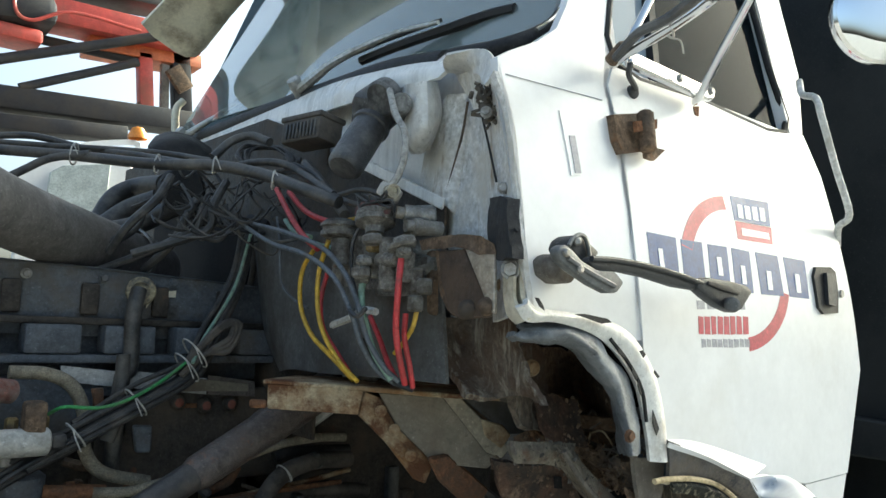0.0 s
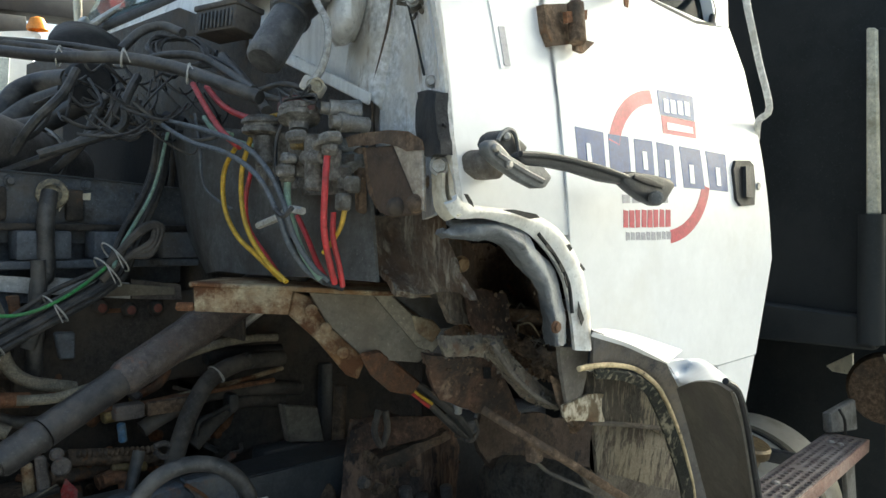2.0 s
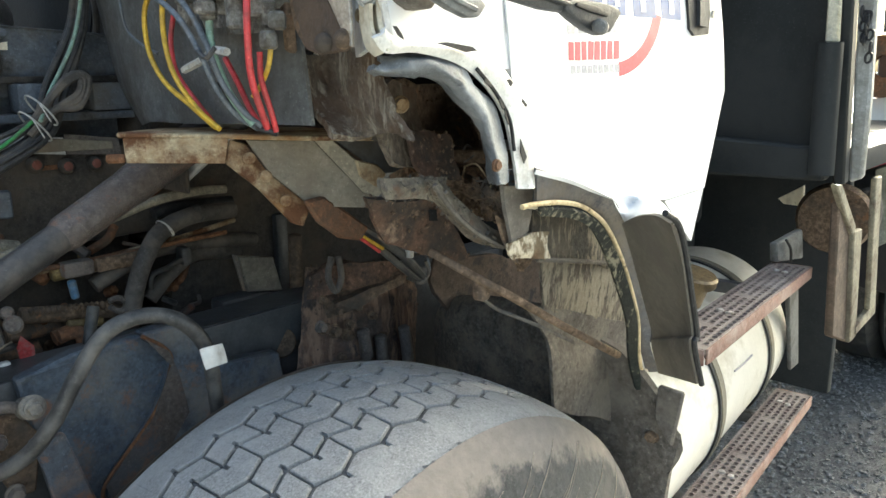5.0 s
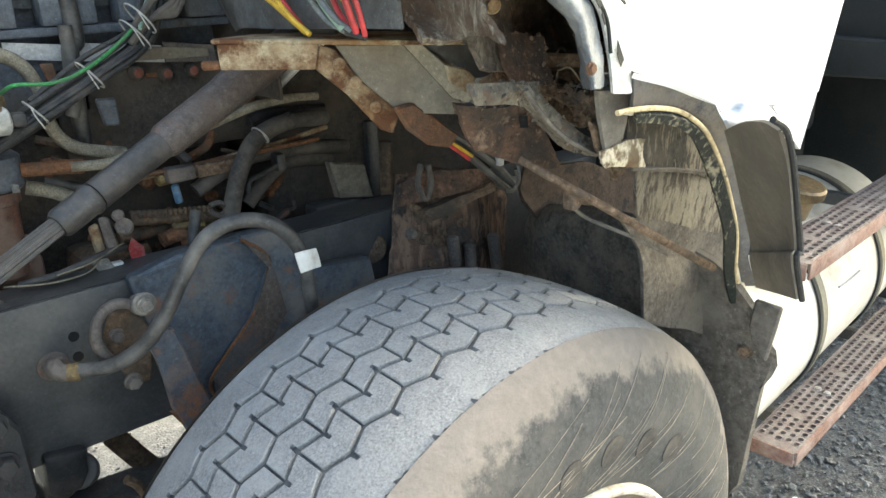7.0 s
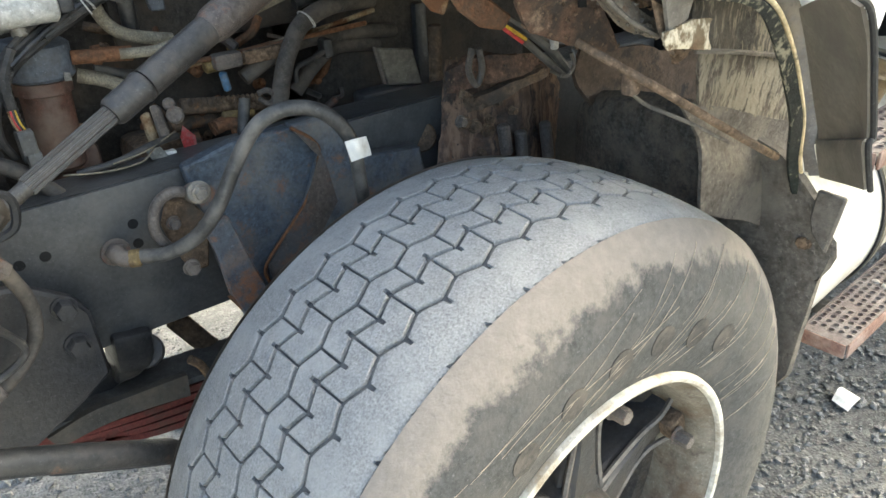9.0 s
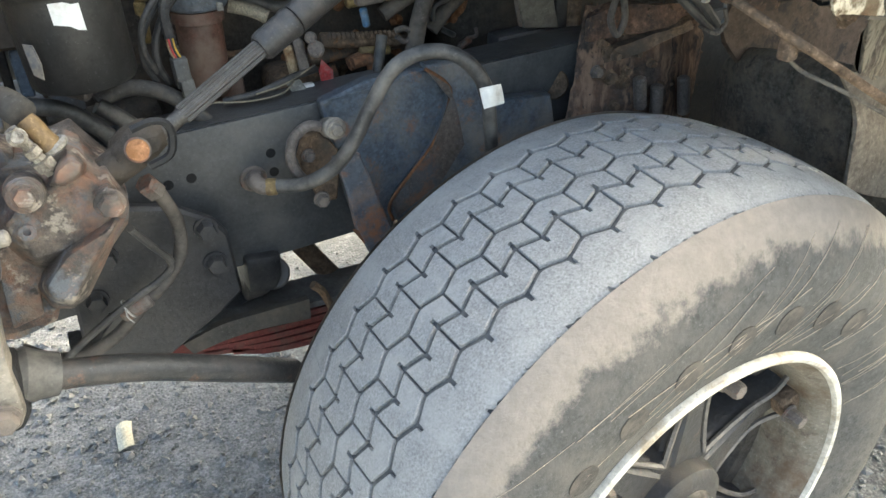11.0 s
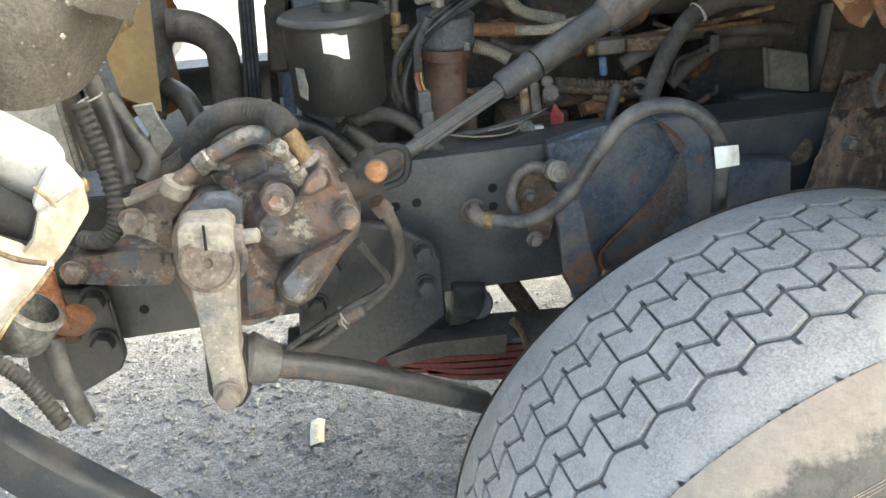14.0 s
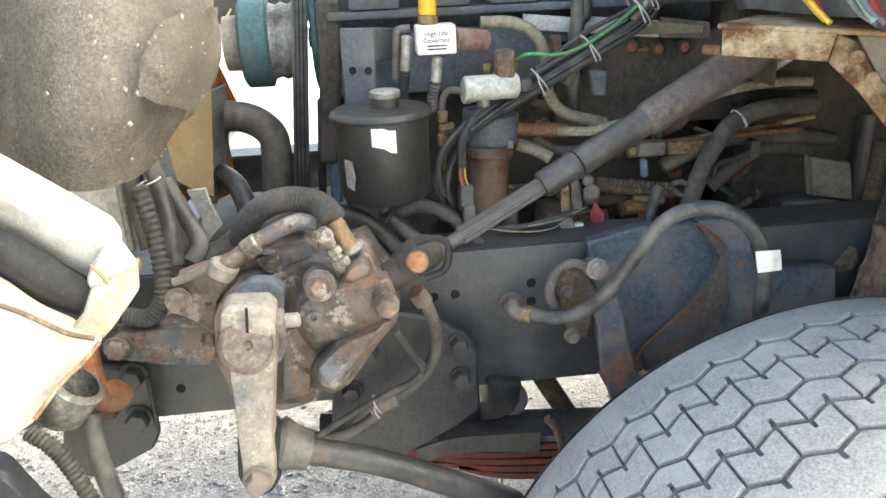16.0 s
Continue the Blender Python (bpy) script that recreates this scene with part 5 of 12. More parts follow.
# rounded corner and front flange
part("corner_post", shell([[on_side(c) for c in corner], [on_side(c) + V((0.004, 0.012, 0)) for c in corner], [(0.6, -0.482, 1.819), (0.6, -0.505, 1.764), (0.6, -0.517, 1.714), (0.6, -0.528, 1.605), (0.6, -0.531, 1.52)], [(0.645, -0.351, 1.879), (0.645, -0.409, 1.801), (0.645, -0.431, 1.736), (0.645, -0.451, 1.615), (0.645, -0.461, 1.514)]], 0.006, 4), CREAM_RUN, cab, "worn white corner with rust runs")
# door
door = part("door", side_sheet([(0.77, 1.858), (0.985, 1.862), (1.258, 1.862), (1.31, 1.87), (1.346, 1.797), (1.364, 1.67), (1.407, 1.458), (1.349, 1.287), (1.2, 1.284), (1.071, 1.305), (0.921, 1.345), (0.833, 1.369), (0.815, 1.404), (0.801, 1.449), (0.778, 1.489), (0.776, 1.516), (0.775, 1.519), (0.765, 1.619), (0.765, 1.722), (0.764, 1.768), (0.754, 1.828)], 0.014, 0.003), WHITE, cab, "white door with a dealer's decal")
part("arch_band", shell([[on_side(q, 0.006) for q in ((0.57, 1.54), (0.583, 1.531), (0.621, 1.528), (0.682, 1.525), (0.742, 1.509), (0.781, 1.479), (0.807, 1.441), (0.822, 1.392), (0.827, 1.35))], [on_side(q, 0.014) for q in ((0.561, 1.533), (0.577, 1.522), (0.617, 1.522), (0.678, 1.516), (0.732, 1.498), (0.769, 1.467), (0.79, 1.435), (0.803, 1.39), (0.81, 1.35))], [on_side(q, 0.008) for q in ((0.551, 1.528), (0.568, 1.514), (0.612, 1.515), (0.674, 1.504), (0.721, 1.48), (0.756, 1.447), (0.771, 1.414), (0.78, 1.385), (0.787, 1.352))]], 0.006, 4), WHITE_WORN, cab, "chipped white band round the wheel arch")
part("rear_corner", side_sheet([(1.349, 1.285), (1.2, 1.282), (1.258, 1.235), (1.313, 1.194)], 0.014, 0.001), WHITE, cab)
part("rear_pillar", side_sheet([(1.259, 1.864), (1.308, 1.871), (1.348, 1.995), (1.336, 2.149), (1.325, 2.23), (1.217, 2.189), (1.24, 2.117), (1.249, 1.985)], 0.02, 0.003), WHITE, cab)
part("back_wall", plate([(1.375, -0.555, 1.4), (1.375, 0.0, 1.25), (1.375, 1.44, 1.25), (1.375, 1.36, 2.8), (1.375, -0.36, 2.8)], 0.02, 0.004, way=(1, 0, 0)), WHITE, cab)
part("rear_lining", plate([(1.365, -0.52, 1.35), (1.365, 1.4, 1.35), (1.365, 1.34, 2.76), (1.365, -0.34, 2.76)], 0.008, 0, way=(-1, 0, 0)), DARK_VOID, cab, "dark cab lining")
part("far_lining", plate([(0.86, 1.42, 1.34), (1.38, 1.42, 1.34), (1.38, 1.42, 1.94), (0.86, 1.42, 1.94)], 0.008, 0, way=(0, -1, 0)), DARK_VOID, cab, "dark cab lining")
part("roof", plate([(1.12, -0.36, 2.8), (1.42, -0.36, 2.8), (1.42, 1.36, 2.8), (1.12, 1.36, 2.8)], 0.03, 0.01, way=(0, 0, 1)), WHITE, cab)
part("far_side", plate([(0.62, 1.43, 1.3), (1.41, 1.43, 1.3), (1.41, 1.43, 1.95), (0.8, 1.43, 1.95)], 0.015, 0.004, way=(0, 1, 0)), WHITE, cab)
# dark pane added on the far side to stop sun entering the cab
part("far_blocking_glass", plate([(0.84, 1.425, 1.95), (1.3, 1.425, 1.95), (1.36, 1.385, 2.78), (1.14, 1.385, 2.78)], 0.006, 0, way=(0, 1, 0)), DARK_GLASS, cab, "dark far window glass, added to keep the cab dim")
part("far_pillar", plate([(1.25, 1.43, 1.95), (1.41, 1.43, 1.95), (1.41, 1.38, 2.8), (1.34, 1.38, 2.8)], 0.02, 0.004, way=(0, 1, 0)), WHITE, cab)
part("floor_pan", plate([(0.95, -0.5, 1.38), (1.38, -0.52, 1.32), (1.38, 1.4, 1.32), (0.72, 1.4, 1.38), (0.72, 0.0, 1.38)], 0.02, 0.004, way=(0, 0, -1)), RUST_DARK, cab, "rusty cab floor")
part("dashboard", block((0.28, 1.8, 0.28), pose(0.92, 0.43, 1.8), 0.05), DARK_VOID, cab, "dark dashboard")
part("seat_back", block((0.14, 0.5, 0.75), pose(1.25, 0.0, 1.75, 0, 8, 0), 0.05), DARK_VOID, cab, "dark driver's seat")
part("headliner", block((0.5, 1.7, 0.04), pose(1.25, 0.48, 2.76), 0.01), GREY_DARK, cab)
# door furniture
part("door_handle", side_sheet([(1.248, 1.627), (1.303, 1.631), (1.319, 1.624), (1.321, 1.588), (1.315, 1.554), (1.262, 1.55), (1.245, 1.56), (1.237, 1.611)], 0.006, 0.008, ()), SEAL, door, "black recessed door handle")
part("handle_flap", side_sheet([(1.271, 1.619), (1.301, 1.621), (1.303, 1.587), (1.297, 1.565), (1.269, 1.566)], 0.006, 0.014, ()), LATCH, door, "grey handle flap")
part("lock", lathe([(0, 0), (0, 0.007), (0.003, 0.006), (0.003, 0)], on_side((1.34, 1.588), 0.004), on_side((1.34, 1.588), 0.05), 16), STEEL, door, "round key lock")
hg = part("hinge", side_sheet([(0.743, 1.782), (0.815, 1.8), (0.82, 1.783), (0.801, 1.744), (0.751, 1.731), (0.743, 1.748)], 0.012, 0.012), RUST_DARK, cab, "brown rusty door hinge")
part("hinge_pin", rod(on_side((0.792, 1.793), 0.026), on_side((0.785, 1.738), 0.026), 0.011), RUST_DARK, hg)
part("hinge_leaf", side_sheet([(0.79, 1.748), (0.834, 1.75), (0.804, 1.73), (0.788, 1.731)], 0.006, 0.02), RUST_DARK, hg)
part("hinge_rib", side_sheet([(0.767, 1.775), (0.815, 1.788), (0.811, 1.774), (0.765, 1.76)], 0.006, 0.028), RUST, hg)
# tall worn decal bar on the cowl
part("decal_bar", side_sheet([(0.65, 1.769), (0.669, 1.775), (0.676, 1.692), (0.658, 1.689)], 0.0012, 0.0015), WHITE_INK, cab)
part("decal_shade", side_sheet([(0.661, 1.739), (0.672, 1.741), (0.675, 1.694), (0.664, 1.693)], 0.0012, 0.0025), GREY_INK, cab, "grey half-peeled decal bar")

# dealer's decal: blue blocks, a red ring, small bars
part("decal_block", side_sheet([(0.792, 1.636), (0.856, 1.635), (0.859, 1.572), (0.797, 1.574)], 0.0004, 0.0034), BLUE_INK, door)
part("decal_block", side_sheet([(0.867, 1.634), (0.918, 1.635), (0.921, 1.571), (0.87, 1.572)], 0.0004, 0.0034), BLUE_INK, door)
part("decal_block", side_sheet([(0.932, 1.634), (0.982, 1.635), (0.985, 1.573), (0.934, 1.572)], 0.0004, 0.0034), BLUE_INK, door)
part("decal_block", side_sheet([(0.994, 1.635), (1.044, 1.634), (1.047, 1.572), (0.997, 1.573)], 0.0004, 0.0034), BLUE_INK, door)
part("decal_block", side_sheet([(1.061, 1.635), (1.129, 1.635), (1.139, 1.573), (1.07, 1.572)], 0.0004, 0.0034), BLUE_INK, door)
part("decal_block", side_sheet([(1.147, 1.635), (1.219, 1.635), (1.222, 1.573), (1.157, 1.573)], 0.0004, 0.0034), BLUE_INK, door)
part("decal_panel", side_sheet([(1.011, 1.715), (1.125, 1.72), (1.12, 1.68), (1.013, 1.678)], 0.0004, 0.0034), BLUE_INK, door)
part("decal_panel", side_sheet([(1.015, 1.677), (1.122, 1.679), (1.119, 1.652), (1.016, 1.65)], 0.0004, 0.0034), RED_INK, door)
part("decal_bar", side_sheet([(1.027, 1.704), (1.041, 1.704), (1.04, 1.683), (1.026, 1.683)], 0.0004, 0.0039), WHITE_INK, door)
part("decal_bar", side_sheet([(1.048, 1.705), (1.063, 1.705), (1.062, 1.684), (1.047, 1.684)], 0.0004, 0.0039), WHITE_INK, door)
part("decal_bar", side_sheet([(1.07, 1.706), (1.085, 1.707), (1.084, 1.685), (1.069, 1.685)], 0.0004, 0.0039), WHITE_INK, door)
part("decal_bar", side_sheet([(1.093, 1.708), (1.108, 1.708), (1.106, 1.686), (1.091, 1.686)], 0.0004, 0.0039), WHITE_INK, door)
part("decal_bar", side_sheet([(1.03, 1.668), (1.11, 1.669), (1.111, 1.659), (1.03, 1.657)], 0.0004, 0.0039), WHITE_INK, door)
part("decal_slit", side_sheet([(0.814, 1.617), (0.823, 1.617), (0.826, 1.593), (0.816, 1.593)], 0.0004, 0.0039), WHITE_INK, door)
part("decal_slit", side_sheet([(0.952, 1.618), (0.964, 1.618), (0.966, 1.592), (0.954, 1.592)], 0.0004, 0.0039), WHITE_INK, door)
part("decal_slit", side_sheet([(1.015, 1.611), (1.027, 1.611), (1.029, 1.584), (1.017, 1.584)], 0.0004, 0.0039), WHITE_INK, door)
part("decal_slit", side_sheet([(1.089, 1.609), (1.103, 1.609), (1.105, 1.58), (1.091, 1.58)], 0.0004, 0.0039), WHITE_INK, door)
part("decal_slit", side_sheet([(1.179, 1.611), (1.194, 1.611), (1.196, 1.581), (1.181, 1.581)], 0.0004, 0.0039), WHITE_INK, door)
RING = (1.011, 1.599)
for a_, b_ in ((98, 166), (-82, -12)):
    arc = [radians(a_ + (b_ - a_) * i / 14) for i in range(15)]
    part("decal_ring", side_sheet([(RING[0] + 0.147 * math.cos(a), RING[1] + 0.113 * math.sin(a)) for a in arc] + [(RING[0] + 0.121 * math.cos(a), RING[1] + 0.093 * math.sin(a)) for a in arc[::-1]], 0.0004, 0.0034), RED_INK, door)
part("small_bar", side_sheet([(0.896, 1.554), (0.915, 1.554), (0.916, 1.543), (0.897, 1.542)], 0.0004, 0.0034), GREY_INK, door)
part("small_bar", side_sheet([(0.921, 1.555), (0.941, 1.555), (0.941, 1.544), (0.922, 1.543)], 0.0004, 0.0034), GREY_INK, door)
part("small_bar", side_sheet([(0.947, 1.557), (0.965, 1.557), (0.968, 1.545), (0.947, 1.544)], 0.0004, 0.0034), GREY_INK, door)
part("small_bar", side_sheet([(0.971, 1.558), (0.992, 1.558), (0.995, 1.546), (0.972, 1.545)], 0.0004, 0.0034), GREY_INK, door)
part("small_bar", side_sheet([(0.999, 1.559), (1.02, 1.56), (1.021, 1.547), (0.999, 1.546)], 0.0004, 0.0034), GREY_INK, door)
part("small_bar", side_sheet([(0.899, 1.533), (0.911, 1.532), (0.912, 1.509), (0.9, 1.509)], 0.0004, 0.0034), RED_INK, door)
part("small_bar", side_sheet([(0.914, 1.533), (0.927, 1.533), (0.928, 1.509), (0.915, 1.509)], 0.0004, 0.0034), RED_INK, door)
part("small_bar", side_sheet([(0.93, 1.534), (0.942, 1.534), (0.943, 1.51), (0.932, 1.509)], 0.0004, 0.0034), RED_INK, door)
part("small_bar", side_sheet([(0.947, 1.535), (0.96, 1.534), (0.96, 1.51), (0.947, 1.51)], 0.0004, 0.0034), RED_INK, door)
part("small_bar", side_sheet([(0.963, 1.535), (0.976, 1.535), (0.977, 1.51), (0.963, 1.51)], 0.0004, 0.0034), RED_INK, door)
part("small_bar", side_sheet([(0.979, 1.536), (0.992, 1.536), (0.993, 1.511), (0.98, 1.51)], 0.0004, 0.0034), RED_INK, door)
part("small_bar", side_sheet([(0.997, 1.537), (1.009, 1.536), (1.011, 1.511), (0.996, 1.511)], 0.0004, 0.0034), RED_INK, door)
part("small_bar", side_sheet([(1.014, 1.537), (1.028, 1.537), (1.029, 1.512), (1.014, 1.511)], 0.0004, 0.0034), RED_INK, door)
part("small_bar", side_sheet([(0.906, 1.503), (0.916, 1.502), (0.918, 1.492), (0.907, 1.491)], 0.0004, 0.0034), GREY_INK, door)
part("small_bar", side_sheet([(0.919, 1.503), (0.929, 1.502), (0.93, 1.492), (0.921, 1.492)], 0.0004, 0.0034), GREY_INK, door)
part("small_bar", side_sheet([(0.932, 1.503), (0.943, 1.503), (0.945, 1.492), (0.933, 1.492)], 0.0004, 0.0034), GREY_INK, door)
part("small_bar", side_sheet([(0.946, 1.503), (0.957, 1.503), (0.959, 1.492), (0.947, 1.492)], 0.0004, 0.0034), GREY_INK, door)
part("small_bar", side_sheet([(0.96, 1.504), (0.971, 1.503), (0.972, 1.492), (0.962, 1.492)], 0.0004, 0.0034), GREY_INK, door)
part("small_bar", side_sheet([(0.974, 1.504), (0.985, 1.503), (0.987, 1.492), (0.975, 1.492)], 0.0004, 0.0034), GREY_INK, door)
part("small_bar", side_sheet([(0.988, 1.504), (1.001, 1.504), (1.002, 1.493), (0.99, 1.492)], 0.0004, 0.0034), GREY_INK, door)
part("small_bar", side_sheet([(1.004, 1.505), (1.014, 1.504), (1.016, 1.493), (1.005, 1.493)], 0.0004, 0.0034), GREY_INK, door)
part("small_bar", side_sheet([(1.017, 1.505), (1.03, 1.504), (1.032, 1.493), (1.019, 1.493)], 0.0004, 0.0034), GREY_INK, door)

# windows
part("vent_glass", side_sheet([(0.783, 1.867), (0.872, 1.867), (0.898, 2.039), (0.807, 2.006)], 0.004, -0.012), VENT_GLASS, door, "vent window glass with the sky's reflection tinted in")
part("window_glass", side_sheet([(0.879, 1.867), (1.246, 1.865), (1.229, 2.113), (1.221, 2.156), (0.908, 2.042)], 0.004, -0.012), DARK_GLASS, door, "dark side window glass")
part("vent_post", side_sheet([(0.872, 1.867), (0.885, 1.867), (0.912, 2.044), (0.895, 2.038)], 0.012, 0.0), SEAL, door, "black window divider")
part("window_seal", tube([on_side((0.806, 2.005), -0.002), on_side((0.78, 1.866), -0.002), on_side((0.985, 1.861), -0.002), on_side((1.248, 1.862), -0.002), on_side((1.242, 1.984), -0.002), on_side((1.221, 2.156), -0.002)], 0.006, 8, 3), SEAL, door, "black window seal")
# windscreen
wr, wl = V((0.722, -0.47, 1.912)), V((0.819, 1.25, 2.097))
lean = V((0.42, 0, 0.85))
mid_ = wr.lerp(wl, 0.5) + V((-0.03, 0, 0.0))
rows_ = [[wr, wr.lerp(wl, 0.25) + V((-0.025, 0, 0.0)), mid_, wr.lerp(wl, 0.75) + V((-0.025, 0, 0)), wl], [wr + 0.5 * lean + V((0.02, 0.02, 0)), wr.lerp(wl, 0.25) + 0.5 * lean + V((-0.02, 0, 0)), mid_ + 0.5 * lean, wr.lerp(wl, 0.75) + 0.5 * lean + V((-0.02, 0, 0)), wl + 0.5 * lean], [wr + lean + V((0.03, 0.04, 0)), wr.lerp(wl, 0.25) + lean, mid_ + lean, wr.lerp(wl, 0.75) + lean, wl + lean + V((0, -0.04, 0))]]
ws = part("windscreen", shell(rows_, 0.006, 5), GLASS, cab, "tinted windscreen glass reflecting sky")
part("screen_seal", tube([(0.779, -0.45, 2.015), (0.766, -0.455, 1.968), (0.744, -0.46, 1.935), (0.697, -0.47, 1.899), (0.65, -0.45, 1.874), (0.637, -0.36, 1.881)], 0.013, 10, 5), SEAL, ws, "black windscreen rubber seal")
part("screen_trim", tube([(0.761, -0.46, 2.005), (0.747, -0.465, 1.959), (0.724, -0.47, 1.929), (0.681, -0.48, 1.898)], 0.004, 8, 5), CHROME, ws, "thin bright trim")
part("cowl_gasket", tube([(0.643, -0.34, 1.883), (0.653, -0.2, 1.909), (0.681, 0.02, 1.938), (0.709, 0.3, 1.966), (0.745, 0.62, 1.997), (0.798, 1.05, 2.039)], 0.016, 10, 5), SEAL, ws, "long black cowl gasket")
part("cowl_top", shell([[(0.647, -0.36, 1.889), (0.655, -0.18, 1.918), (0.689, 0.12, 1.96), (0.742, 0.58, 2.006), (0.807, 1.15, 2.06)], [(0.622, -0.38, 1.857), (0.629, -0.22, 1.881), (0.669, 0.08, 1.921), (0.723, 0.5, 1.962), (0.799, 1.05, 2.018)], [(0.619, -0.36, 1.845), (0.634, -0.2, 1.865), (0.666, 0.07, 1.889), (0.716, 0.45, 1.928), (0.799, 1, 1.986)]], 0.006, 4), GREY_PAINT, cab, "grey painted cowl below the windscreen")
part("cowl_crown", shell([[(0.579, -0.42, 1.855), (0.592, -0.46, 1.853), (0.579, -0.51, 1.829), (0.553, -0.545, 1.793)], [(0.59, -0.4, 1.854), (0.6, -0.44, 1.843), (0.58, -0.5, 1.818), (0.556, -0.535, 1.788)], [(0.62, -0.37, 1.855), (0.63, -0.4, 1.848), (0.587, -0.48, 1.812), (0.561, -0.52, 1.785)]], 0.004, 6, 0.003), WHITE_WORN, cab, "worn white crown of the cowl")

# wipers and what is mirrored beside them
WIPER_ARM = mat("silver_wiper_arm", (0.5, 0.5, 0.47), 0.35, 0.5, dirt=(0.25, 0.24, 0.21), amount=0.5, size=16, bump=0.2)
for name, arm, blade in (("wiper", [(0.682, 0.18, 1.964), (0.677, 0.1, 1.975), (0.684, 0.03, 1.992), (0.707, -0.1, 2.007), (0.72, -0.22, 1.999)], [(0.715, 0, 1.99), (0.72, -0.1, 1.99), (0.737, -0.22, 1.992), (0.752, -0.3, 1.995), (0.757, -0.36, 1.989)]), ("wiper", [(0.746, 1, 2.026), (0.78, 0.9, 2.063), (0.818, 0.8, 2.095)], [(0.808, 0.76, 2.077), (0.814, 0.62, 2.085), (0.821, 0.5, 2.095)])):
    wp = thing(name, arm[0], "wiper with a silver arm and a black rubber blade", "wiper", "windscreen wipers")
    part("arm", tube(arm, (0.012, 0.0035), 8, 4), WIPER_ARM, wp, "worn silver wiper arm")
    part("blade", tube(blade, 0.009, 6, 5), SEAL, wp, "black rubber wiper blade")
    part("bridge", tube([V(p) + V((-0.012, 0, 0.012)) for p in blade[:3]], 0.004, 6, 5), SEAL, wp)
    part("pivot", rod(V(arm[0]) + V((0.02, 0, -0.02)), V(arm[0]) + V((-0.02, -0.01, 0.02)), 0.014), WIPER_ARM, wp)
vz = thing("sun_visor", (0.765, 1.15, 2.387), "dirty cream outside sun visor over the windscreen", "sun visor")
part("visor_shell", shell([[(0.672, 1.25, 2.427), (0.79, 1.0, 2.62), (0.79, 0.43, 2.66), (0.79, -0.1, 2.62), (0.85, -0.4, 2.55)], [(0.743, 1.3, 2.409), (0.83, 1.0, 2.585), (0.83, 0.43, 2.62), (0.83, -0.1, 2.585), (0.9, -0.38, 2.52)], [(0.867, 1.3, 2.386), (0.95, 1.0, 2.62), (0.95, 0.43, 2.66), (0.95, -0.1, 2.62), (1.0, -0.38, 2.56)], [(0.963, 1.3, 2.589), (1.1, 1.0, 2.76), (1.1, 0.43, 2.78), (1.1, -0.1, 2.76), (1.12, -0.36, 2.72)]], 0.01, 4), CREAM, vz)
part("mirror_arm_far", tube([(0.873, 1.45, 2.135), (0.87, 1.45, 2.226), (0.893, 1.45, 2.265)], 0.013, 10, 5), CREAM, vz, "cream grab rail end")

# mirror bracket of bright tubes
mb = thing("mirror_bracket", on_side((0.872, 1.867), 0.05), "chromed tube mirror bracket on the door", "mirror bracket")
part("base_bar", plate([on_side((0.77, 1.863), 0.02), on_side((0.786, 1.873), 0.02), on_side((0.979, 1.867), 0.02), on_side((0.965, 1.847), 0.02), on_side((0.942, 1.844), 0.02), on_side((0.773, 1.851), 0.02)], 0.012, 0.003, way=OUT), CHROME, mb, "chrome base bar")
part("tube", tube([(0.757, -0.545, 1.854), (0.742, -0.58, 1.856), (0.709, -0.66, 1.853), (0.666, -0.74, 1.849), (0.662, -0.77, 1.863)], 0.0058, 12, 4), CHROME, mb)
part("tube", tube([(0.941, -0.55, 1.845), (0.907, -0.58, 1.841), (0.857, -0.64, 1.871), (0.781, -0.72, 1.89), (0.731, -0.76, 1.89)], 0.0058, 12, 4), CHROME, mb)
part("tube", tube([(0.756, -0.56, 1.865), (0.766, -0.57, 1.892), (0.788, -0.58, 1.941), (0.791, -0.59, 1.97)], 0.0055, 12, 4), CHROME, mb)
part("cable", tube([(0.739, -0.565, 1.854), (0.71, -0.62, 1.862), (0.674, -0.68, 1.848), (0.656, -0.72, 1.848), (0.639, -0.75, 1.847)], 0.0062, 8, 4), RUBBER, mb, "black taped mirror cable")
part("cable_tail", tube([on_side((0.772, 1.856), 0.03), on_side((0.771, 1.841), 0.025), on_side((0.786, 1.832), 0.02), on_side((0.804, 1.833), 0.01)], 0.004, 8, 5), LATCH, mb, "grey cable loop")
part("grommet", lathe([(0, 0), (0, 0.01), (0.006, 0.009), (0.008, 0.004), (0.008, 0)], on_side((0.804, 1.829), 0.002), on_side((0.804, 1.829), 0.1), 16), LATCH, mb)
part("joint", rod((0.744, -0.55, 1.852), (0.746, -0.575, 1.871), 0.009), RUST_DARK, mb, "brown pivot joint")
zip_tie(mb, (0.704, -0.665, 1.853), V((0.3, -0.3, 0.25)), 0.012)
for q in ((0.869, 1.857), (0.946, 1.857)):
    part("bracket_bolt", bolt(on_side(q, 0.038), OUT, 0.005, 0.004), STEEL, mb)
part("stain", side_sheet([(0.954, 1.843), (0.971, 1.847), (0.963, 1.829), (0.954, 1.83)], 0.001, 0.0042), RUST, mb, "rust run below the bracket")
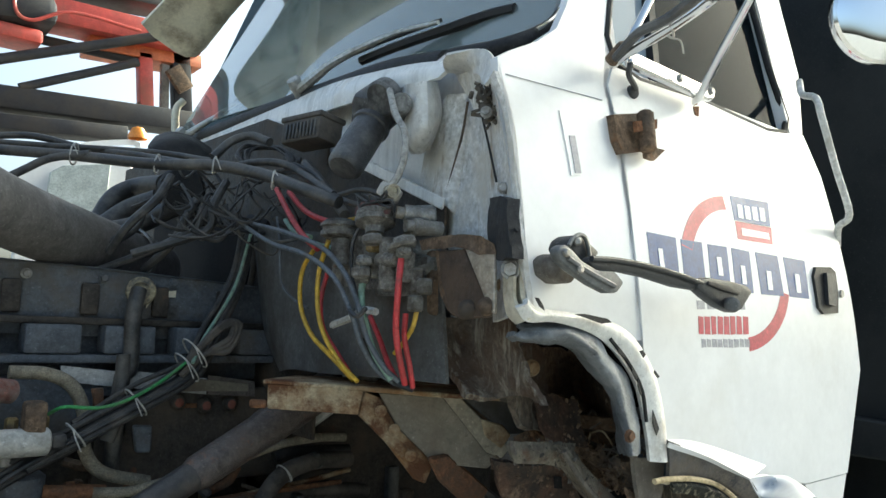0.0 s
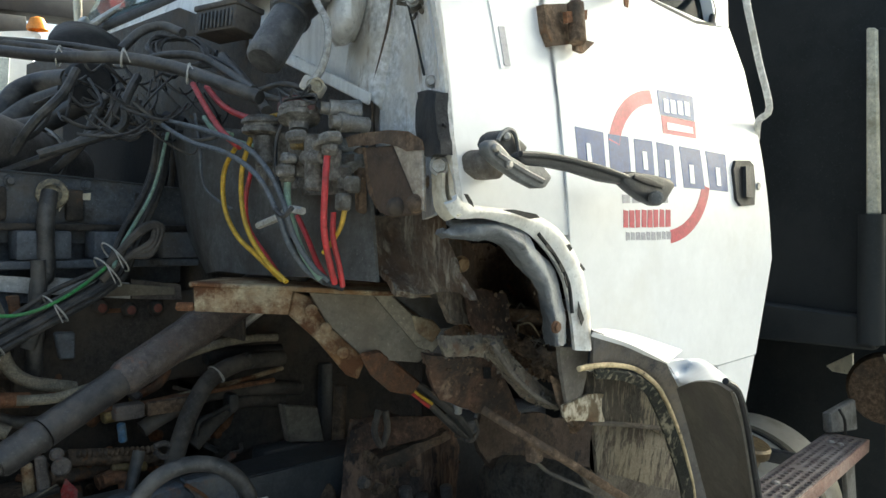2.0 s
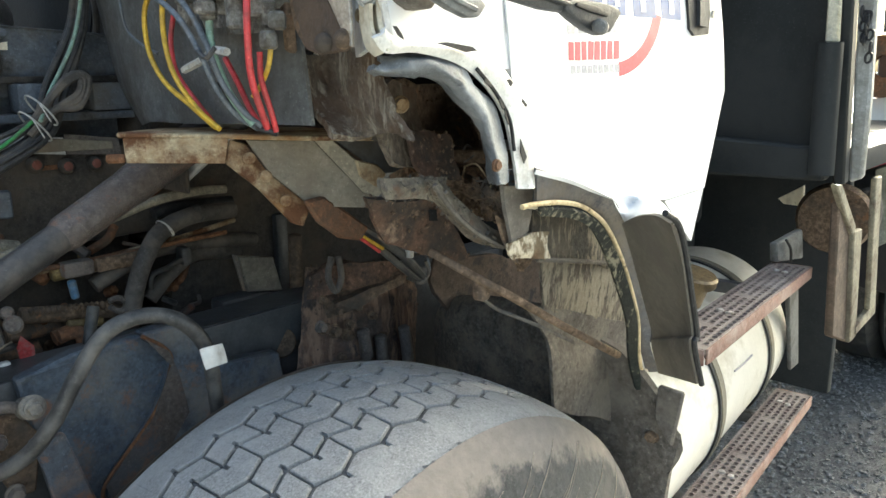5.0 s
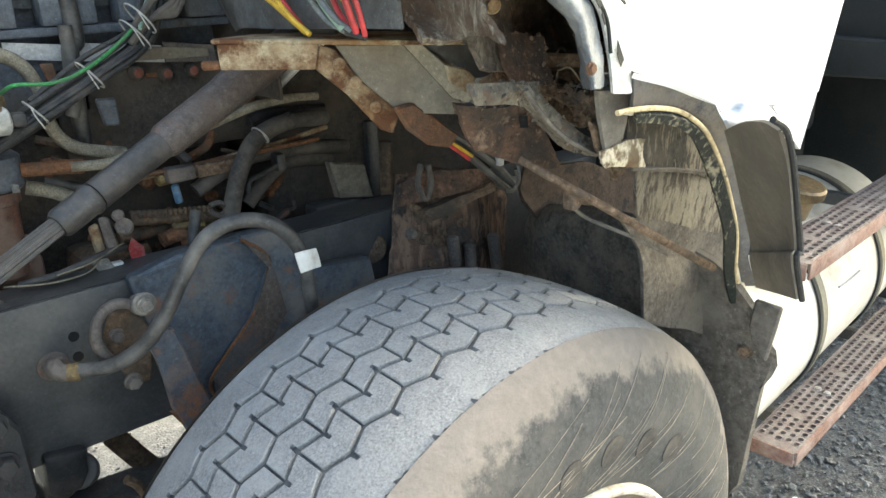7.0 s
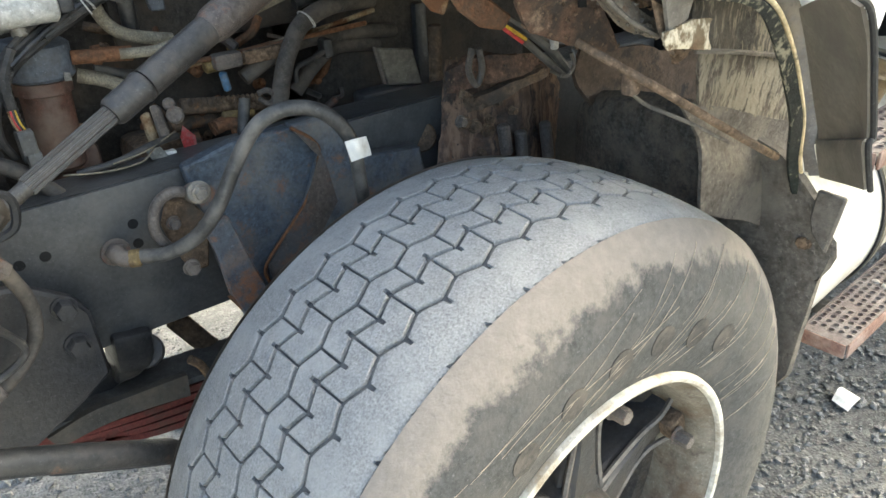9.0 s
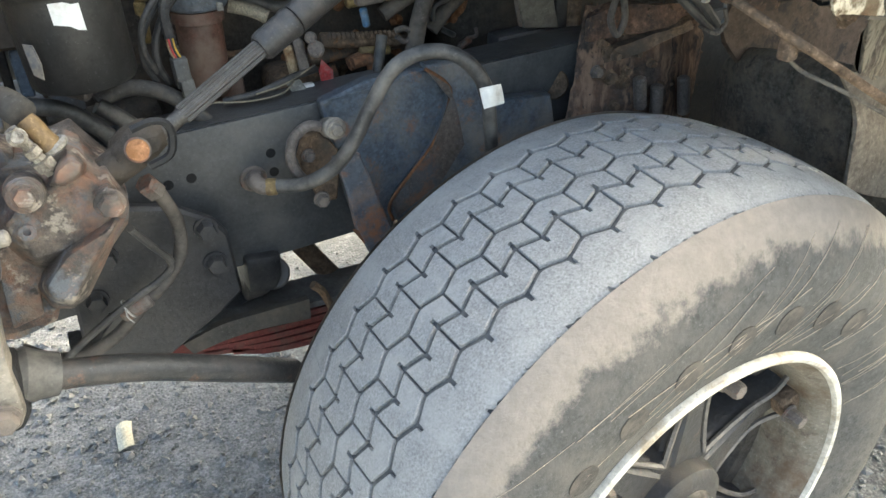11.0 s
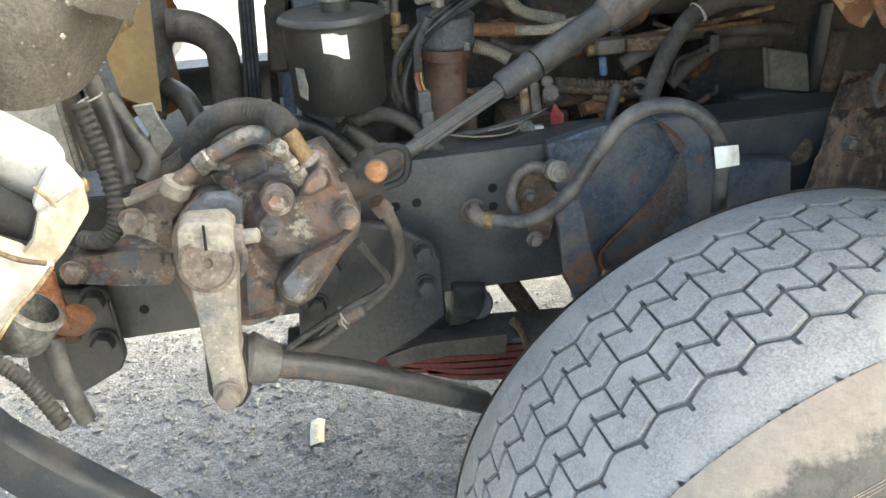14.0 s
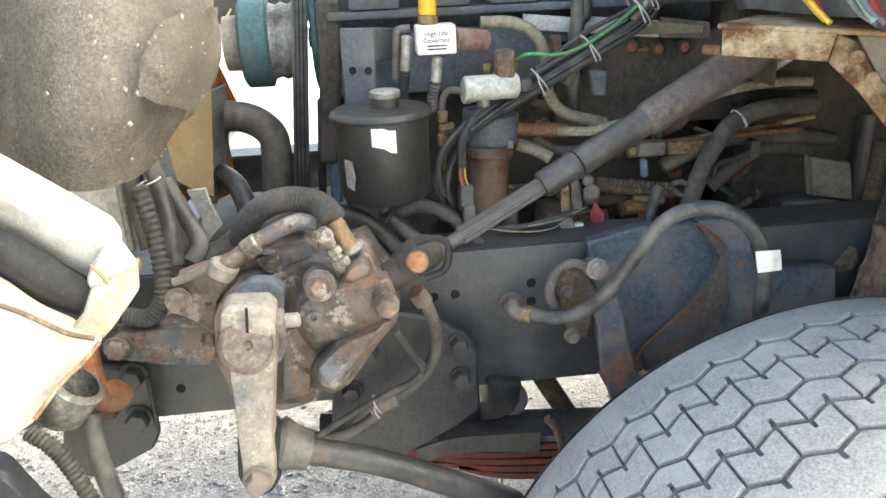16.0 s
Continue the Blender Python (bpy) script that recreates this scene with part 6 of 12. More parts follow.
# round convex mirror
rm = thing("convex_mirror", (0.752, -0.86, 1.821), "round convex mirror in a bright rim", "mirror")
mc, mn = V((0.726, -0.88, 1.81)), V((-0.55, -0.8, -0.05)).normalized()
part("mirror_arm", tube([mc - 0.03 * mn, (0.711, -0.82, 1.873), (0.731, -0.76, 1.89)], 0.007, 10, 4), CHROME, rm)
part("mirror_back", lathe([(-0.03, 0), (-0.028, 0.03), (-0.01, 0.046), (0.0, 0.0475), (0.002, 0.0445)], mc, mc + mn, 40), CHROME, rm, "bright mirror rim")
part("mirror_glass", lathe([(0.0, 0.0445), (0.003, 0.035), (0.005, 0.02), (0.0056, 0)], mc, mc + mn, 40), MIRROR, rm)
# grab rail at the back of the cab
gr = thing("grab_rail", (1.379, -0.56, 1.837), "bent pale steel grab rail behind the door", "grab rail")
part("rail", tube([(1.305, -0.53, 1.968), (1.273, -0.55, 1.932), (1.213, -0.6, 1.901), (1.212, -0.61, 1.865), (1.261, -0.61, 1.789), (1.308, -0.61, 1.72), (1.337, -0.58, 1.704), (1.378, -0.56, 1.677)], 0.006, 10, 4), mat("pale_rail_paint", (0.6, 0.6, 0.57), 0.4, dirt=(0.35, 0.34, 0.3), amount=0.4, size=20), gr)

# hood latch with its long rubber arm
hl = thing("hood_latch", on_side((0.658, 1.592), 0.03), "grey hood latch with a long black rubber arm", "latch")
part("base", cast([(0.584, -0.605, 1.581), (0.588, -0.605, 1.565), (0.604, -0.605, 1.558), (0.621, -0.605, 1.558), (0.628, -0.605, 1.567), (0.618, -0.605, 1.58), (0.603, -0.605, 1.589), (0.593, -0.605, 1.588)], 0.03, 1.05, 0.006, 0), mat("dusty_latch_foot", (0.13, 0.12, 0.11), 0.6, dirt=(0.08, 0.065, 0.05), amount=0.5, size=20), hl, "dusty round latch foot")
part("horn", cast([(0.581, -0.63, 1.591), (0.587, -0.63, 1.602), (0.598, -0.63, 1.608), (0.609, -0.63, 1.606), (0.635, -0.63, 1.592), (0.624, -0.63, 1.582), (0.606, -0.63, 1.579), (0.591, -0.63, 1.584)], 0.03, 1.0, 0.004, 0), LATCH, hl)
part("horn_edge", tube([(0.58, -0.633, 1.594), (0.585, -0.633, 1.601), (0.596, -0.633, 1.607), (0.605, -0.633, 1.605), (0.61, -0.633, 1.597), (0.613, -0.633, 1.586)], 0.0025, 6, 4), bpy.data.materials.get("worn_grey_lever") or mat("worn_grey_lever", (0.14, 0.145, 0.145), 0.45, dirt=(0.1, 0.1, 0.1), amount=0.4, size=16), hl)
part("lever", cast([(0.543, -0.652, 1.583), (0.546, -0.652, 1.589), (0.555, -0.652, 1.592), (0.564, -0.652, 1.588), (0.58, -0.652, 1.578), (0.605, -0.652, 1.57), (0.633, -0.652, 1.571), (0.649, -0.652, 1.56), (0.637, -0.652, 1.548), (0.622, -0.652, 1.547), (0.596, -0.652, 1.554), (0.565, -0.652, 1.566), (0.548, -0.652, 1.575)], 0.014, 1.0, 0.004, 0), bpy.data.materials["worn_grey_lever"], hl, "worn grey latch lever")
part("lever_ridge", tube([(0.555, -0.654, 1.578), (0.583, -0.654, 1.568), (0.61, -0.654, 1.56), (0.629, -0.654, 1.555)], 0.003, 6, 4), bpy.data.materials["worn_grey_lever"], hl)
part("arm", cast([(0.592, -0.648, 1.578), (0.602, -0.648, 1.584), (0.643, -0.648, 1.586), (0.696, -0.648, 1.584), (0.751, -0.648, 1.58), (0.802, -0.648, 1.572), (0.815, -0.648, 1.56), (0.752, -0.648, 1.562), (0.696, -0.648, 1.569), (0.646, -0.648, 1.572), (0.606, -0.648, 1.569)], 0.016, 1.0, 0.005, 0), LATCH, hl, "black rubber pull arm")
part("arm_ridge", tube([(0.596, -0.65, 1.581), (0.641, -0.65, 1.583), (0.693, -0.65, 1.581), (0.748, -0.65, 1.576), (0.799, -0.65, 1.569)], 0.0032, 8, 5), LATCH, hl)
part("fork", cast([(0.788, -0.652, 1.571), (0.81, -0.652, 1.577), (0.864, -0.652, 1.576), (0.901, -0.652, 1.573), (0.915, -0.652, 1.566), (0.888, -0.652, 1.541), (0.866, -0.652, 1.537), (0.839, -0.652, 1.542), (0.808, -0.652, 1.553), (0.788, -0.652, 1.562)], 0.016, 1.0, 0.004, 0), LATCH, hl, "black forked end of the arm")
part("fork_slot", cast([(0.808, -0.655, 1.572), (0.849, -0.655, 1.57), (0.879, -0.655, 1.564), (0.874, -0.655, 1.559), (0.834, -0.655, 1.563), (0.805, -0.655, 1.568)], 0.004, 1.0, 0.001, 0), SEAL, hl)
part("roller", rod(((0.876, -0.645, 1.547)), ((0.832, -0.67, 1.545)), 0.0095), GREY_DARK, hl)
for q in ((0.552, -0.652, 1.583), (0.573, -0.652, 1.568)):
    part("pin", rod(q, V(q) + V((0, -0.006, 0)), 0.0045), STEEL, hl, "bright rivet")
part("pin", rod(((0.597, -0.63, 1.6)), ((0.589, -0.637, 1.599)), 0.0045), STEEL, hl)

# dry moss and rust caught at the top of the corner
bm = bmesh.new()
rnd = random.Random(41)
for k in range(80):
    q = V((0.6, -0.487, 1.804)).lerp(V((0.61, -0.486, 1.767)), rnd.random()) + V((rnd.uniform(-0.012, 0.004), rnd.gauss(0, 0.016), rnd.gauss(0, 0.006)))
    d = V((rnd.uniform(-0.012, 0.002), rnd.uniform(-0.012, 0.012), rnd.uniform(-0.012, 0.012)))
    tube([q, q + d], rnd.uniform(0.0012, 0.004), 5, 1, bm=bm)
tagged(part("dry_moss", bm, MUDFLAP, cab, "dry moss and rust crumbs in the corner"), "dry moss and rust crumbs in the corner", kind="stuff")
# peeled paint along the wheel arch band
for chip in ([(0.628, -0.6, 1.525), (0.645, -0.6, 1.526), (0.685, -0.6, 1.522), (0.693, -0.6, 1.518), (0.675, -0.6, 1.516), (0.65, -0.6, 1.521)], [(0.57, -0.596, 1.54), (0.577, -0.596, 1.531), (0.585, -0.596, 1.527), (0.582, -0.596, 1.533), (0.575, -0.596, 1.54)], [(0.746, -0.6, 1.486), (0.754, -0.6, 1.478), (0.758, -0.6, 1.482), (0.752, -0.6, 1.487)], [(0.733, -0.6, 1.467), (0.744, -0.6, 1.456), (0.739, -0.6, 1.452), (0.732, -0.6, 1.462)], [(0.782, -0.594, 1.415), (0.795, -0.594, 1.392), (0.79, -0.594, 1.384), (0.782, -0.594, 1.399)], [(0.707, -0.6, 1.488), (0.72, -0.6, 1.48), (0.716, -0.6, 1.478), (0.705, -0.6, 1.485)], [(0.785, -0.594, 1.463), (0.795, -0.594, 1.455), (0.792, -0.594, 1.453), (0.784, -0.594, 1.459)], [(0.744, -0.6, 1.451), (0.751, -0.6, 1.436), (0.749, -0.6, 1.434), (0.743, -0.6, 1.445)]):
    part("paint_chip", plate(chip, 0.001, 0, way=OUT), SEAL, cab, "dark bare chip in the white band")
# bleached rubber lip of the wheel arch
ap = thing("arch_lip", (0.738, -0.56, 1.478), "torn sun-bleached rubber lip of the wheel arch", "fender lip")
part("lip", shell([[(0.588, -0.55, 1.517), (0.623, -0.57, 1.519), (0.682, -0.58, 1.504), (0.74, -0.58, 1.465), (0.769, -0.58, 1.414), (0.777, -0.58, 1.365)], [(0.581, -0.56, 1.509), (0.601, -0.59, 1.51), (0.648, -0.6, 1.495), (0.7, -0.6, 1.458), (0.728, -0.6, 1.414), (0.739, -0.6, 1.369)], [(0.569, -0.56, 1.501), (0.603, -0.58, 1.497), (0.66, -0.58, 1.486), (0.704, -0.58, 1.452), (0.733, -0.58, 1.409), (0.75, -0.58, 1.365)], [(0.58, -0.54, 1.495), (0.636, -0.54, 1.489), (0.699, -0.54, 1.479), (0.743, -0.54, 1.444), (0.775, -0.54, 1.4), (0.787, -0.54, 1.356)]], 0.006, 7, 0.007), FLARE_GREY, ap)
part("lip_bolt", bolt((0.721, -0.605, 1.389), OUT, 0.006, 0.004), RUST, ap, "rusty bolt")
part("lip_gasket", tube([(0.702, -0.592, 1.499), (0.736, -0.592, 1.472), (0.763, -0.592, 1.44), (0.773, -0.592, 1.401)], 0.0025, 6, 4), SEAL, ap)
part("cream_edge", shell([[(0.613, -0.52, 1.582), (0.601, -0.53, 1.542), (0.599, -0.545, 1.523), (0.608, -0.575, 1.523), (0.669, -0.58, 1.52)], [(0.579, -0.57, 1.577), (0.577, -0.575, 1.543), (0.584, -0.582, 1.53), (0.609, -0.582, 1.528), (0.677, -0.582, 1.524)]], 0.005, 4), CREAM, cab, "cream paint on the folded edge")


# ---- firewall and what hangs on it ----
fw = thing("firewall", (0.66, 0.43, 1.3), "grey painted firewall with ribs, seams and rust", "firewall")
part("firewall_sheet", plate([(0.68, -0.53, 1.6), (0.68, -0.53, 1.87), (0.7, -0.3, 1.93), (0.72, 1.35, 1.99), (0.7, 1.38, 1.3), (0.69, 0.1, 1.3), (0.68, -0.3, 1.5)], 0.012, 0.003, way=(1, 0, 0)), GREY_PAINT, fw)
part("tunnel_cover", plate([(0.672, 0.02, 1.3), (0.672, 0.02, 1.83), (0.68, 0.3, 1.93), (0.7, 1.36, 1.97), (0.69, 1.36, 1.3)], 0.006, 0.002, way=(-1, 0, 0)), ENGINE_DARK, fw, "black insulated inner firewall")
# no hole is cut: a near-black sheet paints the cavity's darkness
part("tunnel_opening_sheet", plate([(0.66, 0.914, 1.767), (0.66, 0.64, 1.761), (0.66, 0.436, 1.731), (0.66, 0.331, 1.68), (0.66, 0.289, 1.625), (0.66, 0.321, 1.567), (0.66, 0.637, 1.573), (0.66, 0.912, 1.605)], 0.004, 0.0, way=(-1, 0, 0)), DARK_VOID, fw, "flat black sheet painted as the shade of the firewall opening")
part("opening_lip", tube([(0.655, 0.899, 1.765), (0.655, 0.626, 1.759), (0.655, 0.424, 1.729), (0.655, 0.32, 1.679), (0.655, 0.278, 1.624), (0.655, 0.287, 1.566)], 0.006, 8, 5), ENGINE_DARK, fw)
# the recess has no depth; its shade is the sheet's dark colour
part("recess", plate([(0.668, -0.064, 1.778), (0.668, -0.193, 1.732), (0.668, -0.322, 1.682), (0.668, -0.334, 1.592), (0.668, -0.348, 1.458), (0.668, -0.052, 1.44), (0.668, 0.084, 1.608), (0.668, 0.152, 1.798)], 0.004, 0, way=(-1, 0, 0)), ENGINE_DARK, fw, "flat dark sheet painted as a shaded recess behind the valve")
part("recess_lip", plate([(0.65, -0.139, 1.771), (0.65, -0.344, 1.684), (0.65, -0.34, 1.668), (0.65, -0.12, 1.759)], 0.006, 0.002, way=(-1, 0, 0)), GREY_PAINT, fw, "folded grey lip")
part("pressed_rib", shell([[(0.672, -0.274, 1.835), (0.672, -0.264, 1.784), (0.672, -0.253, 1.733), (0.672, -0.251, 1.703)], [(0.655, -0.329, 1.837), (0.655, -0.32, 1.772), (0.655, -0.31, 1.723), (0.655, -0.305, 1.691)], [(0.655, -0.366, 1.832), (0.655, -0.364, 1.764), (0.655, -0.351, 1.71), (0.655, -0.345, 1.67)], [(0.672, -0.369, 1.832), (0.672, -0.368, 1.766), (0.672, -0.36, 1.703), (0.672, -0.346, 1.66)]], 0.004, 4), CREAM_RUN, fw)
part("lower_panel", shell([[(0.668, -0.362, 1.816), (0.668, -0.358, 1.759), (0.668, -0.343, 1.704), (0.668, -0.344, 1.632)], [(0.66, -0.398, 1.799), (0.66, -0.403, 1.735), (0.66, -0.406, 1.672), (0.66, -0.407, 1.619)], [(0.648, -0.436, 1.781), (0.648, -0.448, 1.718), (0.648, -0.456, 1.666), (0.648, -0.453, 1.608)]], 0.004, 4), CREAM_RUN, fw)
part("rust_seam", tube([(0.655, -0.377, 1.818), (0.655, -0.367, 1.772), (0.655, -0.35, 1.726), (0.655, -0.337, 1.691), (0.655, -0.338, 1.647)], 0.0018, 6, 6), RUST_DARK, fw, "flaking rusty seam")
for q in ((0.635, -0.44, 1.791), (0.628, -0.481, 1.682), (0.61, -0.521, 1.573), (0.62, -0.498, 1.558)):
    part("flange_bolt", bolt(q, (-0.75, -0.6, 0), 0.0085, 0.006), RUST_PALE, fw, "washer-headed bolt with rust round it")
part("bolt_tab", plate([(0.622, -0.49, 1.586), (0.622, -0.517, 1.585), (0.622, -0.519, 1.564), (0.622, -0.494, 1.565)], 0.004, 0.001, way=(-1, 0, 0)), mat("yellow_zinc_tab", (0.5, 0.42, 0.24), 0.5, dirt=(0.3, 0.24, 0.14), amount=0.4, size=30), fw, "yellowed zinc tab")
part("rubber_pad", shell([[(0.6, -0.505, 1.662), (0.58, -0.542, 1.653), (0.566, -0.573, 1.649)], [(0.592, -0.515, 1.622), (0.574, -0.55, 1.617), (0.563, -0.579, 1.614)], [(0.58, -0.537, 1.584), (0.568, -0.564, 1.58), (0.56, -0.586, 1.579)]], 0.014, 5, 0.004), mat("scuffed_black_pad", (0.03, 0.03, 0.031), 0.6, dirt=(0.075, 0.068, 0.06), amount=0.5, size=18, bump=0.8), fw, "torn black rubber pad")
part("pad_crack", tube([(0.572, -0.542, 1.642), (0.562, -0.564, 1.628), (0.562, -0.56, 1.623), (0.553, -0.584, 1.609)], 0.0016, 6, 4), DARK_VOID, fw)
part("stay_rod", tube([(0.6, -0.469, 1.769), (0.607, -0.477, 1.727), (0.604, -0.495, 1.682)], 0.0016, 6, 4), SEAL, fw, "thin dark stay rod")
for q in ((0.58, -0.499, 1.762), (0.588, -0.525, 1.668)):
    part("stay_bolt", bolt(q, (-0.75, -0.6, 0), 0.0058, 0.006), STEEL, fw, "washer-headed bolt")
part("cream_strip", shell([[(0.575, -0.546, 1.564), (0.575, -0.548, 1.541), (0.575, -0.554, 1.522), (0.575, -0.568, 1.512)], [(0.57, -0.568, 1.563), (0.57, -0.569, 1.54), (0.57, -0.579, 1.526), (0.57, -0.594, 1.518)]], 0.004, 5), CREAM, fw, "bent cream strip below the pad")
part("pad_bolt", bolt((0.572, -0.557, 1.571), (-0.75, -0.6, 0), 0.009, 0.008), STEEL, fw, "washer-headed bolt")
part("pad_tab", plate([(0.578, -0.536, 1.581), (0.578, -0.561, 1.579), (0.578, -0.563, 1.562), (0.578, -0.541, 1.562)], 0.006, 0.001, way=(1, 0, 0)), bpy.data.materials["yellow_zinc_tab"], fw, "yellowed zinc tab")
part("lower_grey_box", shell([[(0.64, 0.248, 1.698), (0.64, 0.215, 1.611), (0.64, 0.169, 1.491), (0.64, 0.094, 1.416)], [(0.6, 0.094, 1.675), (0.6, 0.07, 1.592), (0.6, 0.035, 1.493), (0.6, -0.022, 1.427)], [(0.6, -0.072, 1.652), (0.6, -0.079, 1.587), (0.6, -0.098, 1.496), (0.6, -0.123, 1.427)], [(0.6, -0.296, 1.628), (0.6, -0.301, 1.564), (0.6, -0.306, 1.502), (0.6, -0.311, 1.433)], [(0.61, -0.385, 1.615), (0.61, -0.394, 1.563), (0.61, -0.403, 1.505), (0.61, -0.413, 1.434)]], 0.006, 4), GREY_DARK, fw, "grey sheet-metal box with punched holes")
for x_y in ((0.597, -0.161, 1.528), (0.597, -0.164, 1.505), (0.597, -0.165, 1.491), (0.597, -0.168, 1.474)):
    part("punched_hole", lathe([(0, 0), (0, 0.0055), (0.002, 0.0055), (0.002, 0)], x_y, V(x_y) + V((-1, -0.2, 0)), 14), DARK_VOID, fw)
part("tunnel_side", shell([[(0.62, -0.379, 1.519), (0.62, -0.392, 1.483), (0.62, -0.406, 1.447), (0.62, -0.44, 1.422)], [(0.66, -0.378, 1.521), (0.66, -0.38, 1.483), (0.66, -0.416, 1.448), (0.66, -0.449, 1.422)], [(0.65, -0.433, 1.536), (0.65, -0.446, 1.493), (0.65, -0.468, 1.452), (0.65, -0.508, 1.428)], [(0.64, -0.474, 1.563), (0.64, -0.491, 1.508), (0.64, -0.517, 1.455), (0.64, -0.546, 1.419)]], 0.008, 7, 0.008), DRIP_BROWN, fw, "rusty streaked foot of the firewall")

part("kick_panel", shell([[(0.654, -0.46, 1.486), (0.671, -0.45, 1.439), (0.711, -0.44, 1.384)], [(0.796, -0.4, 1.476), (0.809, -0.4, 1.414), (0.861, -0.4, 1.343)]], 0.008, 7, 0.009), DRIP_BROWN, fw, "rust-streaked kick panel")
# rusty bracket beside the valve
rb = thing("rusty_bracket", (0.6, -0.455, 1.575), "folded rusty steel bracket with a bare worn web", "bracket")
part("top_cap", cast([(0.56, -0.435, 1.613), (0.56, -0.487, 1.615), (0.56, -0.518, 1.611), (0.56, -0.542, 1.599), (0.56, -0.546, 1.588), (0.56, -0.53, 1.594), (0.56, -0.497, 1.6), (0.56, -0.441, 1.599)], 0.03, 1.02, 0.004, 0.0015), RUST_DARK, rb)
part("web", plate([(0.562, -0.489, 1.598), (0.562, -0.516, 1.597), (0.562, -0.54, 1.591), (0.562, -0.543, 1.521), (0.562, -0.536, 1.524)], 0.005, 0.001, way=(1, 0, 0)), mat("bare_scraped_steel", (0.42, 0.37, 0.3), 0.35, 0.4, dirt=(0.09, 0.055, 0.035), amount=0.6, size=16, spots=(0.04, 0.025, 0.018), spot_at=0.6, spot_size=22), rb, "scraped pale web")
part("face", plate([(0.566, -0.434, 1.598), (0.566, -0.484, 1.598), (0.566, -0.534, 1.523), (0.566, -0.529, 1.518), (0.566, -0.482, 1.515), (0.566, -0.46, 1.521), (0.566, -0.44, 1.565)], 0.006, 0.002, way=(1, 0, 0)), mat("dark_brown_bracket", (0.075, 0.055, 0.042), 0.55, dirt=(0.12, 0.085, 0.06), amount=0.5, size=14, streak=0.6, bump=0.6), rb, "brown streaked face")
part("inner_fold", plate([(0.572, -0.426, 1.599), (0.572, -0.447, 1.597), (0.572, -0.477, 1.544), (0.572, -0.455, 1.524), (0.572, -0.438, 1.545)], 0.004, 0.001, way=(-1, 0, 0)), RUST_DARK, rb)
part("post", plate([(0.6, -0.38, 1.604), (0.6, -0.396, 1.603), (0.6, -0.401, 1.519), (0.6, -0.387, 1.522)], 0.012, 0.003, way=(-1, 0, 0)), RUST_DARK, rb)
for q in ((0.562, -0.497, 1.527), (0.562, -0.53, 1.53)):
    part("rivet", lathe([(0, 0.011), (0.004, 0.01), (0.008, 0.005), (0.009, 0)], q, V(q) + V((-0.8, -0.5, 0)), 16), RUST_DARK, rb)

# wiper motor
wm = thing("wiper_motor", (0.58, -0.226, 1.782), "dusty black wiper motor with gearbox and taped lead", "wiper motor")
ma, mb2 = V((0.53, -0.261, 1.719)), V((0.6, -0.235, 1.814))
part("motor_can", lathe([(0, 0), (0, 0.02), (0.004, 0.0245), (0.012, 0.026), (0.09, 0.026), (0.092, 0.029), (0.1, 0.029), (0.1, 0)], ma, mb2, 28), mat("dusty_grey_can", (0.06, 0.06, 0.062), 0.33, dirt=(0.2, 0.195, 0.18), amount=0.42, size=14, spots=(0.04, 0.04, 0.04), spot_at=0.62, spot_size=24, bump=0.4), wm, "round grey motor can")
part("gearbox", block((0.075, 0.06, 0.06), Matrix.Translation((0.61, -0.219, 1.831)) @ pose(0, 0, 0, 20, -35, 25), 0.014), mat("black_stained_alloy", (0.1, 0.1, 0.1), 0.5, 0.3, dirt=(0.3, 0.3, 0.29), amount=0.5, size=20, bump=0.4), wm, "stained alloy gearbox")
part("gear_cap", rod((0.6, -0.265, 1.842), (0.58, -0.269, 1.828), 0.026), bpy.data.materials["black_stained_alloy"], wm)
part("boss", rod((0.62, -0.264, 1.817), (0.58, -0.325, 1.811), 0.015), ALU, wm)
part("lead", tube([(0.57, -0.308, 1.83), (0.56, -0.339, 1.789), (0.555, -0.369, 1.756), (0.55, -0.378, 1.723), (0.545, -0.373, 1.697), (0.54, -0.365, 1.683)], 0.0048, 8, 6), mat("white_taped_lead", (0.42, 0.41, 0.38), 0.6, dirt=(0.2, 0.19, 0.17), amount=0.5, size=60, spots=(0.1, 0.1, 0.1), spot_at=0.6, spot_size=90), wm, "grey and white taped lead")
part("plug", block((0.02, 0.03, 0.02), Matrix.Translation((0.54, -0.363, 1.675)) @ pose(0, 0, 0, 30, 0, 30), 0.005), mat("grey_plug", (0.4, 0.38, 0.34), 0.6), wm, "open grey plug")
# blower bulge
bl = thing("blower_cover", (0.64, -0.283, 1.813), "white pressed blower cover with a bolted flange", "cover")
part("cover", shell([[(0.655, -0.227, 1.877), (0.655, -0.23, 1.831), (0.655, -0.239, 1.79), (0.655, -0.259, 1.764)], [(0.61, -0.301, 1.849), (0.61, -0.304, 1.807), (0.61, -0.312, 1.768), (0.63, -0.302, 1.755)], [(0.61, -0.335, 1.844), (0.61, -0.342, 1.803), (0.61, -0.34, 1.772), (0.635, -0.306, 1.76)], [(0.65, -0.305, 1.86), (0.65, -0.318, 1.817), (0.65, -0.309, 1.789), (0.65, -0.293, 1.763)]], 0.006, 5), WHITE_WORN, bl)
part("cover_flange", plate([(0.66, -0.269, 1.873), (0.66, -0.28, 1.872), (0.66, -0.293, 1.841), (0.66, -0.313, 1.82), (0.66, -0.309, 1.806), (0.66, -0.285, 1.8)], 0.005, 0.002, way=(-1, 0, 0)), GREY_PAINT, bl)
part("cover_bolt", bolt((0.652, -0.305, 1.811), (-1, -0.3, 0), 0.007, 0.006), RUST, bl)

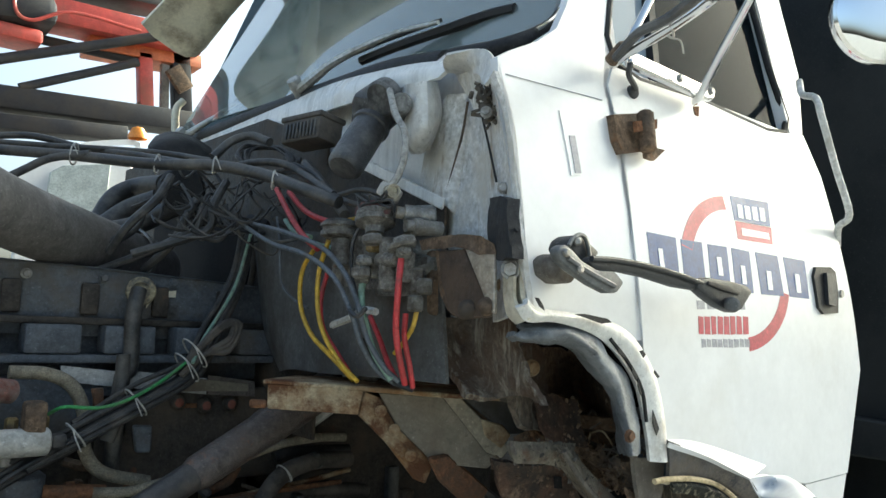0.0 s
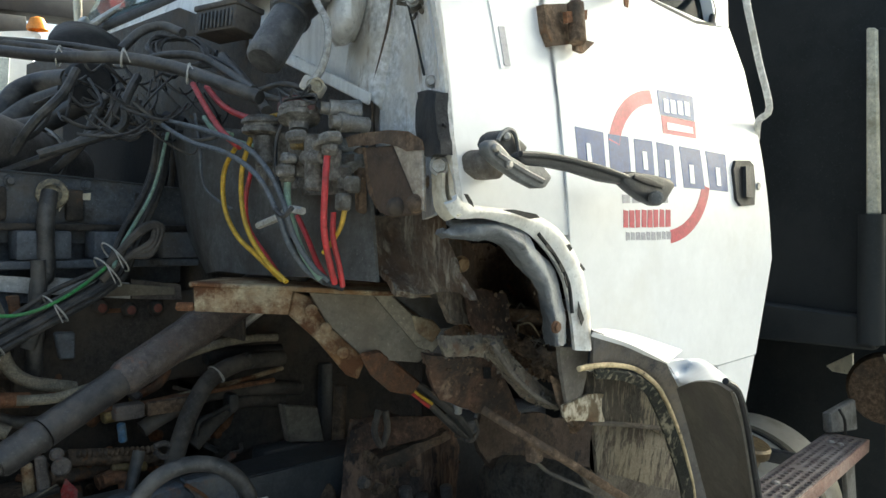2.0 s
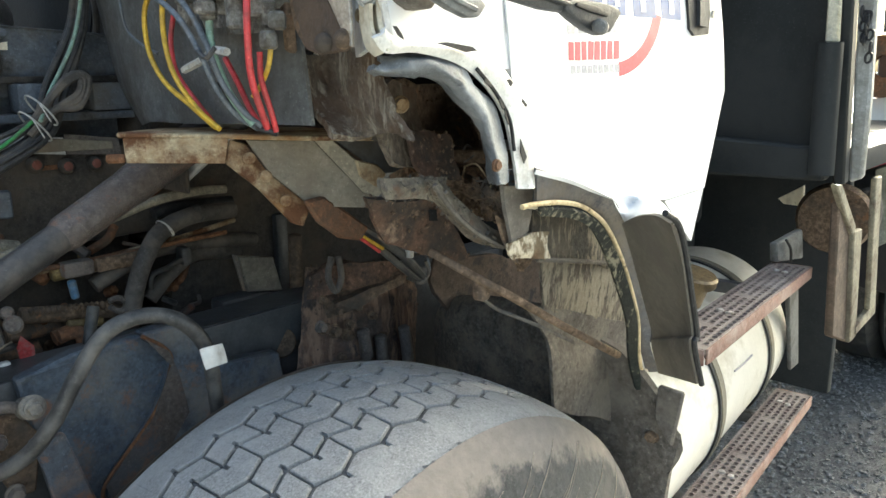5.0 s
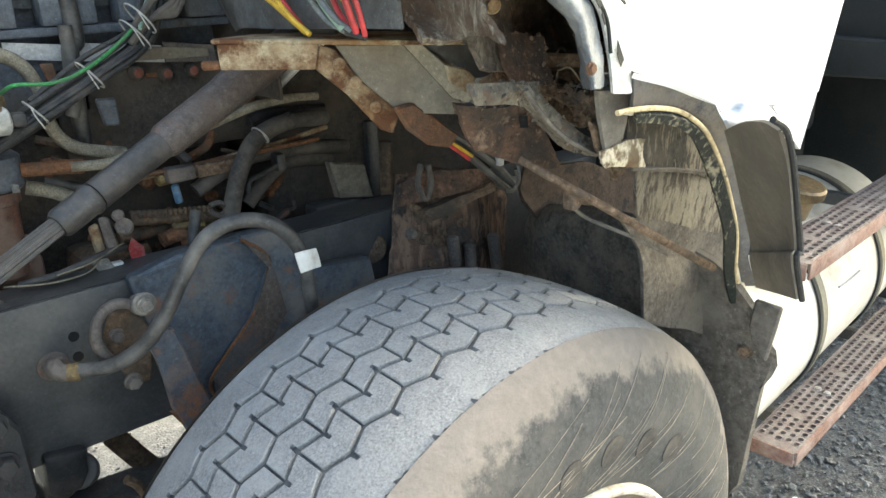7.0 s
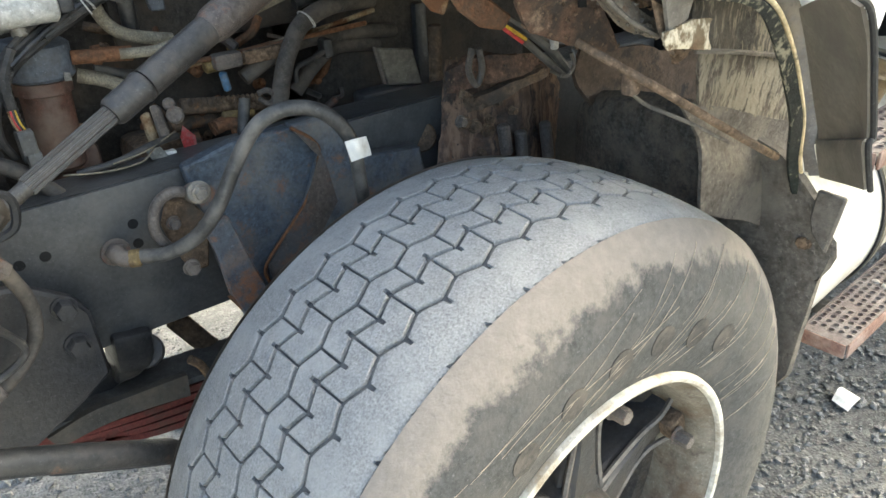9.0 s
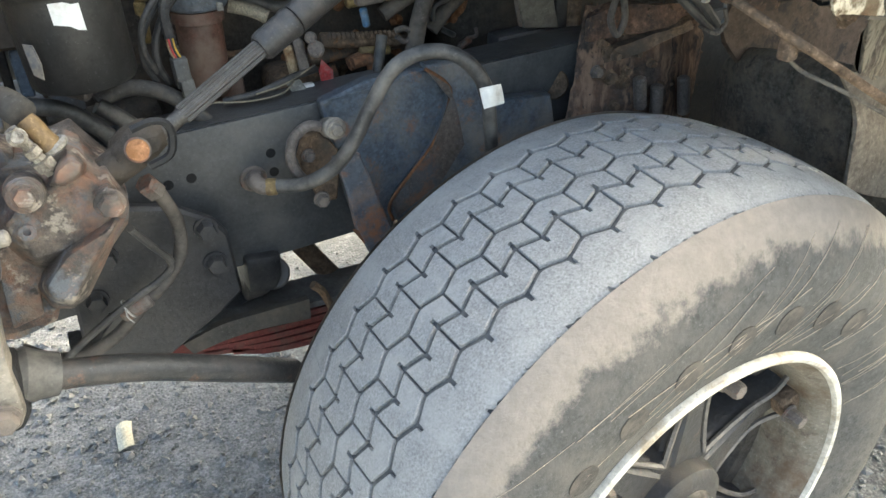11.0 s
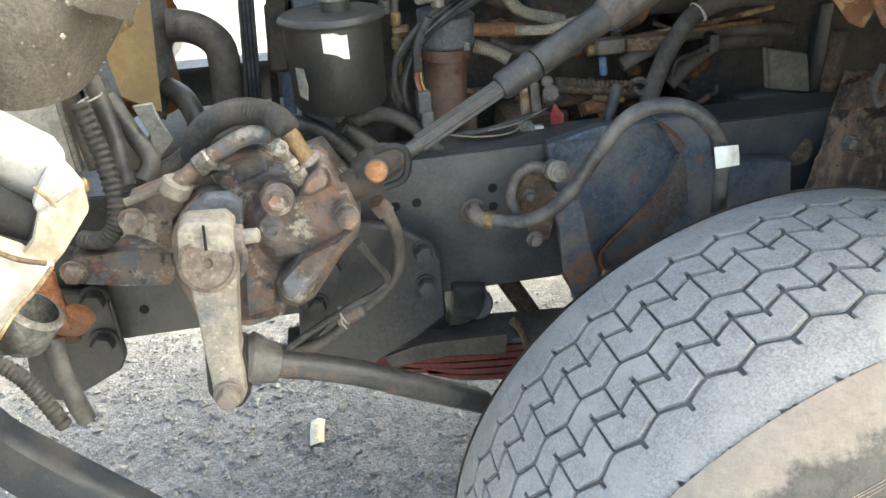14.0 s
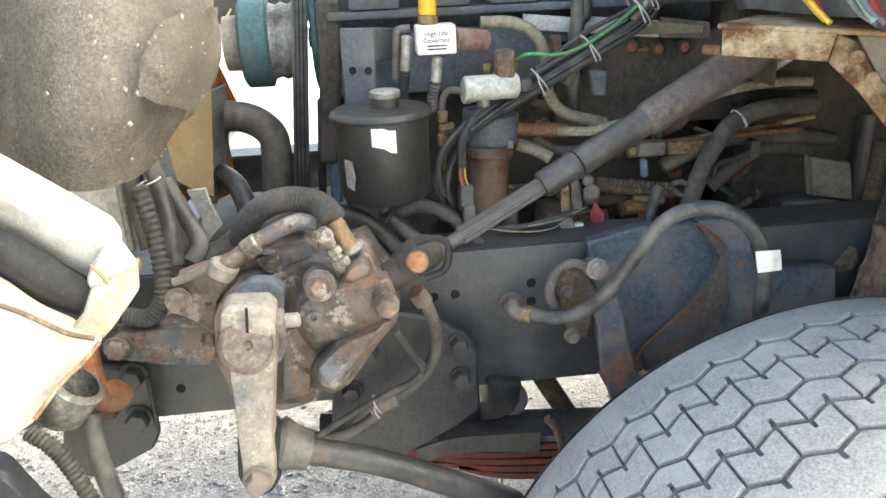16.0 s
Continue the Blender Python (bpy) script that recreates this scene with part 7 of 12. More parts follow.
# fuse box
fb = thing("relay_box", (0.6, -0.033, 1.825), "black dusty relay box with a ribbed side", "relay box")
fx = Matrix.Translation((0.62, 0, 1.832)) @ pose(0, 0, 0, 0, 6, 12)
part("housing", block((0.055, 0.1, 0.042), fx, 0.005), RUBBER_DUSTY, fb)
for i in range(9):
    part("rib", block((0.005, 0.004, 0.028), fx @ pose(-0.0285, -0.042 + 0.0092 * i, -0.002), 0.001), RUBBER, fb)
part("lid", block((0.06, 0.106, 0.01), fx @ pose(0, 0, 0.023), 0.003), RUBBER_DUSTY, fb)

# air valve manifold
av = thing("air_valve", (0.56, -0.34, 1.613), "corroded alloy air brake valve with many fittings", "air valve")
VALVE = mat("corroded_valve_alloy", (0.25, 0.235, 0.21), 0.5, 0.3, dirt=(0.085, 0.072, 0.058), amount=0.6, size=30, spots=(0.05, 0.042, 0.035), spot_at=0.6, spot_size=55, grain=0.2, bump=0.9, grime=1.0)
part("valve_body", cast([(0.56, -0.258, 1.626), (0.56, -0.303, 1.63), (0.56, -0.348, 1.62), (0.56, -0.388, 1.615), (0.56, -0.391, 1.596), (0.56, -0.424, 1.592), (0.56, -0.423, 1.58), (0.56, -0.395, 1.577), (0.56, -0.394, 1.553), (0.56, -0.419, 1.551), (0.56, -0.415, 1.543), (0.56, -0.382, 1.543), (0.56, -0.375, 1.56), (0.56, -0.353, 1.55), (0.56, -0.313, 1.555), (0.56, -0.282, 1.556), (0.56, -0.264, 1.572)], 0.07, 1.0, 0.005, 0.0012), VALVE, av, "lumpy alloy valve body")
part("valve_column", rod((0.53, -0.379, 1.614), (0.53, -0.383, 1.546), 0.0115), VALVE, av)
part("valve_column", rod((0.535, -0.341, 1.599), (0.535, -0.342, 1.564), 0.012), VALVE, av)
part("valve_column", rod((0.54, -0.404, 1.596), (0.54, -0.405, 1.558), 0.012), VALVE, av)
part("valve_foot", rod((0.55, -0.416, 1.576), (0.55, -0.416, 1.546), 0.009), VALVE, av)
part("valve_cross", rod((0.525, -0.368, 1.586), (0.525, -0.412, 1.585), 0.009), VALVE, av)
part("round_cap", lathe([(0, 0), (0, 0.02), (0.003, 0.026), (0.009, 0.026), (0.010, 0.0235), (0.014, 0.0235), (0.016, 0.027), (0.02, 0.026), (0.026, 0.018), (0.028, 0)], (0.54, -0.243, 1.624), (0.54, -0.242, 1.651), 26), VALVE, av, "round grey diaphragm cap")
part("cap_stem", rod((0.54, -0.248, 1.624), (0.54, -0.252, 1.582), 0.014, 0.012), VALVE, av)
part("switch_body", lathe([(0, 0), (0, 0.012), (0.008, 0.0125), (0.012, 0.018), (0.014, 0.026), (0.019, 0.027), (0.021, 0.024), (0.024, 0.0255), (0.029, 0.025), (0.031, 0)], (0.53, -0.348, 1.621), (0.535, -0.34, 1.652), 24), VALVE, av, "flanged switch body")
part("switch_plug", cast([(0.53, -0.326, 1.662), (0.53, -0.344, 1.668), (0.53, -0.362, 1.664), (0.53, -0.365, 1.652), (0.53, -0.383, 1.651), (0.53, -0.383, 1.643), (0.53, -0.325, 1.649)], 0.03, 1.0, 0.003, 0.0006), mat("maroon_plug", (0.13, 0.055, 0.05), 0.5, dirt=(0.1, 0.08, 0.07), amount=0.5, size=30), av, "maroon switch plug")
part("hex_fitting", rod((0.515, -0.35, 1.59), (0.515, -0.351, 1.579), 0.0120, n=6), VALVE, av, "dull hexagon fitting")
part("hex_fitting", rod((0.515, -0.344, 1.578), (0.515, -0.345, 1.563), 0.0137, n=6), VALVE, av, "dull hexagon fitting")
part("hex_fitting", rod((0.515, -0.434, 1.609), (0.515, -0.437, 1.598), 0.0151, n=6), VALVE, av, "dull hexagon fitting")
part("hex_fitting", rod((0.515, -0.436, 1.598), (0.515, -0.437, 1.588), 0.0089, n=6), VALVE, av, "dull hexagon fitting")
part("hex_fitting", rod((0.515, -0.366, 1.617), (0.515, -0.368, 1.605), 0.0144, n=6), VALVE, av, "dull hexagon fitting")
part("hex_fitting", rod((0.515, -0.421, 1.601), (0.515, -0.423, 1.595), 0.0154, n=6), VALVE, av, "dull hexagon fitting")
part("silver_port", lathe([(0, 0), (0, 0.008), (0.01, 0.008), (0.011, 0.0115), (0.022, 0.0115), (0.023, 0.0098), (0.05, 0.0098), (0.05, 0)], (0.545, -0.372, 1.649), (0.58, -0.39, 1.647), 18), STEEL, av, "silver side port")
part("silver_port", lathe([(0, 0), (0, 0.008), (0.01, 0.008), (0.011, 0.0115), (0.022, 0.0115), (0.023, 0.0098), (0.05, 0.0098), (0.05, 0)], (0.545, -0.394, 1.63), (0.58, -0.401, 1.63), 18), STEEL, av, "silver side port")
part("switch_wire", tube([(0.528, -0.354, 1.662), (0.522, -0.344, 1.672), (0.525, -0.334, 1.664), (0.54, -0.268, 1.69)], 0.0016, 6, 4), WIRE, av)
part("switch_wire", tube([(0.528, -0.354, 1.662), (0.522, -0.329, 1.66), (0.525, -0.319, 1.652), (0.54, -0.283, 1.686)], 0.0016, 6, 4), WIRE, av)
part("switch_wire", tube([(0.528, -0.354, 1.662), (0.522, -0.394, 1.659), (0.525, -0.385, 1.651), (0.54, -0.298, 1.681)], 0.0016, 6, 4), WIRE, av)
part("switch_wire", tube([(0.528, -0.354, 1.662), (0.522, -0.382, 1.672), (0.525, -0.372, 1.664), (0.54, -0.312, 1.677)], 0.0016, 6, 4), WIRE, av)
part("plug_end", lathe([(0, 0.006), (0, 0.009), (0.02, 0.009), (0.02, 0.006), (0.004, 0.006), (0.004, 0)], (0.53, -0.386, 1.673), (0.55, -0.332, 1.679), 16), mat("cream_plug_end", (0.42, 0.38, 0.29), 0.6, dirt=(0.2, 0.17, 0.12), amount=0.5, size=60), av, "open cream plug end")
for a_, b_, r_ in (((0.57, -0.355, 1.65), (0.6, -0.385, 1.653), 0.012), ((0.57, -0.356, 1.634), (0.6, -0.382, 1.635), 0.012), ((0.58, -0.371, 1.583), (0.6, -0.393, 1.586), 0.013), ((0.58, -0.364, 1.606), (0.6, -0.386, 1.605), 0.01)):
    part("side_port", rod(a_, b_, r_), ALU, av)
for q in ((0.525, -0.335, 1.586), (0.525, -0.331, 1.569), (0.52, -0.428, 1.597), (0.53, -0.347, 1.609), (0.54, -0.428, 1.534), (0.55, -0.432, 1.555)):
    part("hex_fitting", rod(V(q) + V((0, 0, 0.008)), V(q) - V((0, 0, 0.012)), 0.0105, n=6), BRASS if q[2] > 1.6 else ALU, av, "dull hexagon fitting")
part("plastic_clip", tube([(0.53, -0.255, 1.502), (0.52, -0.322, 1.514), (0.52, -0.342, 1.523), (0.52, -0.374, 1.521)], 0.005, 6, 4), TIE, av, "dirty white plastic clip")

# air lines
lines = thing("air_lines", (0.55, -0.349, 1.516), "coloured nylon air lines running down from the valve", "air lines")
for m_, r_, pts in (
    (RED, 0.0054, [(0.56, -0.001, 1.725), (0.54, -0.086, 1.676), (0.53, -0.155, 1.634), (0.53, -0.203, 1.61)]),
    (RED, 0.0054, [(0.58, -0.007, 1.723), (0.57, -0.075, 1.687), (0.56, -0.141, 1.665), (0.56, -0.192, 1.652)]),
    (RED, 0.0048, [(0.52, -0.423, 1.591), (0.515, -0.426, 1.549), (0.52, -0.418, 1.502), (0.53, -0.413, 1.469), (0.55, -0.4, 1.434)]),
    (RED, 0.0042, [(0.54, -0.409, 1.52), (0.54, -0.409, 1.489), (0.55, -0.409, 1.455), (0.56, -0.403, 1.43)]),
    (RED, 0.0042, [(0.58, -0.149, 1.583), (0.57, -0.151, 1.539), (0.57, -0.162, 1.497), (0.57, -0.211, 1.458), (0.58, -0.231, 1.431)]),
    (RED, 0.0042, [(0.57, -0.287, 1.516), (0.57, -0.312, 1.486), (0.57, -0.333, 1.457), (0.57, -0.353, 1.437)]),
    (YELLOW, 0.0042, [(0.55, -0.163, 1.619), (0.55, -0.124, 1.582), (0.55, -0.125, 1.53), (0.55, -0.161, 1.488), (0.56, -0.204, 1.458), (0.57, -0.252, 1.427)]),
    (YELLOW, 0.0042, [(0.545, -0.207, 1.624), (0.54, -0.193, 1.579), (0.54, -0.194, 1.53), (0.54, -0.215, 1.49), (0.55, -0.245, 1.452), (0.56, -0.278, 1.427)]),
    (YELLOW, 0.0035, [(0.54, -0.432, 1.527), (0.54, -0.424, 1.503), (0.55, -0.391, 1.482), (0.55, -0.375, 1.47)]),
    (YELLOW, 0.0035, [(0.57, -0.267, 1.656), (0.57, -0.241, 1.656), (0.57, -0.219, 1.656)]),
    (GREEN, 0.0054, [(0.525, -0.332, 1.562), (0.52, -0.341, 1.529), (0.525, -0.35, 1.494), (0.535, -0.356, 1.466), (0.55, -0.371, 1.437)]),
    (GREEN, 0.0048, [(0.6, 0.04, 1.681), (0.59, -0.013, 1.656), (0.58, -0.09, 1.64)]),
    (GREEN, 0.0038, [(0.585, -0.1, 1.63), (0.57, -0.171, 1.618), (0.565, -0.203, 1.62)]),
    (WIRE_GREY, 0.0042, [(0.52, 0.036, 1.663), (0.51, -0.095, 1.623), (0.505, -0.213, 1.599), (0.5, -0.301, 1.565), (0.505, -0.339, 1.521), (0.52, -0.346, 1.479), (0.54, -0.354, 1.448), (0.56, -0.367, 1.431)]),
    (WIRE_GREY, 0.0042, [(0.53, 0.025, 1.666), (0.52, -0.11, 1.641), (0.51, -0.242, 1.61), (0.51, -0.305, 1.576), (0.51, -0.343, 1.536), (0.52, -0.358, 1.487), (0.54, -0.369, 1.452), (0.56, -0.373, 1.435)]),
    (WIRE, 0.0029, [(0.54, -0.3, 1.64), (0.53, -0.297, 1.613), (0.53, -0.297, 1.575), (0.53, -0.314, 1.537)]),
    (WIRE_GREY, 0.0026, [(0.58, 0.033, 1.683), (0.57, -0.003, 1.635), (0.57, -0.018, 1.568), (0.57, -0.065, 1.54), (0.57, -0.112, 1.526)]),
    (WIRE, 0.0045, [(0.53, -0.33, 1.486), (0.54, -0.343, 1.458), (0.555, -0.361, 1.436), (0.57, -0.39, 1.426)]),
):
    part("line", tube(pts, r_ * 0.85, 10, 6), m_, lines, {RED: "red air line", YELLOW: "yellow air line", GREEN: "pale green air line"}.get(m_, ""))
part("wire_tie", tube([(0.5, -0.344, 1.522), (0.495, -0.371, 1.514), (0.5, -0.382, 1.525)], 0.003, 6, 4), WIRE, lines)

# main harness across the bay
hn = thing("wiring_harness", (0.5, 0.073, 1.75), "thick black taped wiring harness across the engine bay", "wiring harness")
for m_, r_, pts in (
    (RUBBER, 0.01184, [(0.175, 0.35, 1.783), (0.297, 0.25, 1.776), (0.384, 0.1, 1.754), (0.45, 0, 1.748), (0.491, -0.1, 1.725), (0.506, -0.2, 1.693), (0.527, -0.26, 1.671)]),
    (RUBBER, 0.00814, [(0.179, 0.4, 1.814), (0.25, 0.35, 1.819), (0.325, 0.3, 1.802), (0.395, 0.2, 1.785), (0.431, 0.1, 1.764)]),
    (RUBBER, 0.00666, [(0.177, 0.38, 1.802), (0.279, 0.3, 1.798), (0.379, 0.25, 1.801), (0.444, 0.2, 1.797), (0.484, 0.1, 1.776)]),
    (RUBBER, 0.00888, [(0.182, 0.3, 1.71), (0.227, 0.28, 1.743), (0.264, 0.26, 1.767), (0.317, 0.22, 1.778)]),
    (RUBBER, 0.00962, [(0.486, 0.1, 1.783), (0.517, 0.1, 1.817), (0.553, 0.1, 1.834), (0.566, 0.05, 1.816)]),
    (RUBBER, 0.00814, [(0.49, 0.05, 1.755), (0.517, 0, 1.764), (0.543, -0.05, 1.759), (0.558, -0.1, 1.736), (0.553, -0.2, 1.692)]),
    (WIRE, 0.00518, [(0.563, -0.05, 1.762), (0.578, -0.1, 1.739), (0.553, -0.2, 1.692), (0.539, -0.3, 1.665), (0.55, -0.35, 1.667)]),
    (WIRE, 0.00444, [(0.532, -0.25, 1.683), (0.537, -0.3, 1.686), (0.547, -0.34, 1.675)]),
    (RUBBER, 0.01036, [(0.584, -0.05, 1.766), (0.583, -0.12, 1.719), (0.574, -0.2, 1.665)]),
):
    part("loom", tube(pts, r_ * 0.8, 10, 6), m_, hn)
for q, r_ in (((0.298, 0.25, 1.779), 0.019), ((0.392, 0.1, 1.755), 0.016), ((0.45, 0, 1.748), 0.014), ((0.495, -0.12, 1.716), 0.014)):
    zip_tie(hn, q, (0.75, -0.45, -0.1), r_)
rnd = random.Random(8)
tg = thing("wire_tangle", (0.597, 0.3, 1.749), "tangled thin black wires hanging behind the harness", "wires")
for k in range(55):
    a = V((rnd.uniform(0.47, 0.6), rnd.uniform(0.03, 0.36), rnd.uniform(1.7, 1.79)))
    a.z += 0.2 * (a.y - 0.2)
    b = a + V((rnd.uniform(-0.14, 0.14), rnd.uniform(-0.09, 0.09), rnd.uniform(-0.07, 0.02)))
    b.x = min(max(b.x, 0.34), 0.64)
    sag = V((rnd.uniform(-0.03, 0.03), rnd.uniform(-0.05, 0.0), -rnd.uniform(0.01, 0.05)))
    pts = [a, a.lerp(b, 0.25) + 0.7 * sag, a.lerp(b, 0.5) + sag, a.lerp(b, 0.78) + 0.6 * sag, b]
    part("wire", tube(pts, rnd.choice((0.0014, 0.0018, 0.0022, 0.0032)), 6, 6), rnd.choice((WIRE, WIRE, RUBBER, RUBBER_DUSTY)), tg)
for k in range(5):
    a = V((rnd.uniform(0.42, 0.56), rnd.uniform(0.2, 0.36), rnd.uniform(1.7, 1.77)))
    part("thick_lead", tube([a, a + V((-0.03, -0.02, -0.05)), a + V((rnd.uniform(-0.12, -0.04), -0.02, -0.1)), a + V((rnd.uniform(-0.2, -0.08), 0.02, -0.15))], 0.008, 8, 6), RUBBER, tg)
for k in range(7):
    c0_ = V((0.568, 0.08, 1.792))
    ring = [c0_ + V((0.045 * math.cos(a) + 0.004 * k, 0.05 * math.sin(a), 0.035 * math.sin(a + 0.4) + rnd.uniform(-0.006, 0.006))) for a in [i * math.pi / 5 + k for i in range(11)]]
    part("coiled_wire", tube(ring, 0.0028, 6, 4), WIRE, tg)
part("round_cover", lathe([(0, 0), (0, 0.04), (0.008, 0.046), (0.03, 0.046)], (0.513, 0.32, 1.756), (0.612, 0.6, 1.803), 30), SEAL, tg, "round black cap among the wires")
part("connector", block((0.03, 0.05, 0.03), Matrix.Translation((0.622, 0.2, 1.686)) @ pose(0, 0, 0, 20, 30, 40), 0.006), SEAL, tg)
part("grey_shield", plate([(0.483, 0.3, 1.716), (0.534, 0.3, 1.727), (0.526, 0.3, 1.688)], 0.004, 0.001), GREY_DARK, tg)
part("air_inlet", shell([[(0.51, 0.5, 1.896), (0.539, 0.5, 1.912), (0.59, 0.5, 1.912), (0.638, 0.5, 1.892)], [(0.472, 0.42, 1.853), (0.514, 0.42, 1.876), (0.562, 0.42, 1.88), (0.608, 0.42, 1.857)], [(0.471, 0.4, 1.83), (0.51, 0.4, 1.843), (0.557, 0.4, 1.849), (0.594, 0.4, 1.843)]], 0.008, 4), SEAL, tg, "black inlet duct")
for pts in ([(0.43, 0.6, 1.702), (0.46, 0.6, 1.763), (0.506, 0.6, 1.795), (0.536, 0.5, 1.794)], [(0.429, 0.55, 1.692), (0.478, 0.55, 1.735), (0.526, 0.5, 1.761)], [(0.428, 0.5, 1.676), (0.495, 0.5, 1.701), (0.536, 0.45, 1.732), (0.553, 0.4, 1.742)]):
    part("hose", tube(pts, 0.02, 10, 5), RUBBER, tg)


# ---- engine ----
STRIP = mat("pale_data_strip", (0.5, 0.5, 0.48), 0.45, 0.2, dirt=(0.3, 0.29, 0.26), amount=0.45, size=14, bump=0.2)
en = thing("engine", (0.28, 0.43, 0.9), "dark grey diesel engine block, oily and dusty", "engine")
part("block", block((0.72, 0.42, 0.5), pose(0.32, 0.49, 1.17), 0.02), ENGINE_DARK, en)
# mostly hidden by the rail; placed to cut light on the ground below
part("oil_pan", block((0.62, 0.36, 0.2), pose(0.36, 0.45, 0.9), 0.03), ENGINE_DARK, en, "black oil pan, added to shade the ground")
part("head", block((0.72, 0.4, 0.09), pose(0.32, 0.47, 1.43), 0.008), ENGINE, en)
part("valve_cover", shell([[(-0.04, 0.25, 1.47), (0.1, 0.25, 1.47), (0.4, 0.25, 1.465), (0.68, 0.25, 1.46)], [(-0.04, 0.24, 1.52), (0.1, 0.24, 1.52), (0.4, 0.24, 1.515), (0.68, 0.24, 1.51)], [(-0.04, 0.245, 1.575), (0.1, 0.245, 1.58), (0.4, 0.245, 1.572), (0.68, 0.245, 1.56)], [(-0.04, 0.27, 1.59), (0.1, 0.27, 1.593), (0.4, 0.27, 1.585), (0.68, 0.27, 1.57)], [(-0.04, 0.6, 1.59), (0.1, 0.6, 1.593), (0.4, 0.6, 1.585), (0.68, 0.6, 1.57)]], 0.006, 4), ENGINE, en, "dull grey valve cover")
for i in range(6):
    x = -0.02 + 0.12 * i
    part("cover_pocket", block((0.03, 0.012, 0.055), pose(x, 0.236, 1.53), 0.005), ENGINE_DARK, en)
    part("port_block", block((0.085, 0.05, 0.048), pose(x + 0.06, 0.215, 1.462), 0.005), ENGINE, en, "grey intake port block")
    part("cover_bolt", bolt((x + 0.02, 0.238, 1.567), (0, -1, 0), 0.007, 0.008), STEEL if i == 2 else ENGINE, en)
part("cover_ledge", block((0.72, 0.03, 0.012), pose(0.32, 0.232, 1.492), 0.003), ENGINE_DARK, en)
part("lower_ledge", block((0.72, 0.045, 0.014), pose(0.32, 0.215, 1.43), 0.003), ENGINE, en)
part("data_strip", plate([(0.296, 0.2, 1.419), (0.382, 0.2, 1.409), (0.382, 0.2, 1.383), (0.296, 0.2, 1.394)], 0.002, 0, way=OUT), STRIP, en, "bare metal data strip")
part("data_strip", plate([(0.404, 0.2, 1.41), (0.541, 0.2, 1.395), (0.543, 0.2, 1.366), (0.405, 0.2, 1.381)], 0.002, 0, way=OUT), STRIP, en, "bare metal data strip")
part("pale_patch", plate([(0.544, 0.2, 1.401), (0.636, 0.2, 1.388), (0.639, 0.2, 1.359), (0.546, 0.2, 1.366)], 0.002, 0, way=OUT), CASTING, en)
part("water_rail", block((0.46, 0.05, 0.11), pose(0.19, 0.24, 1.345), 0.01), ENGINE, en)
part("side_cover", block((0.4, 0.02, 0.17), pose(0.56, 0.225, 1.29), 0.008), ENGINE_DARK, en)
part("front_cover", plate([(-0.059, 0.2, 1.459), (-0.016, 0.2, 1.457), (-0.024, 0.2, 1.345), (-0.044, 0.2, 1.175), (-0.083, 0.2, 1.178), (-0.061, 0.2, 1.347)], 0.03, 0.006, way=(0, 1, 0)), ENGINE_DARK, en, "oily dark front cover")
part("rust_mark", block((0.05, 0.003, 0.008), pose(0.52, 0.213, 1.345), 0.001), RUST, en)
for p_ in ((0.468, 0.2, 1.165), (0.589, 0.22, 1.049), (0.713, 0.22, 1.092), (0.616, 0.21, 1.163), (0.512, 0.2, 1.073)):
    part("stud", rod(p_, V(p_) + V((0, -0.03, 0)), 0.008), RUST, en)
# breather tube with its flange
bt = thing("breather_tube", (0.42, 0.2, 1.3), "black upright breather tube from a paint-chipped port", "tube")
part("tube", tube([(0.41, 0.2, 1.55), (0.399, 0.185, 1.503), (0.399, 0.18, 1.417), (0.385, 0.17, 1.402), (0.38, 0.17, 1.316), (0.38, 0.18, 1.244)], 0.0135, 12, 5), RUBBER, bt)
part("flange", lathe([(0, 0), (0, 0.026), (0.004, 0.024), (0.006, 0.016)], (0.421, 0.225, 1.548), (0.351, 0, 1.541), 22), mat("chipped_cream_ring", (0.4, 0.34, 0.22), 0.7, dirt=(0.08, 0.08, 0.085), amount=0.6, size=40), bt, "chipped cream paint round the port")
part("paint_chip", plate([(0.434, 0.232, 1.564), (0.447, 0.232, 1.563), (0.444, 0.232, 1.534), (0.434, 0.232, 1.518)], 0.001, 0, way=OUT), CREAM, bt)
part("paint_chip", plate([(0.467, 0.232, 1.55), (0.486, 0.232, 1.553), (0.485, 0.232, 1.54), (0.47, 0.232, 1.54)], 0.001, 0, way=OUT), CREAM, bt)
# air pipe
ai = thing("air_pipe", (0.291, 0.3, 1.656), "thick dull grey air pipe over the engine", "pipe")
part("pipe", tube([(0.084, 0.05, 1.688), (0.154, 0.12, 1.665), (0.241, 0.22, 1.648), (0.353, 0.36, 1.636), (0.478, 0.5, 1.618), (0.559, 0.6, 1.609)], (0.05, 0.064), 22, 6), mat("dull_grey_pipe", (0.23, 0.215, 0.2), 0.5, 0.2, dirt=(0.17, 0.155, 0.14), amount=0.5, size=5), ai)
part("clamp", lathe([(0, 0.066), (0.002, 0.07), (0.016, 0.07), (0.018, 0.066)], (0.452, 0.47, 1.622), (0.496, 0.52, 1.616), 26), STEEL, ai, "steel band clamp")

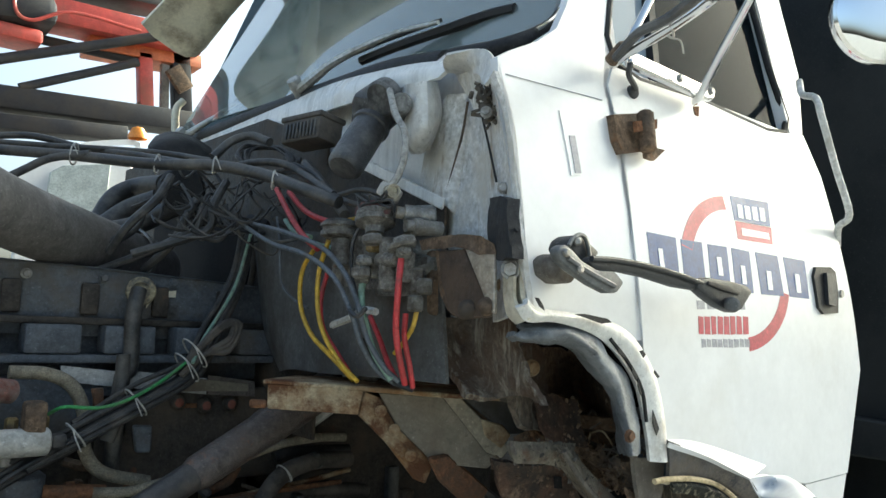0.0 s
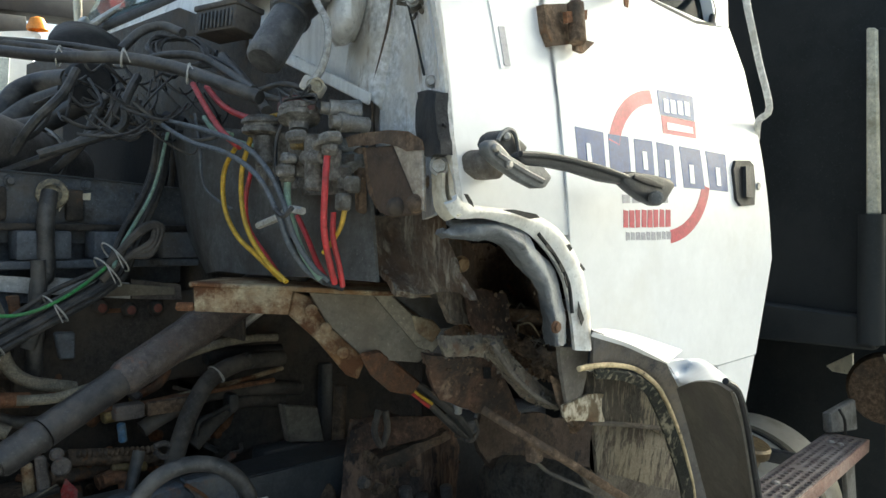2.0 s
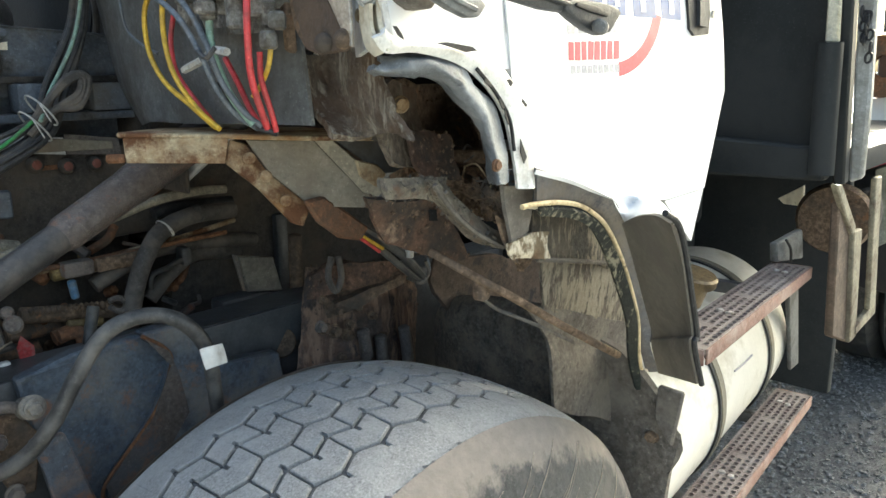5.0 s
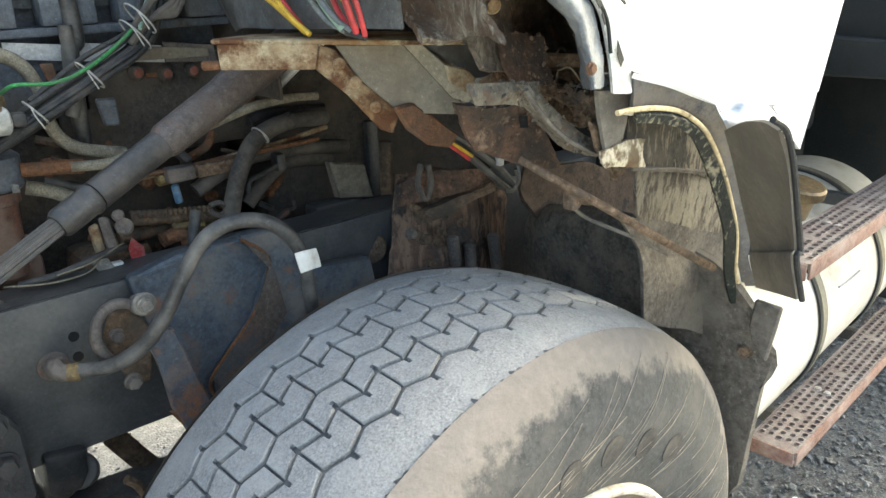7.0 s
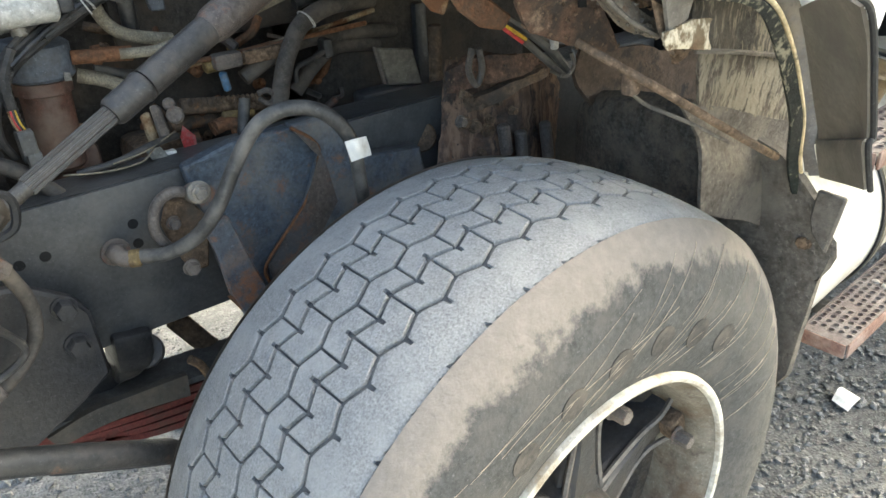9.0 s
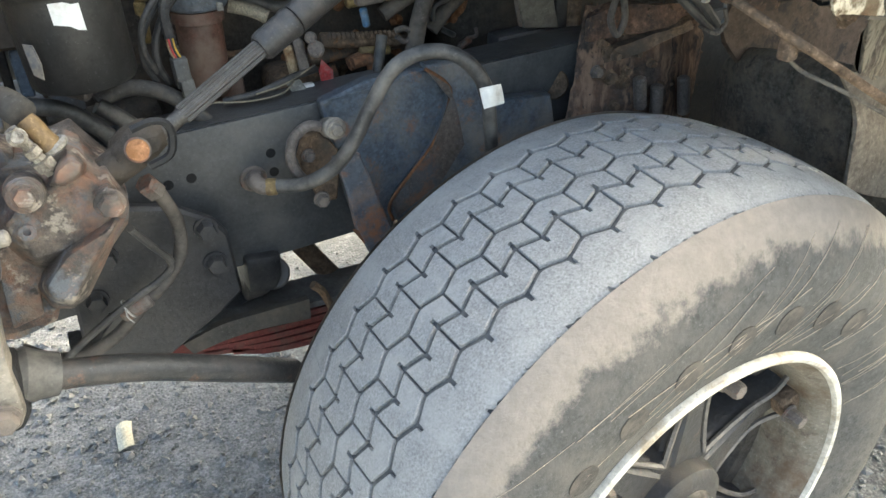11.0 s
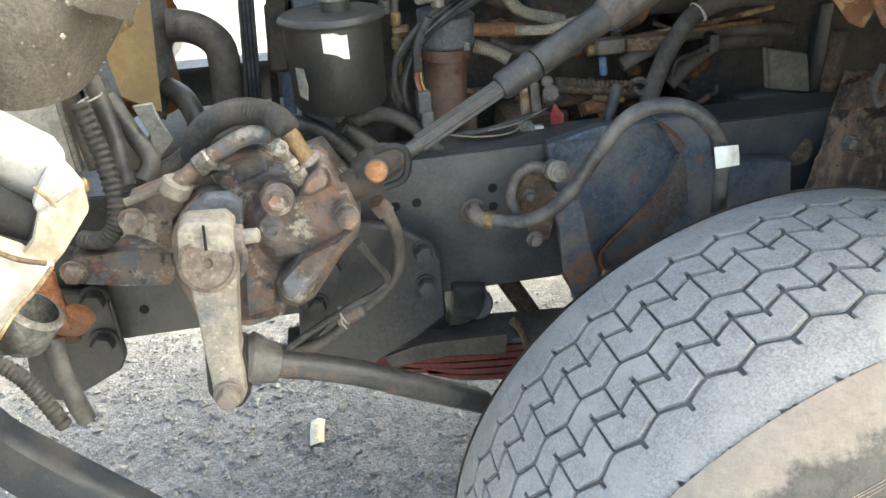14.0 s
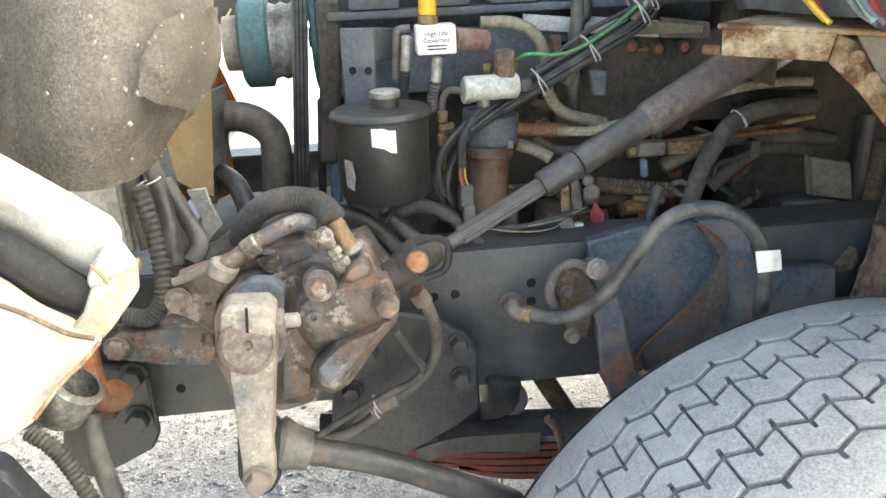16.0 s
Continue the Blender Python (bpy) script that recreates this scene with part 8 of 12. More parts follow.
# power steering reservoir
RC = V((0.034, 0, 1.227))
pr = thing("fluid_reservoir", RC - V((0, 0, 0.06)), "black round steering fluid reservoir with a rolled rim", "reservoir")
RW = 0.0719
part("can", lathe([(0, 0), (0, RW * 0.62), (0.004, RW * 0.92), (0.01, RW * 0.97), (0.125, RW), (0.13, RW)], RC - V((0, 0, 0.058)), RC, 48), CANISTER, pr)
part("lid", lathe([(0, RW), (0.0, RW * 1.07), (0.004, RW * 1.09), (0.008, RW * 1.07), (0.012, RW * 1.0), (0.011, RW * 0.9), (0.014, RW * 0.4), (0.014, 0)], RC + V((0, 0, 0.07)), RC + V((0, 0, 1)), 48), CANISTER, pr, "black lid with a rolled rim")
part("filler_neck", lathe([(0, 0.021), (0.02, 0.021)], RC + V((0.008, 0, 0.08)), RC + V((0.008, 0, 1)), 28), CANISTER, pr)
part("cap", lathe([(0, 0.018), (0, 0.0225), (0.002, 0.0235), (0.009, 0.0235), (0.011, 0.02), (0.012, 0)], RC + V((0.008, 0, 0.098)), RC + V((0.008, 0, 1)), 28), STEEL, pr, "dull steel filler cap")
bm = bmesh.new()
for i in range(5):
    for j in range(2):
        a = radians(-104 + 7 * i)
        bm.verts.new(RC + V((math.cos(a) * (RW + 0.0012), math.sin(a) * (RW + 0.0012), 0.066 - 0.004 * (i > 2) - (0.026 + 0.002 * i) * j)))
bm.verts.ensure_lookup_table()
for i in range(4):
    bm.faces.new((bm.verts[2 * i], bm.verts[2 * i + 2], bm.verts[2 * i + 3], bm.verts[2 * i + 1]))
part("paper_label", bm, PAPER, pr, "torn white paper label")
part("bare_scrape", plate([(-0.025, -0.058, 1.248), (-0.014, -0.064, 1.246), (-0.011, -0.065, 1.222), (-0.014, -0.064, 1.201), (-0.024, -0.059, 1.208)], 0.0015, 0, way=OUT), CASTING_PALE, pr, "scraped bare patch")
part("outlet", rod((0.006, -0.02, 1.174), (0.033, -0.035, 1.164), 0.013), CASTING, pr, "bare pipe stub")
# angle bracket behind the reservoir
ab = thing("engine_bracket", (0.003, 0.1, 1.366), "grey angle bracket with two bolt holes and chipped paint", "bracket")
part("bracket_plate", plate([(-0.019, 0.1, 1.42), (0.034, 0.1, 1.418), (0.031, 0.1, 1.287), (-0.022, 0.1, 1.29)], 0.01, 0.003, way=OUT), mat("chipped_blue_grey", (0.085, 0.095, 0.11), 0.55, dirt=(0.14, 0.14, 0.14), amount=0.5, size=10, spots=(0.35, 0.35, 0.34), spot_at=0.72, spot_size=30), ab)
for q in ((-0.004, 0.088, 1.355), (0.021, 0.088, 1.353)):
    part("bolt_hole", lathe([(0, 0), (0, 0.006), (0.002, 0.006), (0.002, 0)], q, V(q) + V(OUT), 14), DARK_VOID, ab)
part("side_flange", plate([(0.034, 0.1, 1.418), (0.094, 0.2, 1.405), (0.093, 0.2, 1.358), (0.033, 0.1, 1.364)], 0.008, 0.002), ENGINE, ab)

# governor block
gv = thing("idle_governor", (0.128, 0.06, 1.402), "white painted governor block with printed label and fittings", "governor")
gm = Matrix.Translation((0.129, 0.075, 1.398))
part("body", block((0.062, 0.045, 0.044), gm, 0.003), mat("white_block_paint", (0.72, 0.72, 0.69), 0.4, dirt=(0.5, 0.47, 0.4), amount=0.4, size=20), gv)
for txt, dz, sz in (("High Idle", 0.0065, 0.0105), ("Governor", -0.0035, 0.0105)):
    cu = bpy.data.curves.new("label_text", "FONT")
    cu.body, cu.size, cu.align_x = txt, sz, "CENTER"
    tmp = bpy.data.objects.new("label_text", cu)
    me = bpy.data.meshes.new_from_object(tmp)
    bpy.data.objects.remove(tmp)
    bm = bmesh.new()
    bm.from_mesh(me)
    bpy.data.meshes.remove(me)
    bm.transform(gm @ pose(0, -0.0236, dz, 90, 0, 0))
    part("label_text", bm, SEAL, gv, "black printed words", smooth=False)
for i in range(2):
    part("print_bar", block((0.03, 0.0006, 0.002), gm @ pose(0, -0.0232, -0.0085 - 0.005 * i), 0), SEAL, gv)
part("yellow_cap", rod((0.12, 0.08, 1.463), (0.119, 0.08, 1.433), 0.014), mat("yellow_cap_paint", (0.62, 0.36, 0.03), 0.4, dirt=(0.45, 0.28, 0.05), amount=0.3, size=20), gv, "bright yellow cap")
part("cap_nut", rod((0.119, 0.08, 1.434), (0.119, 0.08, 1.419), 0.016, n=6), BRASS, gv)
part("red_boss", rod((0.161, 0.09, 1.395), (0.216, 0.12, 1.386), 0.018), mat("brown_red_boss", (0.2, 0.09, 0.07), 0.6, dirt=(0.25, 0.22, 0.2), amount=0.6, size=20), gv, "brown-red end boss")
for a_, b_, c_ in (((0.085, 0.08, 1.405), (0.079, 0.08, 1.348), (0.074, 0.1, 1.289)), ((0.13, 0.06, 1.372), (0.125, 0.06, 1.331), (0.119, 0.08, 1.285))):
    part("hose_end", rod(a_, b_, 0.0085), STEEL, gv, "bright crimped hose end")
    part("hose", tube([b_, V(b_).lerp(V(c_), 0.5) + V((-0.002, 0, 0)), c_], 0.009, 10, 4, 0.0007), RUBBER, gv, "black ribbed hose")
part("elbow", tube([(0.066, 0.1, 1.335), (0.07, 0.1, 1.393), (0.074, 0.1, 1.41), (0.092, 0.1, 1.412)], 0.008, 10, 4), CASTING, gv)

# fuel filter
ff = thing("fuel_filter", (0.217, 0.12, 1.136), "fuel filter with brown bowl under a grey head", "fuel filter")
part("bowl", lathe([(0, 0), (0, 0.03), (0.006, 0.036), (0.12, 0.037), (0.122, 0.042), (0.14, 0.042), (0.142, 0.036), (0.142, 0)], (0.216, 0.14, 1.068), (0.223, 0.14, 1.222), 30), BROWN_BOWL, ff, "brown dusty bowl")
part("head", lathe([(0, 0), (0, 0.044), (0.005, 0.048), (0.05, 0.048), (0.056, 0.04), (0.056, 0)], (0.225, 0.14, 1.21), (0.227, 0.14, 1.272), 30), ENGINE, ff, "grey round filter head")
part("base", block((0.09, 0.08, 0.1), Matrix.Translation((0.231, 0.18, 1.045)), 0.012), BROWN_BOWL, ff)
part("tag_mark", plate([(0.247, 0.095, 1.223), (0.257, 0.1, 1.219), (0.257, 0.1, 1.207), (0.246, 0.095, 1.209)], 0.001, 0, way=OUT), ALU, ff)
part("top_blocks", block((0.05, 0.05, 0.03), Matrix.Translation((0.205, 0.12, 1.262)) @ pose(0, 0, 0, 0, 0, 15), 0.006), mat("blue_grey_alloy", (0.12, 0.15, 0.2), 0.5, dirt=(0.2, 0.2, 0.19), amount=0.5, size=20), ff)
pu = thing("primer_pump", (0.221, 0.12, 1.304), "white plastic primer pump with brass fittings", "pump")
part("barrel", lathe([(0, 0), (0, 0.019), (0.003, 0.021), (0.012, 0.021), (0.014, 0.0195), (0.085, 0.0195), (0.088, 0.016), (0.088, 0)], (0.173, 0.1, 1.309), (0.257, 0.11, 1.306), 26), mat("dusty_white_plastic", (0.5, 0.5, 0.46), 0.5, dirt=(0.32, 0.3, 0.26), amount=0.5, size=20), pu)
part("top_block", block((0.04, 0.03, 0.018), Matrix.Translation((0.234, 0.11, 1.326)), 0.004), ALU, pu)
for q in ((0.215, 0.1, 1.341), (0.24, 0.11, 1.349), (0.258, 0.11, 1.341)):
    part("nut", rod(V(q) + V((0, 0, -0.01)), V(q) + V((0, 0, 0.01)), 0.009, n=6), BRASS, pu)
part("left_pipe", tube([(0.173, 0.1, 1.309), (0.151, 0.1, 1.312), (0.14, 0.1, 1.299), (0.137, 0.1, 1.275)], 0.006, 10, 5), CASTING, pu)
for a_, b_, r_ in (((0.138, 0.1, 1.28), (0.138, 0.1, 1.258), 0.009), ((0.131, 0.1, 1.249), (0.158, 0.1, 1.249), 0.01), ((0.137, 0.1, 1.242), (0.136, 0.1, 1.22), 0.009), ((0.138, 0.1, 1.22), (0.135, 0.1, 1.178), 0.006)):
    part("brass_tee", rod(a_, b_, r_, n=8), BRASS, pu, "tarnished brass tee")

# linkage, lines and hoses low on the engine
lk = thing("throttle_linkage", (0.381, 0.1, 1.108), "greasy throttle linkage with levers and a red tag", "linkage")
part("lever", plate([(0.352, 0.08, 1.15), (0.368, 0.08, 1.148), (0.375, 0.08, 1.1), (0.357, 0.08, 1.085)], 0.01, 0.003, way=OUT), CASTING, lk)
part("lever", plate([(0.339, 0.1, 1.132), (0.354, 0.1, 1.137), (0.361, 0.1, 1.084), (0.344, 0.1, 1.074)], 0.012, 0.003, way=OUT), RUST_PALE, lk)
part("lever_boss", rod((0.397, 0.1, 1.118), (0.382, 0.05, 1.134), 0.014), CASTING, lk)
part("lever_boss", rod((0.39, 0.1, 1.139), (0.379, 0.06, 1.151), 0.01), CASTING, lk)
part("warning_tag", plate([(0.401, 0.09, 1.102), (0.418, 0.09, 1.081), (0.417, 0.09, 1.043), (0.398, 0.09, 1.042), (0.393, 0.09, 1.084)], 0.002, 0, way=OUT), mat("faded_red_tag", (0.38, 0.05, 0.05), 0.5, dirt=(0.3, 0.2, 0.18), amount=0.4, size=40), lk, "red metal tag")
part("pale_block", block((0.02, 0.015, 0.03), Matrix.Translation((0.368, 0.08, 1.055)), 0.003), PAPER, lk, "white plastic end")
part("lead_seal", plate([(0.327, 0.07, 1.083), (0.352, 0.07, 1.084), (0.361, 0.07, 1.067), (0.343, 0.07, 1.05)], 0.002, 0, way=OUT), ALU, lk, "small hanging metal seal")
part("pump_body", block((0.13, 0.1, 0.09), Matrix.Translation((0.39, 0.2, 1.025)), 0.02), RUST_DARK, lk)
part("coil_spring", tube([(0.429, 0.13, 1.125), (0.56, 0.13, 1.107)], 0.0065, 10, 10, 0.0015), RUST_DARK, lk, "rusty return spring")
part("brass_tail", rod((0.482, 0.12, 1.092), (0.541, 0.12, 1.084), 0.008), BRASS, lk)
part("rust_pipe", rod((0.399, 0.16, 1.083), (0.627, 0.18, 1.075), 0.013), RUST_DARK, lk)
part("elbow_fitting", tube([(0.46, 0.1, 1.081), (0.491, 0.1, 1.081), (0.498, 0.1, 1.056), (0.508, 0.1, 1.031)], 0.011, 10, 4), RUST, lk)
part("blue_sleeve", rod((0.497, 0.12, 1.167), (0.501, 0.12, 1.133), 0.007), mat("blue_plastic_sleeve", (0.07, 0.16, 0.27), 0.5, dirt=(0.15, 0.17, 0.18), amount=0.5, size=30), lk, "blue plastic sleeve")
part("brass_manifold", rod((0.474, 0.14, 1.176), (0.574, 0.14, 1.18), 0.012), BRASS, lk, "tarnished brass manifold")
hz = thing("engine_hoses", (0.519, 0.15, 1.189), "brown and black dusty hoses along the engine", "hoses")
for m_, r_, pts in (
    (HOSE_TAN, 0.0105, [(0.212, 0.14, 1.413), (0.264, 0.14, 1.41), (0.302, 0.14, 1.39), (0.322, 0.14, 1.347), (0.328, 0.14, 1.29), (0.358, 0.14, 1.253), (0.433, 0.15, 1.23)]),
    (HOSE_TAN, 0.0085, [(0.336, 0.11, 1.23), (0.388, 0.1, 1.228), (0.437, 0.1, 1.236), (0.555, 0.12, 1.254), (0.666, 0.14, 1.276), (0.755, 0.15, 1.282), (0.814, 0.15, 1.279)]),
    (RUST, 0.011, [(0.268, 0.12, 1.236), (0.336, 0.11, 1.23)]),
    (HOSE_TAN, 0.012, [(0.277, 0.16, 1.199), (0.31, 0.15, 1.188), (0.334, 0.14, 1.174)]),
    (RUST_PALE, 0.005, [(0.446, 0.15, 1.182), (0.572, 0.15, 1.188), (0.711, 0.15, 1.199), (0.835, 0.16, 1.213)]),
    (RUBBER_DUSTY, 0.0165, [(0.579, 0.1, 1.08), (0.595, 0.1, 1.134), (0.616, 0.1, 1.182), (0.661, 0.12, 1.222), (0.733, 0.14, 1.239), (0.832, 0.16, 1.234)]),
    (RUBBER_DUSTY, 0.0145, [(0.54, 0.14, 1.143), (0.586, 0.14, 1.164), (0.675, 0.16, 1.182), (0.808, 0.18, 1.173), (0.902, 0.2, 1.157)]),
    (RUBBER_DUSTY, 0.0145, [(0.645, 0.16, 1.091), (0.691, 0.16, 1.132), (0.749, 0.17, 1.156), (0.859, 0.2, 1.137)]),
    (RUBBER, 0.012, [(0.688, 0.2, 1.241), (0.731, 0.2, 1.249), (0.855, 0.2, 1.244)]),
    (RUBBER, 0.010, [(0.305, 0.17, 1.2), (0.368, 0.17, 1.179), (0.434, 0.18, 1.176)]),
    (WIRE, 0.006, [(0.22, 0.06, 1.077), (0.278, 0.05, 1.083), (0.339, 0.06, 1.093), (0.386, 0.08, 1.091)]),
    (HOSE_TAN, 0.0015, [(0.198, 0.04, 1.087), (0.256, 0.04, 1.076), (0.312, 0.05, 1.073), (0.34, 0.06, 1.085)]),
    (HOSE_TAN, 0.0013, [(0.27, 0.04, 1.085), (0.322, 0.05, 1.088), (0.382, 0.07, 1.102)]),
    (LOOM, 0.0125, [(0.038, 0.05, 1.121), (0.091, 0.06, 1.129), (0.142, 0.05, 1.108), (0.182, 0.04, 1.062), (0.201, 0.04, 1.034)]),
    (RUBBER, 0.013, [(-0.053, 0.02, 1.146), (-0.009, 0.02, 1.13), (0.034, 0.02, 1.087), (0.046, 0.02, 1.056)]),
    (RUBBER, 0.013, [(0.037, 0.04, 1.12), (0.064, 0.04, 1.093), (0.091, 0.04, 1.06)]),
    (RUBBER, 0.012, [(-0.029, 0.06, 1.108), (0.008, 0.05, 1.094), (0.033, 0.05, 1.051)]),
    (RUBBER, 0.010, [(0.491, 0.05, 1.021), (0.496, 0.08, 1.053), (0.52, 0.1, 1.119)]),
    (RUBBER_DUSTY, 0.008, [(0.734, 0.15, 1.366), (0.695, 0.15, 1.339), (0.655, 0.15, 1.322)]),
    (WIRE, 0.005, [(0.631, 0.12, 1.12), (0.637, 0.12, 1.146), (0.669, 0.12, 1.155), (0.721, 0.14, 1.165)]),
):
    part("hose", tube(pts, r_, 10, 6), m_, hz)
zip_tie(hz, (0.669, 0.12, 1.227), (0.7, 0.1, 0.5), 0.019)
part("hose_clip", rod((0.737, 0.14, 1.254), (0.751, 0.14, 1.228), 0.012), RUBBER, hz)
part("cross_clip", block((0.02, 0.03, 0.035), Matrix.Translation((0.71, 0.14, 1.166)), 0.006), RUBBER, hz)
rnd = random.Random(11)
for k in range(34):
    x, z = rnd.uniform(0.3, 0.78), rnd.uniform(0.98, 1.3)
    y = rnd.uniform(0.17, 0.25)
    if k % 2:
        d = V((rnd.uniform(-0.1, 0.1), 0.02, rnd.uniform(-0.05, 0.05)))
        part("small_pipe", tube([(x, y, z), V((x, y - 0.02, z)) + 0.5 * d, V((x, y, z)) + d], rnd.choice((0.004, 0.006, 0.008)), 8, 4), rnd.choice((RUST, RUST_DARK, RUBBER, CASTING)), hz)
    else:
        part("small_fitting", rod((x, y, z), (x + rnd.uniform(-0.02, 0.02), y - 0.02, z + rnd.uniform(-0.03, 0.03)), rnd.uniform(0.006, 0.012), n=rnd.choice((6, 12))), rnd.choice((RUST, CASTING, BRASS, RUST_DARK)), hz)

bs = thing("bay_details", ((0.433, 0.19, 1.29)), "small engine brackets, plugs and paint-dabbed bosses", "engine fittings")
DAB = mat("faded_red_dab", (0.2, 0.07, 0.05), 0.6, dirt=(0.12, 0.07, 0.06), amount=0.5, size=30)
for q in ((0.493, 0.205, 1.353), (0.543, 0.205, 1.346), (0.591, 0.205, 1.347)):
    part("boss", lathe([(0, 0.014), (0.008, 0.013), (0.012, 0.009), (0.012, 0)], q, V(q) + V(OUT), 14), ENGINE_DARK, bs)
    part("paint_dab", lathe([(0.0125, 0.008), (0.0135, 0.006), (0.0137, 0)], q, V(q) + V(OUT), 10), DAB, bs, "dab of faded red paint")
part("bracket", plate([(0.408, 0.18, 1.321), (0.441, 0.18, 1.319), (0.441, 0.18, 1.273), (0.416, 0.18, 1.275)], 0.012, 0.003, way=OUT), ENGINE, bs, "grey angle bracket")
part("rusty_clip", plate([(0.331, 0.15, 1.386), (0.35, 0.15, 1.387), (0.353, 0.15, 1.353), (0.337, 0.15, 1.35), (0.335, 0.15, 1.371)], 0.006, 0.002, way=OUT), RUST, bs, "bent rusty clip")
part("tan_plate", plate([(0.485, 0.198, 1.399), (0.623, 0.198, 1.384), (0.625, 0.198, 1.37), (0.486, 0.198, 1.373)], 0.003, 0.001, way=OUT), TAN_SHEET, bs, "dull tan plate")
part("upright_hose", tube([(0.381, 0.16, 1.44), (0.381, 0.16, 1.384), (0.378, 0.16, 1.337), (0.366, 0.16, 1.299)], 0.011, 12, 5), RUBBER, bs, "black upright hose")
part("connector", block((0.022, 0.02, 0.036), Matrix.Translation(((0.165, 0.03, 1.151))), 0.004), GREY_DARK, bs, "grey plastic connector")
part("connector", block((0.02, 0.02, 0.03), Matrix.Translation(((0.168, 0.03, 1.122))), 0.004), GREY_DARK, bs, "grey plastic connector")
for k_ in range(4):
    part("core", tube([V(p) + V((0.003 * k_, 0, 0)) for p in ((0.154, 0.03, 1.198), (0.155, 0.03, 1.181), (0.16, 0.03, 1.165))], 0.0014, 5, 3), (RUST_PALE, RED, WIRE, YELLOW)[k_], bs)
part("small_can", rod(((0.206, 0.08, 1.284)), ((0.204, 0.08, 1.307)), 0.012, n=12), STEEL, bs)
part("fitting", rod(((0.226, 0.1, 1.317)), ((0.229, 0.1, 1.333)), 0.011, n=6), BRASS, bs)
part("flange_pipe", lathe([(0, 0), (0, 0.014), (0.012, 0.016), (0.014, 0.012), (0.06, 0.012), (0.06, 0)], ((0.3, 0.13, 1.232)), ((0.366, 0.13, 1.223)), 16), RUST, bs, "rusty pipe union")
part("long_rod", tube([(0.449, 0.13, 1.191), (0.543, 0.13, 1.191), (0.669, 0.13, 1.195), (0.797, 0.13, 1.198)], 0.0045, 8, 4), RUST, bs, "long rusty control rod")
part("rod_block", block((0.05, 0.03, 0.026), Matrix.Translation(((0.51, 0.125, 1.184))), 0.005), CASTING, bs)
part("rod_block", block((0.08, 0.03, 0.024), Matrix.Translation(((0.58, 0.13, 1.182))), 0.005), RUST_DARK, bs)
part("ring_end", tube([((0.546, 0.1, 1.122)), ((0.564, 0.1, 1.124)), ((0.578, 0.1, 1.109)), ((0.563, 0.1, 1.1)), ((0.547, 0.1, 1.112))], 0.005, 8, 4), CASTING, bs)
part("rust_pump", rod(((0.418, 0.14, 1.119)), ((0.57, 0.14, 1.093)), 0.014), RUST_DARK, bs, "rust-red tube")
part("rust_elbow", tube([(0.459, 0.12, 1.073), (0.493, 0.12, 1.079), (0.507, 0.12, 1.064), (0.513, 0.12, 1.038)], 0.013, 10, 4), RUST, bs)

# cable bundle with nylon ties
cb = thing("cable_bundle", (0.396, 0.1, 1.377), "bundle of black cables with white nylon ties", "cables")
rnd = random.Random(21)
base = [(0.606, 0.2, 1.662), (0.576, 0.17, 1.572), (0.522, 0.14, 1.483), (0.484, 0.12, 1.418), (0.393, 0.1, 1.369), (0.298, 0.08, 1.324), (0.226, 0.07, 1.289), (0.177, 0.06, 1.257)]
for k in range(11):
    o = V((rnd.uniform(-0.016, 0.016), rnd.uniform(-0.02, 0.02), rnd.uniform(-0.02, 0.02)))
    n_ = 8 if k < 5 else rnd.choice((6, 7))
    pts = [V(b) + o * rnd.uniform(0.7, 1.3) for b in base[:n_]]
    if k < 3:
        pts += [V((0.141, 0.05, 1.215)) + o, V((0.133, 0.05, 1.173)) + o, V((0.144, 0.06, 1.137)) + o]
    part("cable", tube(pts, rnd.choice((0.0042, 0.005, 0.006)), 8, 6), rnd.choice((WIRE, WIRE, RUBBER_DUSTY, LOOM)), cb)
part("green_wire", tube([(0.258, 0.08, 1.356), (0.275, 0.06, 1.368), (0.318, 0.05, 1.366), (0.359, 0.05, 1.376), (0.411, 0.07, 1.399), (0.463, 0.09, 1.432)], 0.0028, 8, 6), GREEN_BRIGHT, cb, "bright green wire")
part("pale_green_wire", tube([(0.602, 0.18, 1.671), (0.562, 0.15, 1.561), (0.499, 0.12, 1.468), (0.472, 0.09, 1.43)], 0.0032, 8, 6), GREEN, cb, "faded green wire")
for c_ in range(3):
    part("cable_loop", tube([(0.465, 0.1, 1.431), V((0.511, 0.1, 1.479)) + V((0.006 * c_, 0, 0.008 * c_)), V((0.54, 0.1, 1.494)) + V((0.008 * c_, 0, 0)), V((0.537, 0.1, 1.47)) + V((0, 0, -0.01 * c_)), (0.498, 0.1, 1.445), (0.457, 0.1, 1.408)], 0.0055, 8, 5), RUBBER_DUSTY, cb)
for q, r_ in (((0.482, 0.11, 1.445), 0.03), ((0.47, 0.11, 1.421), 0.03), ((0.388, 0.1, 1.367), 0.026), ((0.298, 0.08, 1.324), 0.022)):
    zip_tie(cb, q, (0.75, 0.0, 0.6), r_, 0.03)
part("clip", block((0.02, 0.02, 0.02), Matrix.Translation((0.27, 0.06, 1.32)), 0.004), WIRE, cb)
part("inline_plug", block((0.02, 0.02, 0.05), Matrix.Translation((0.165, 0.06, 1.138)), 0.005), GREY_DARK, cb, "grey inline plug")
part("drop_wire", tube([(0.186, 0.06, 1.275), (0.165, 0.06, 1.235), (0.163, 0.06, 1.187), (0.166, 0.06, 1.153)], 0.008, 8, 5, 0.0008), LOOM, cb)
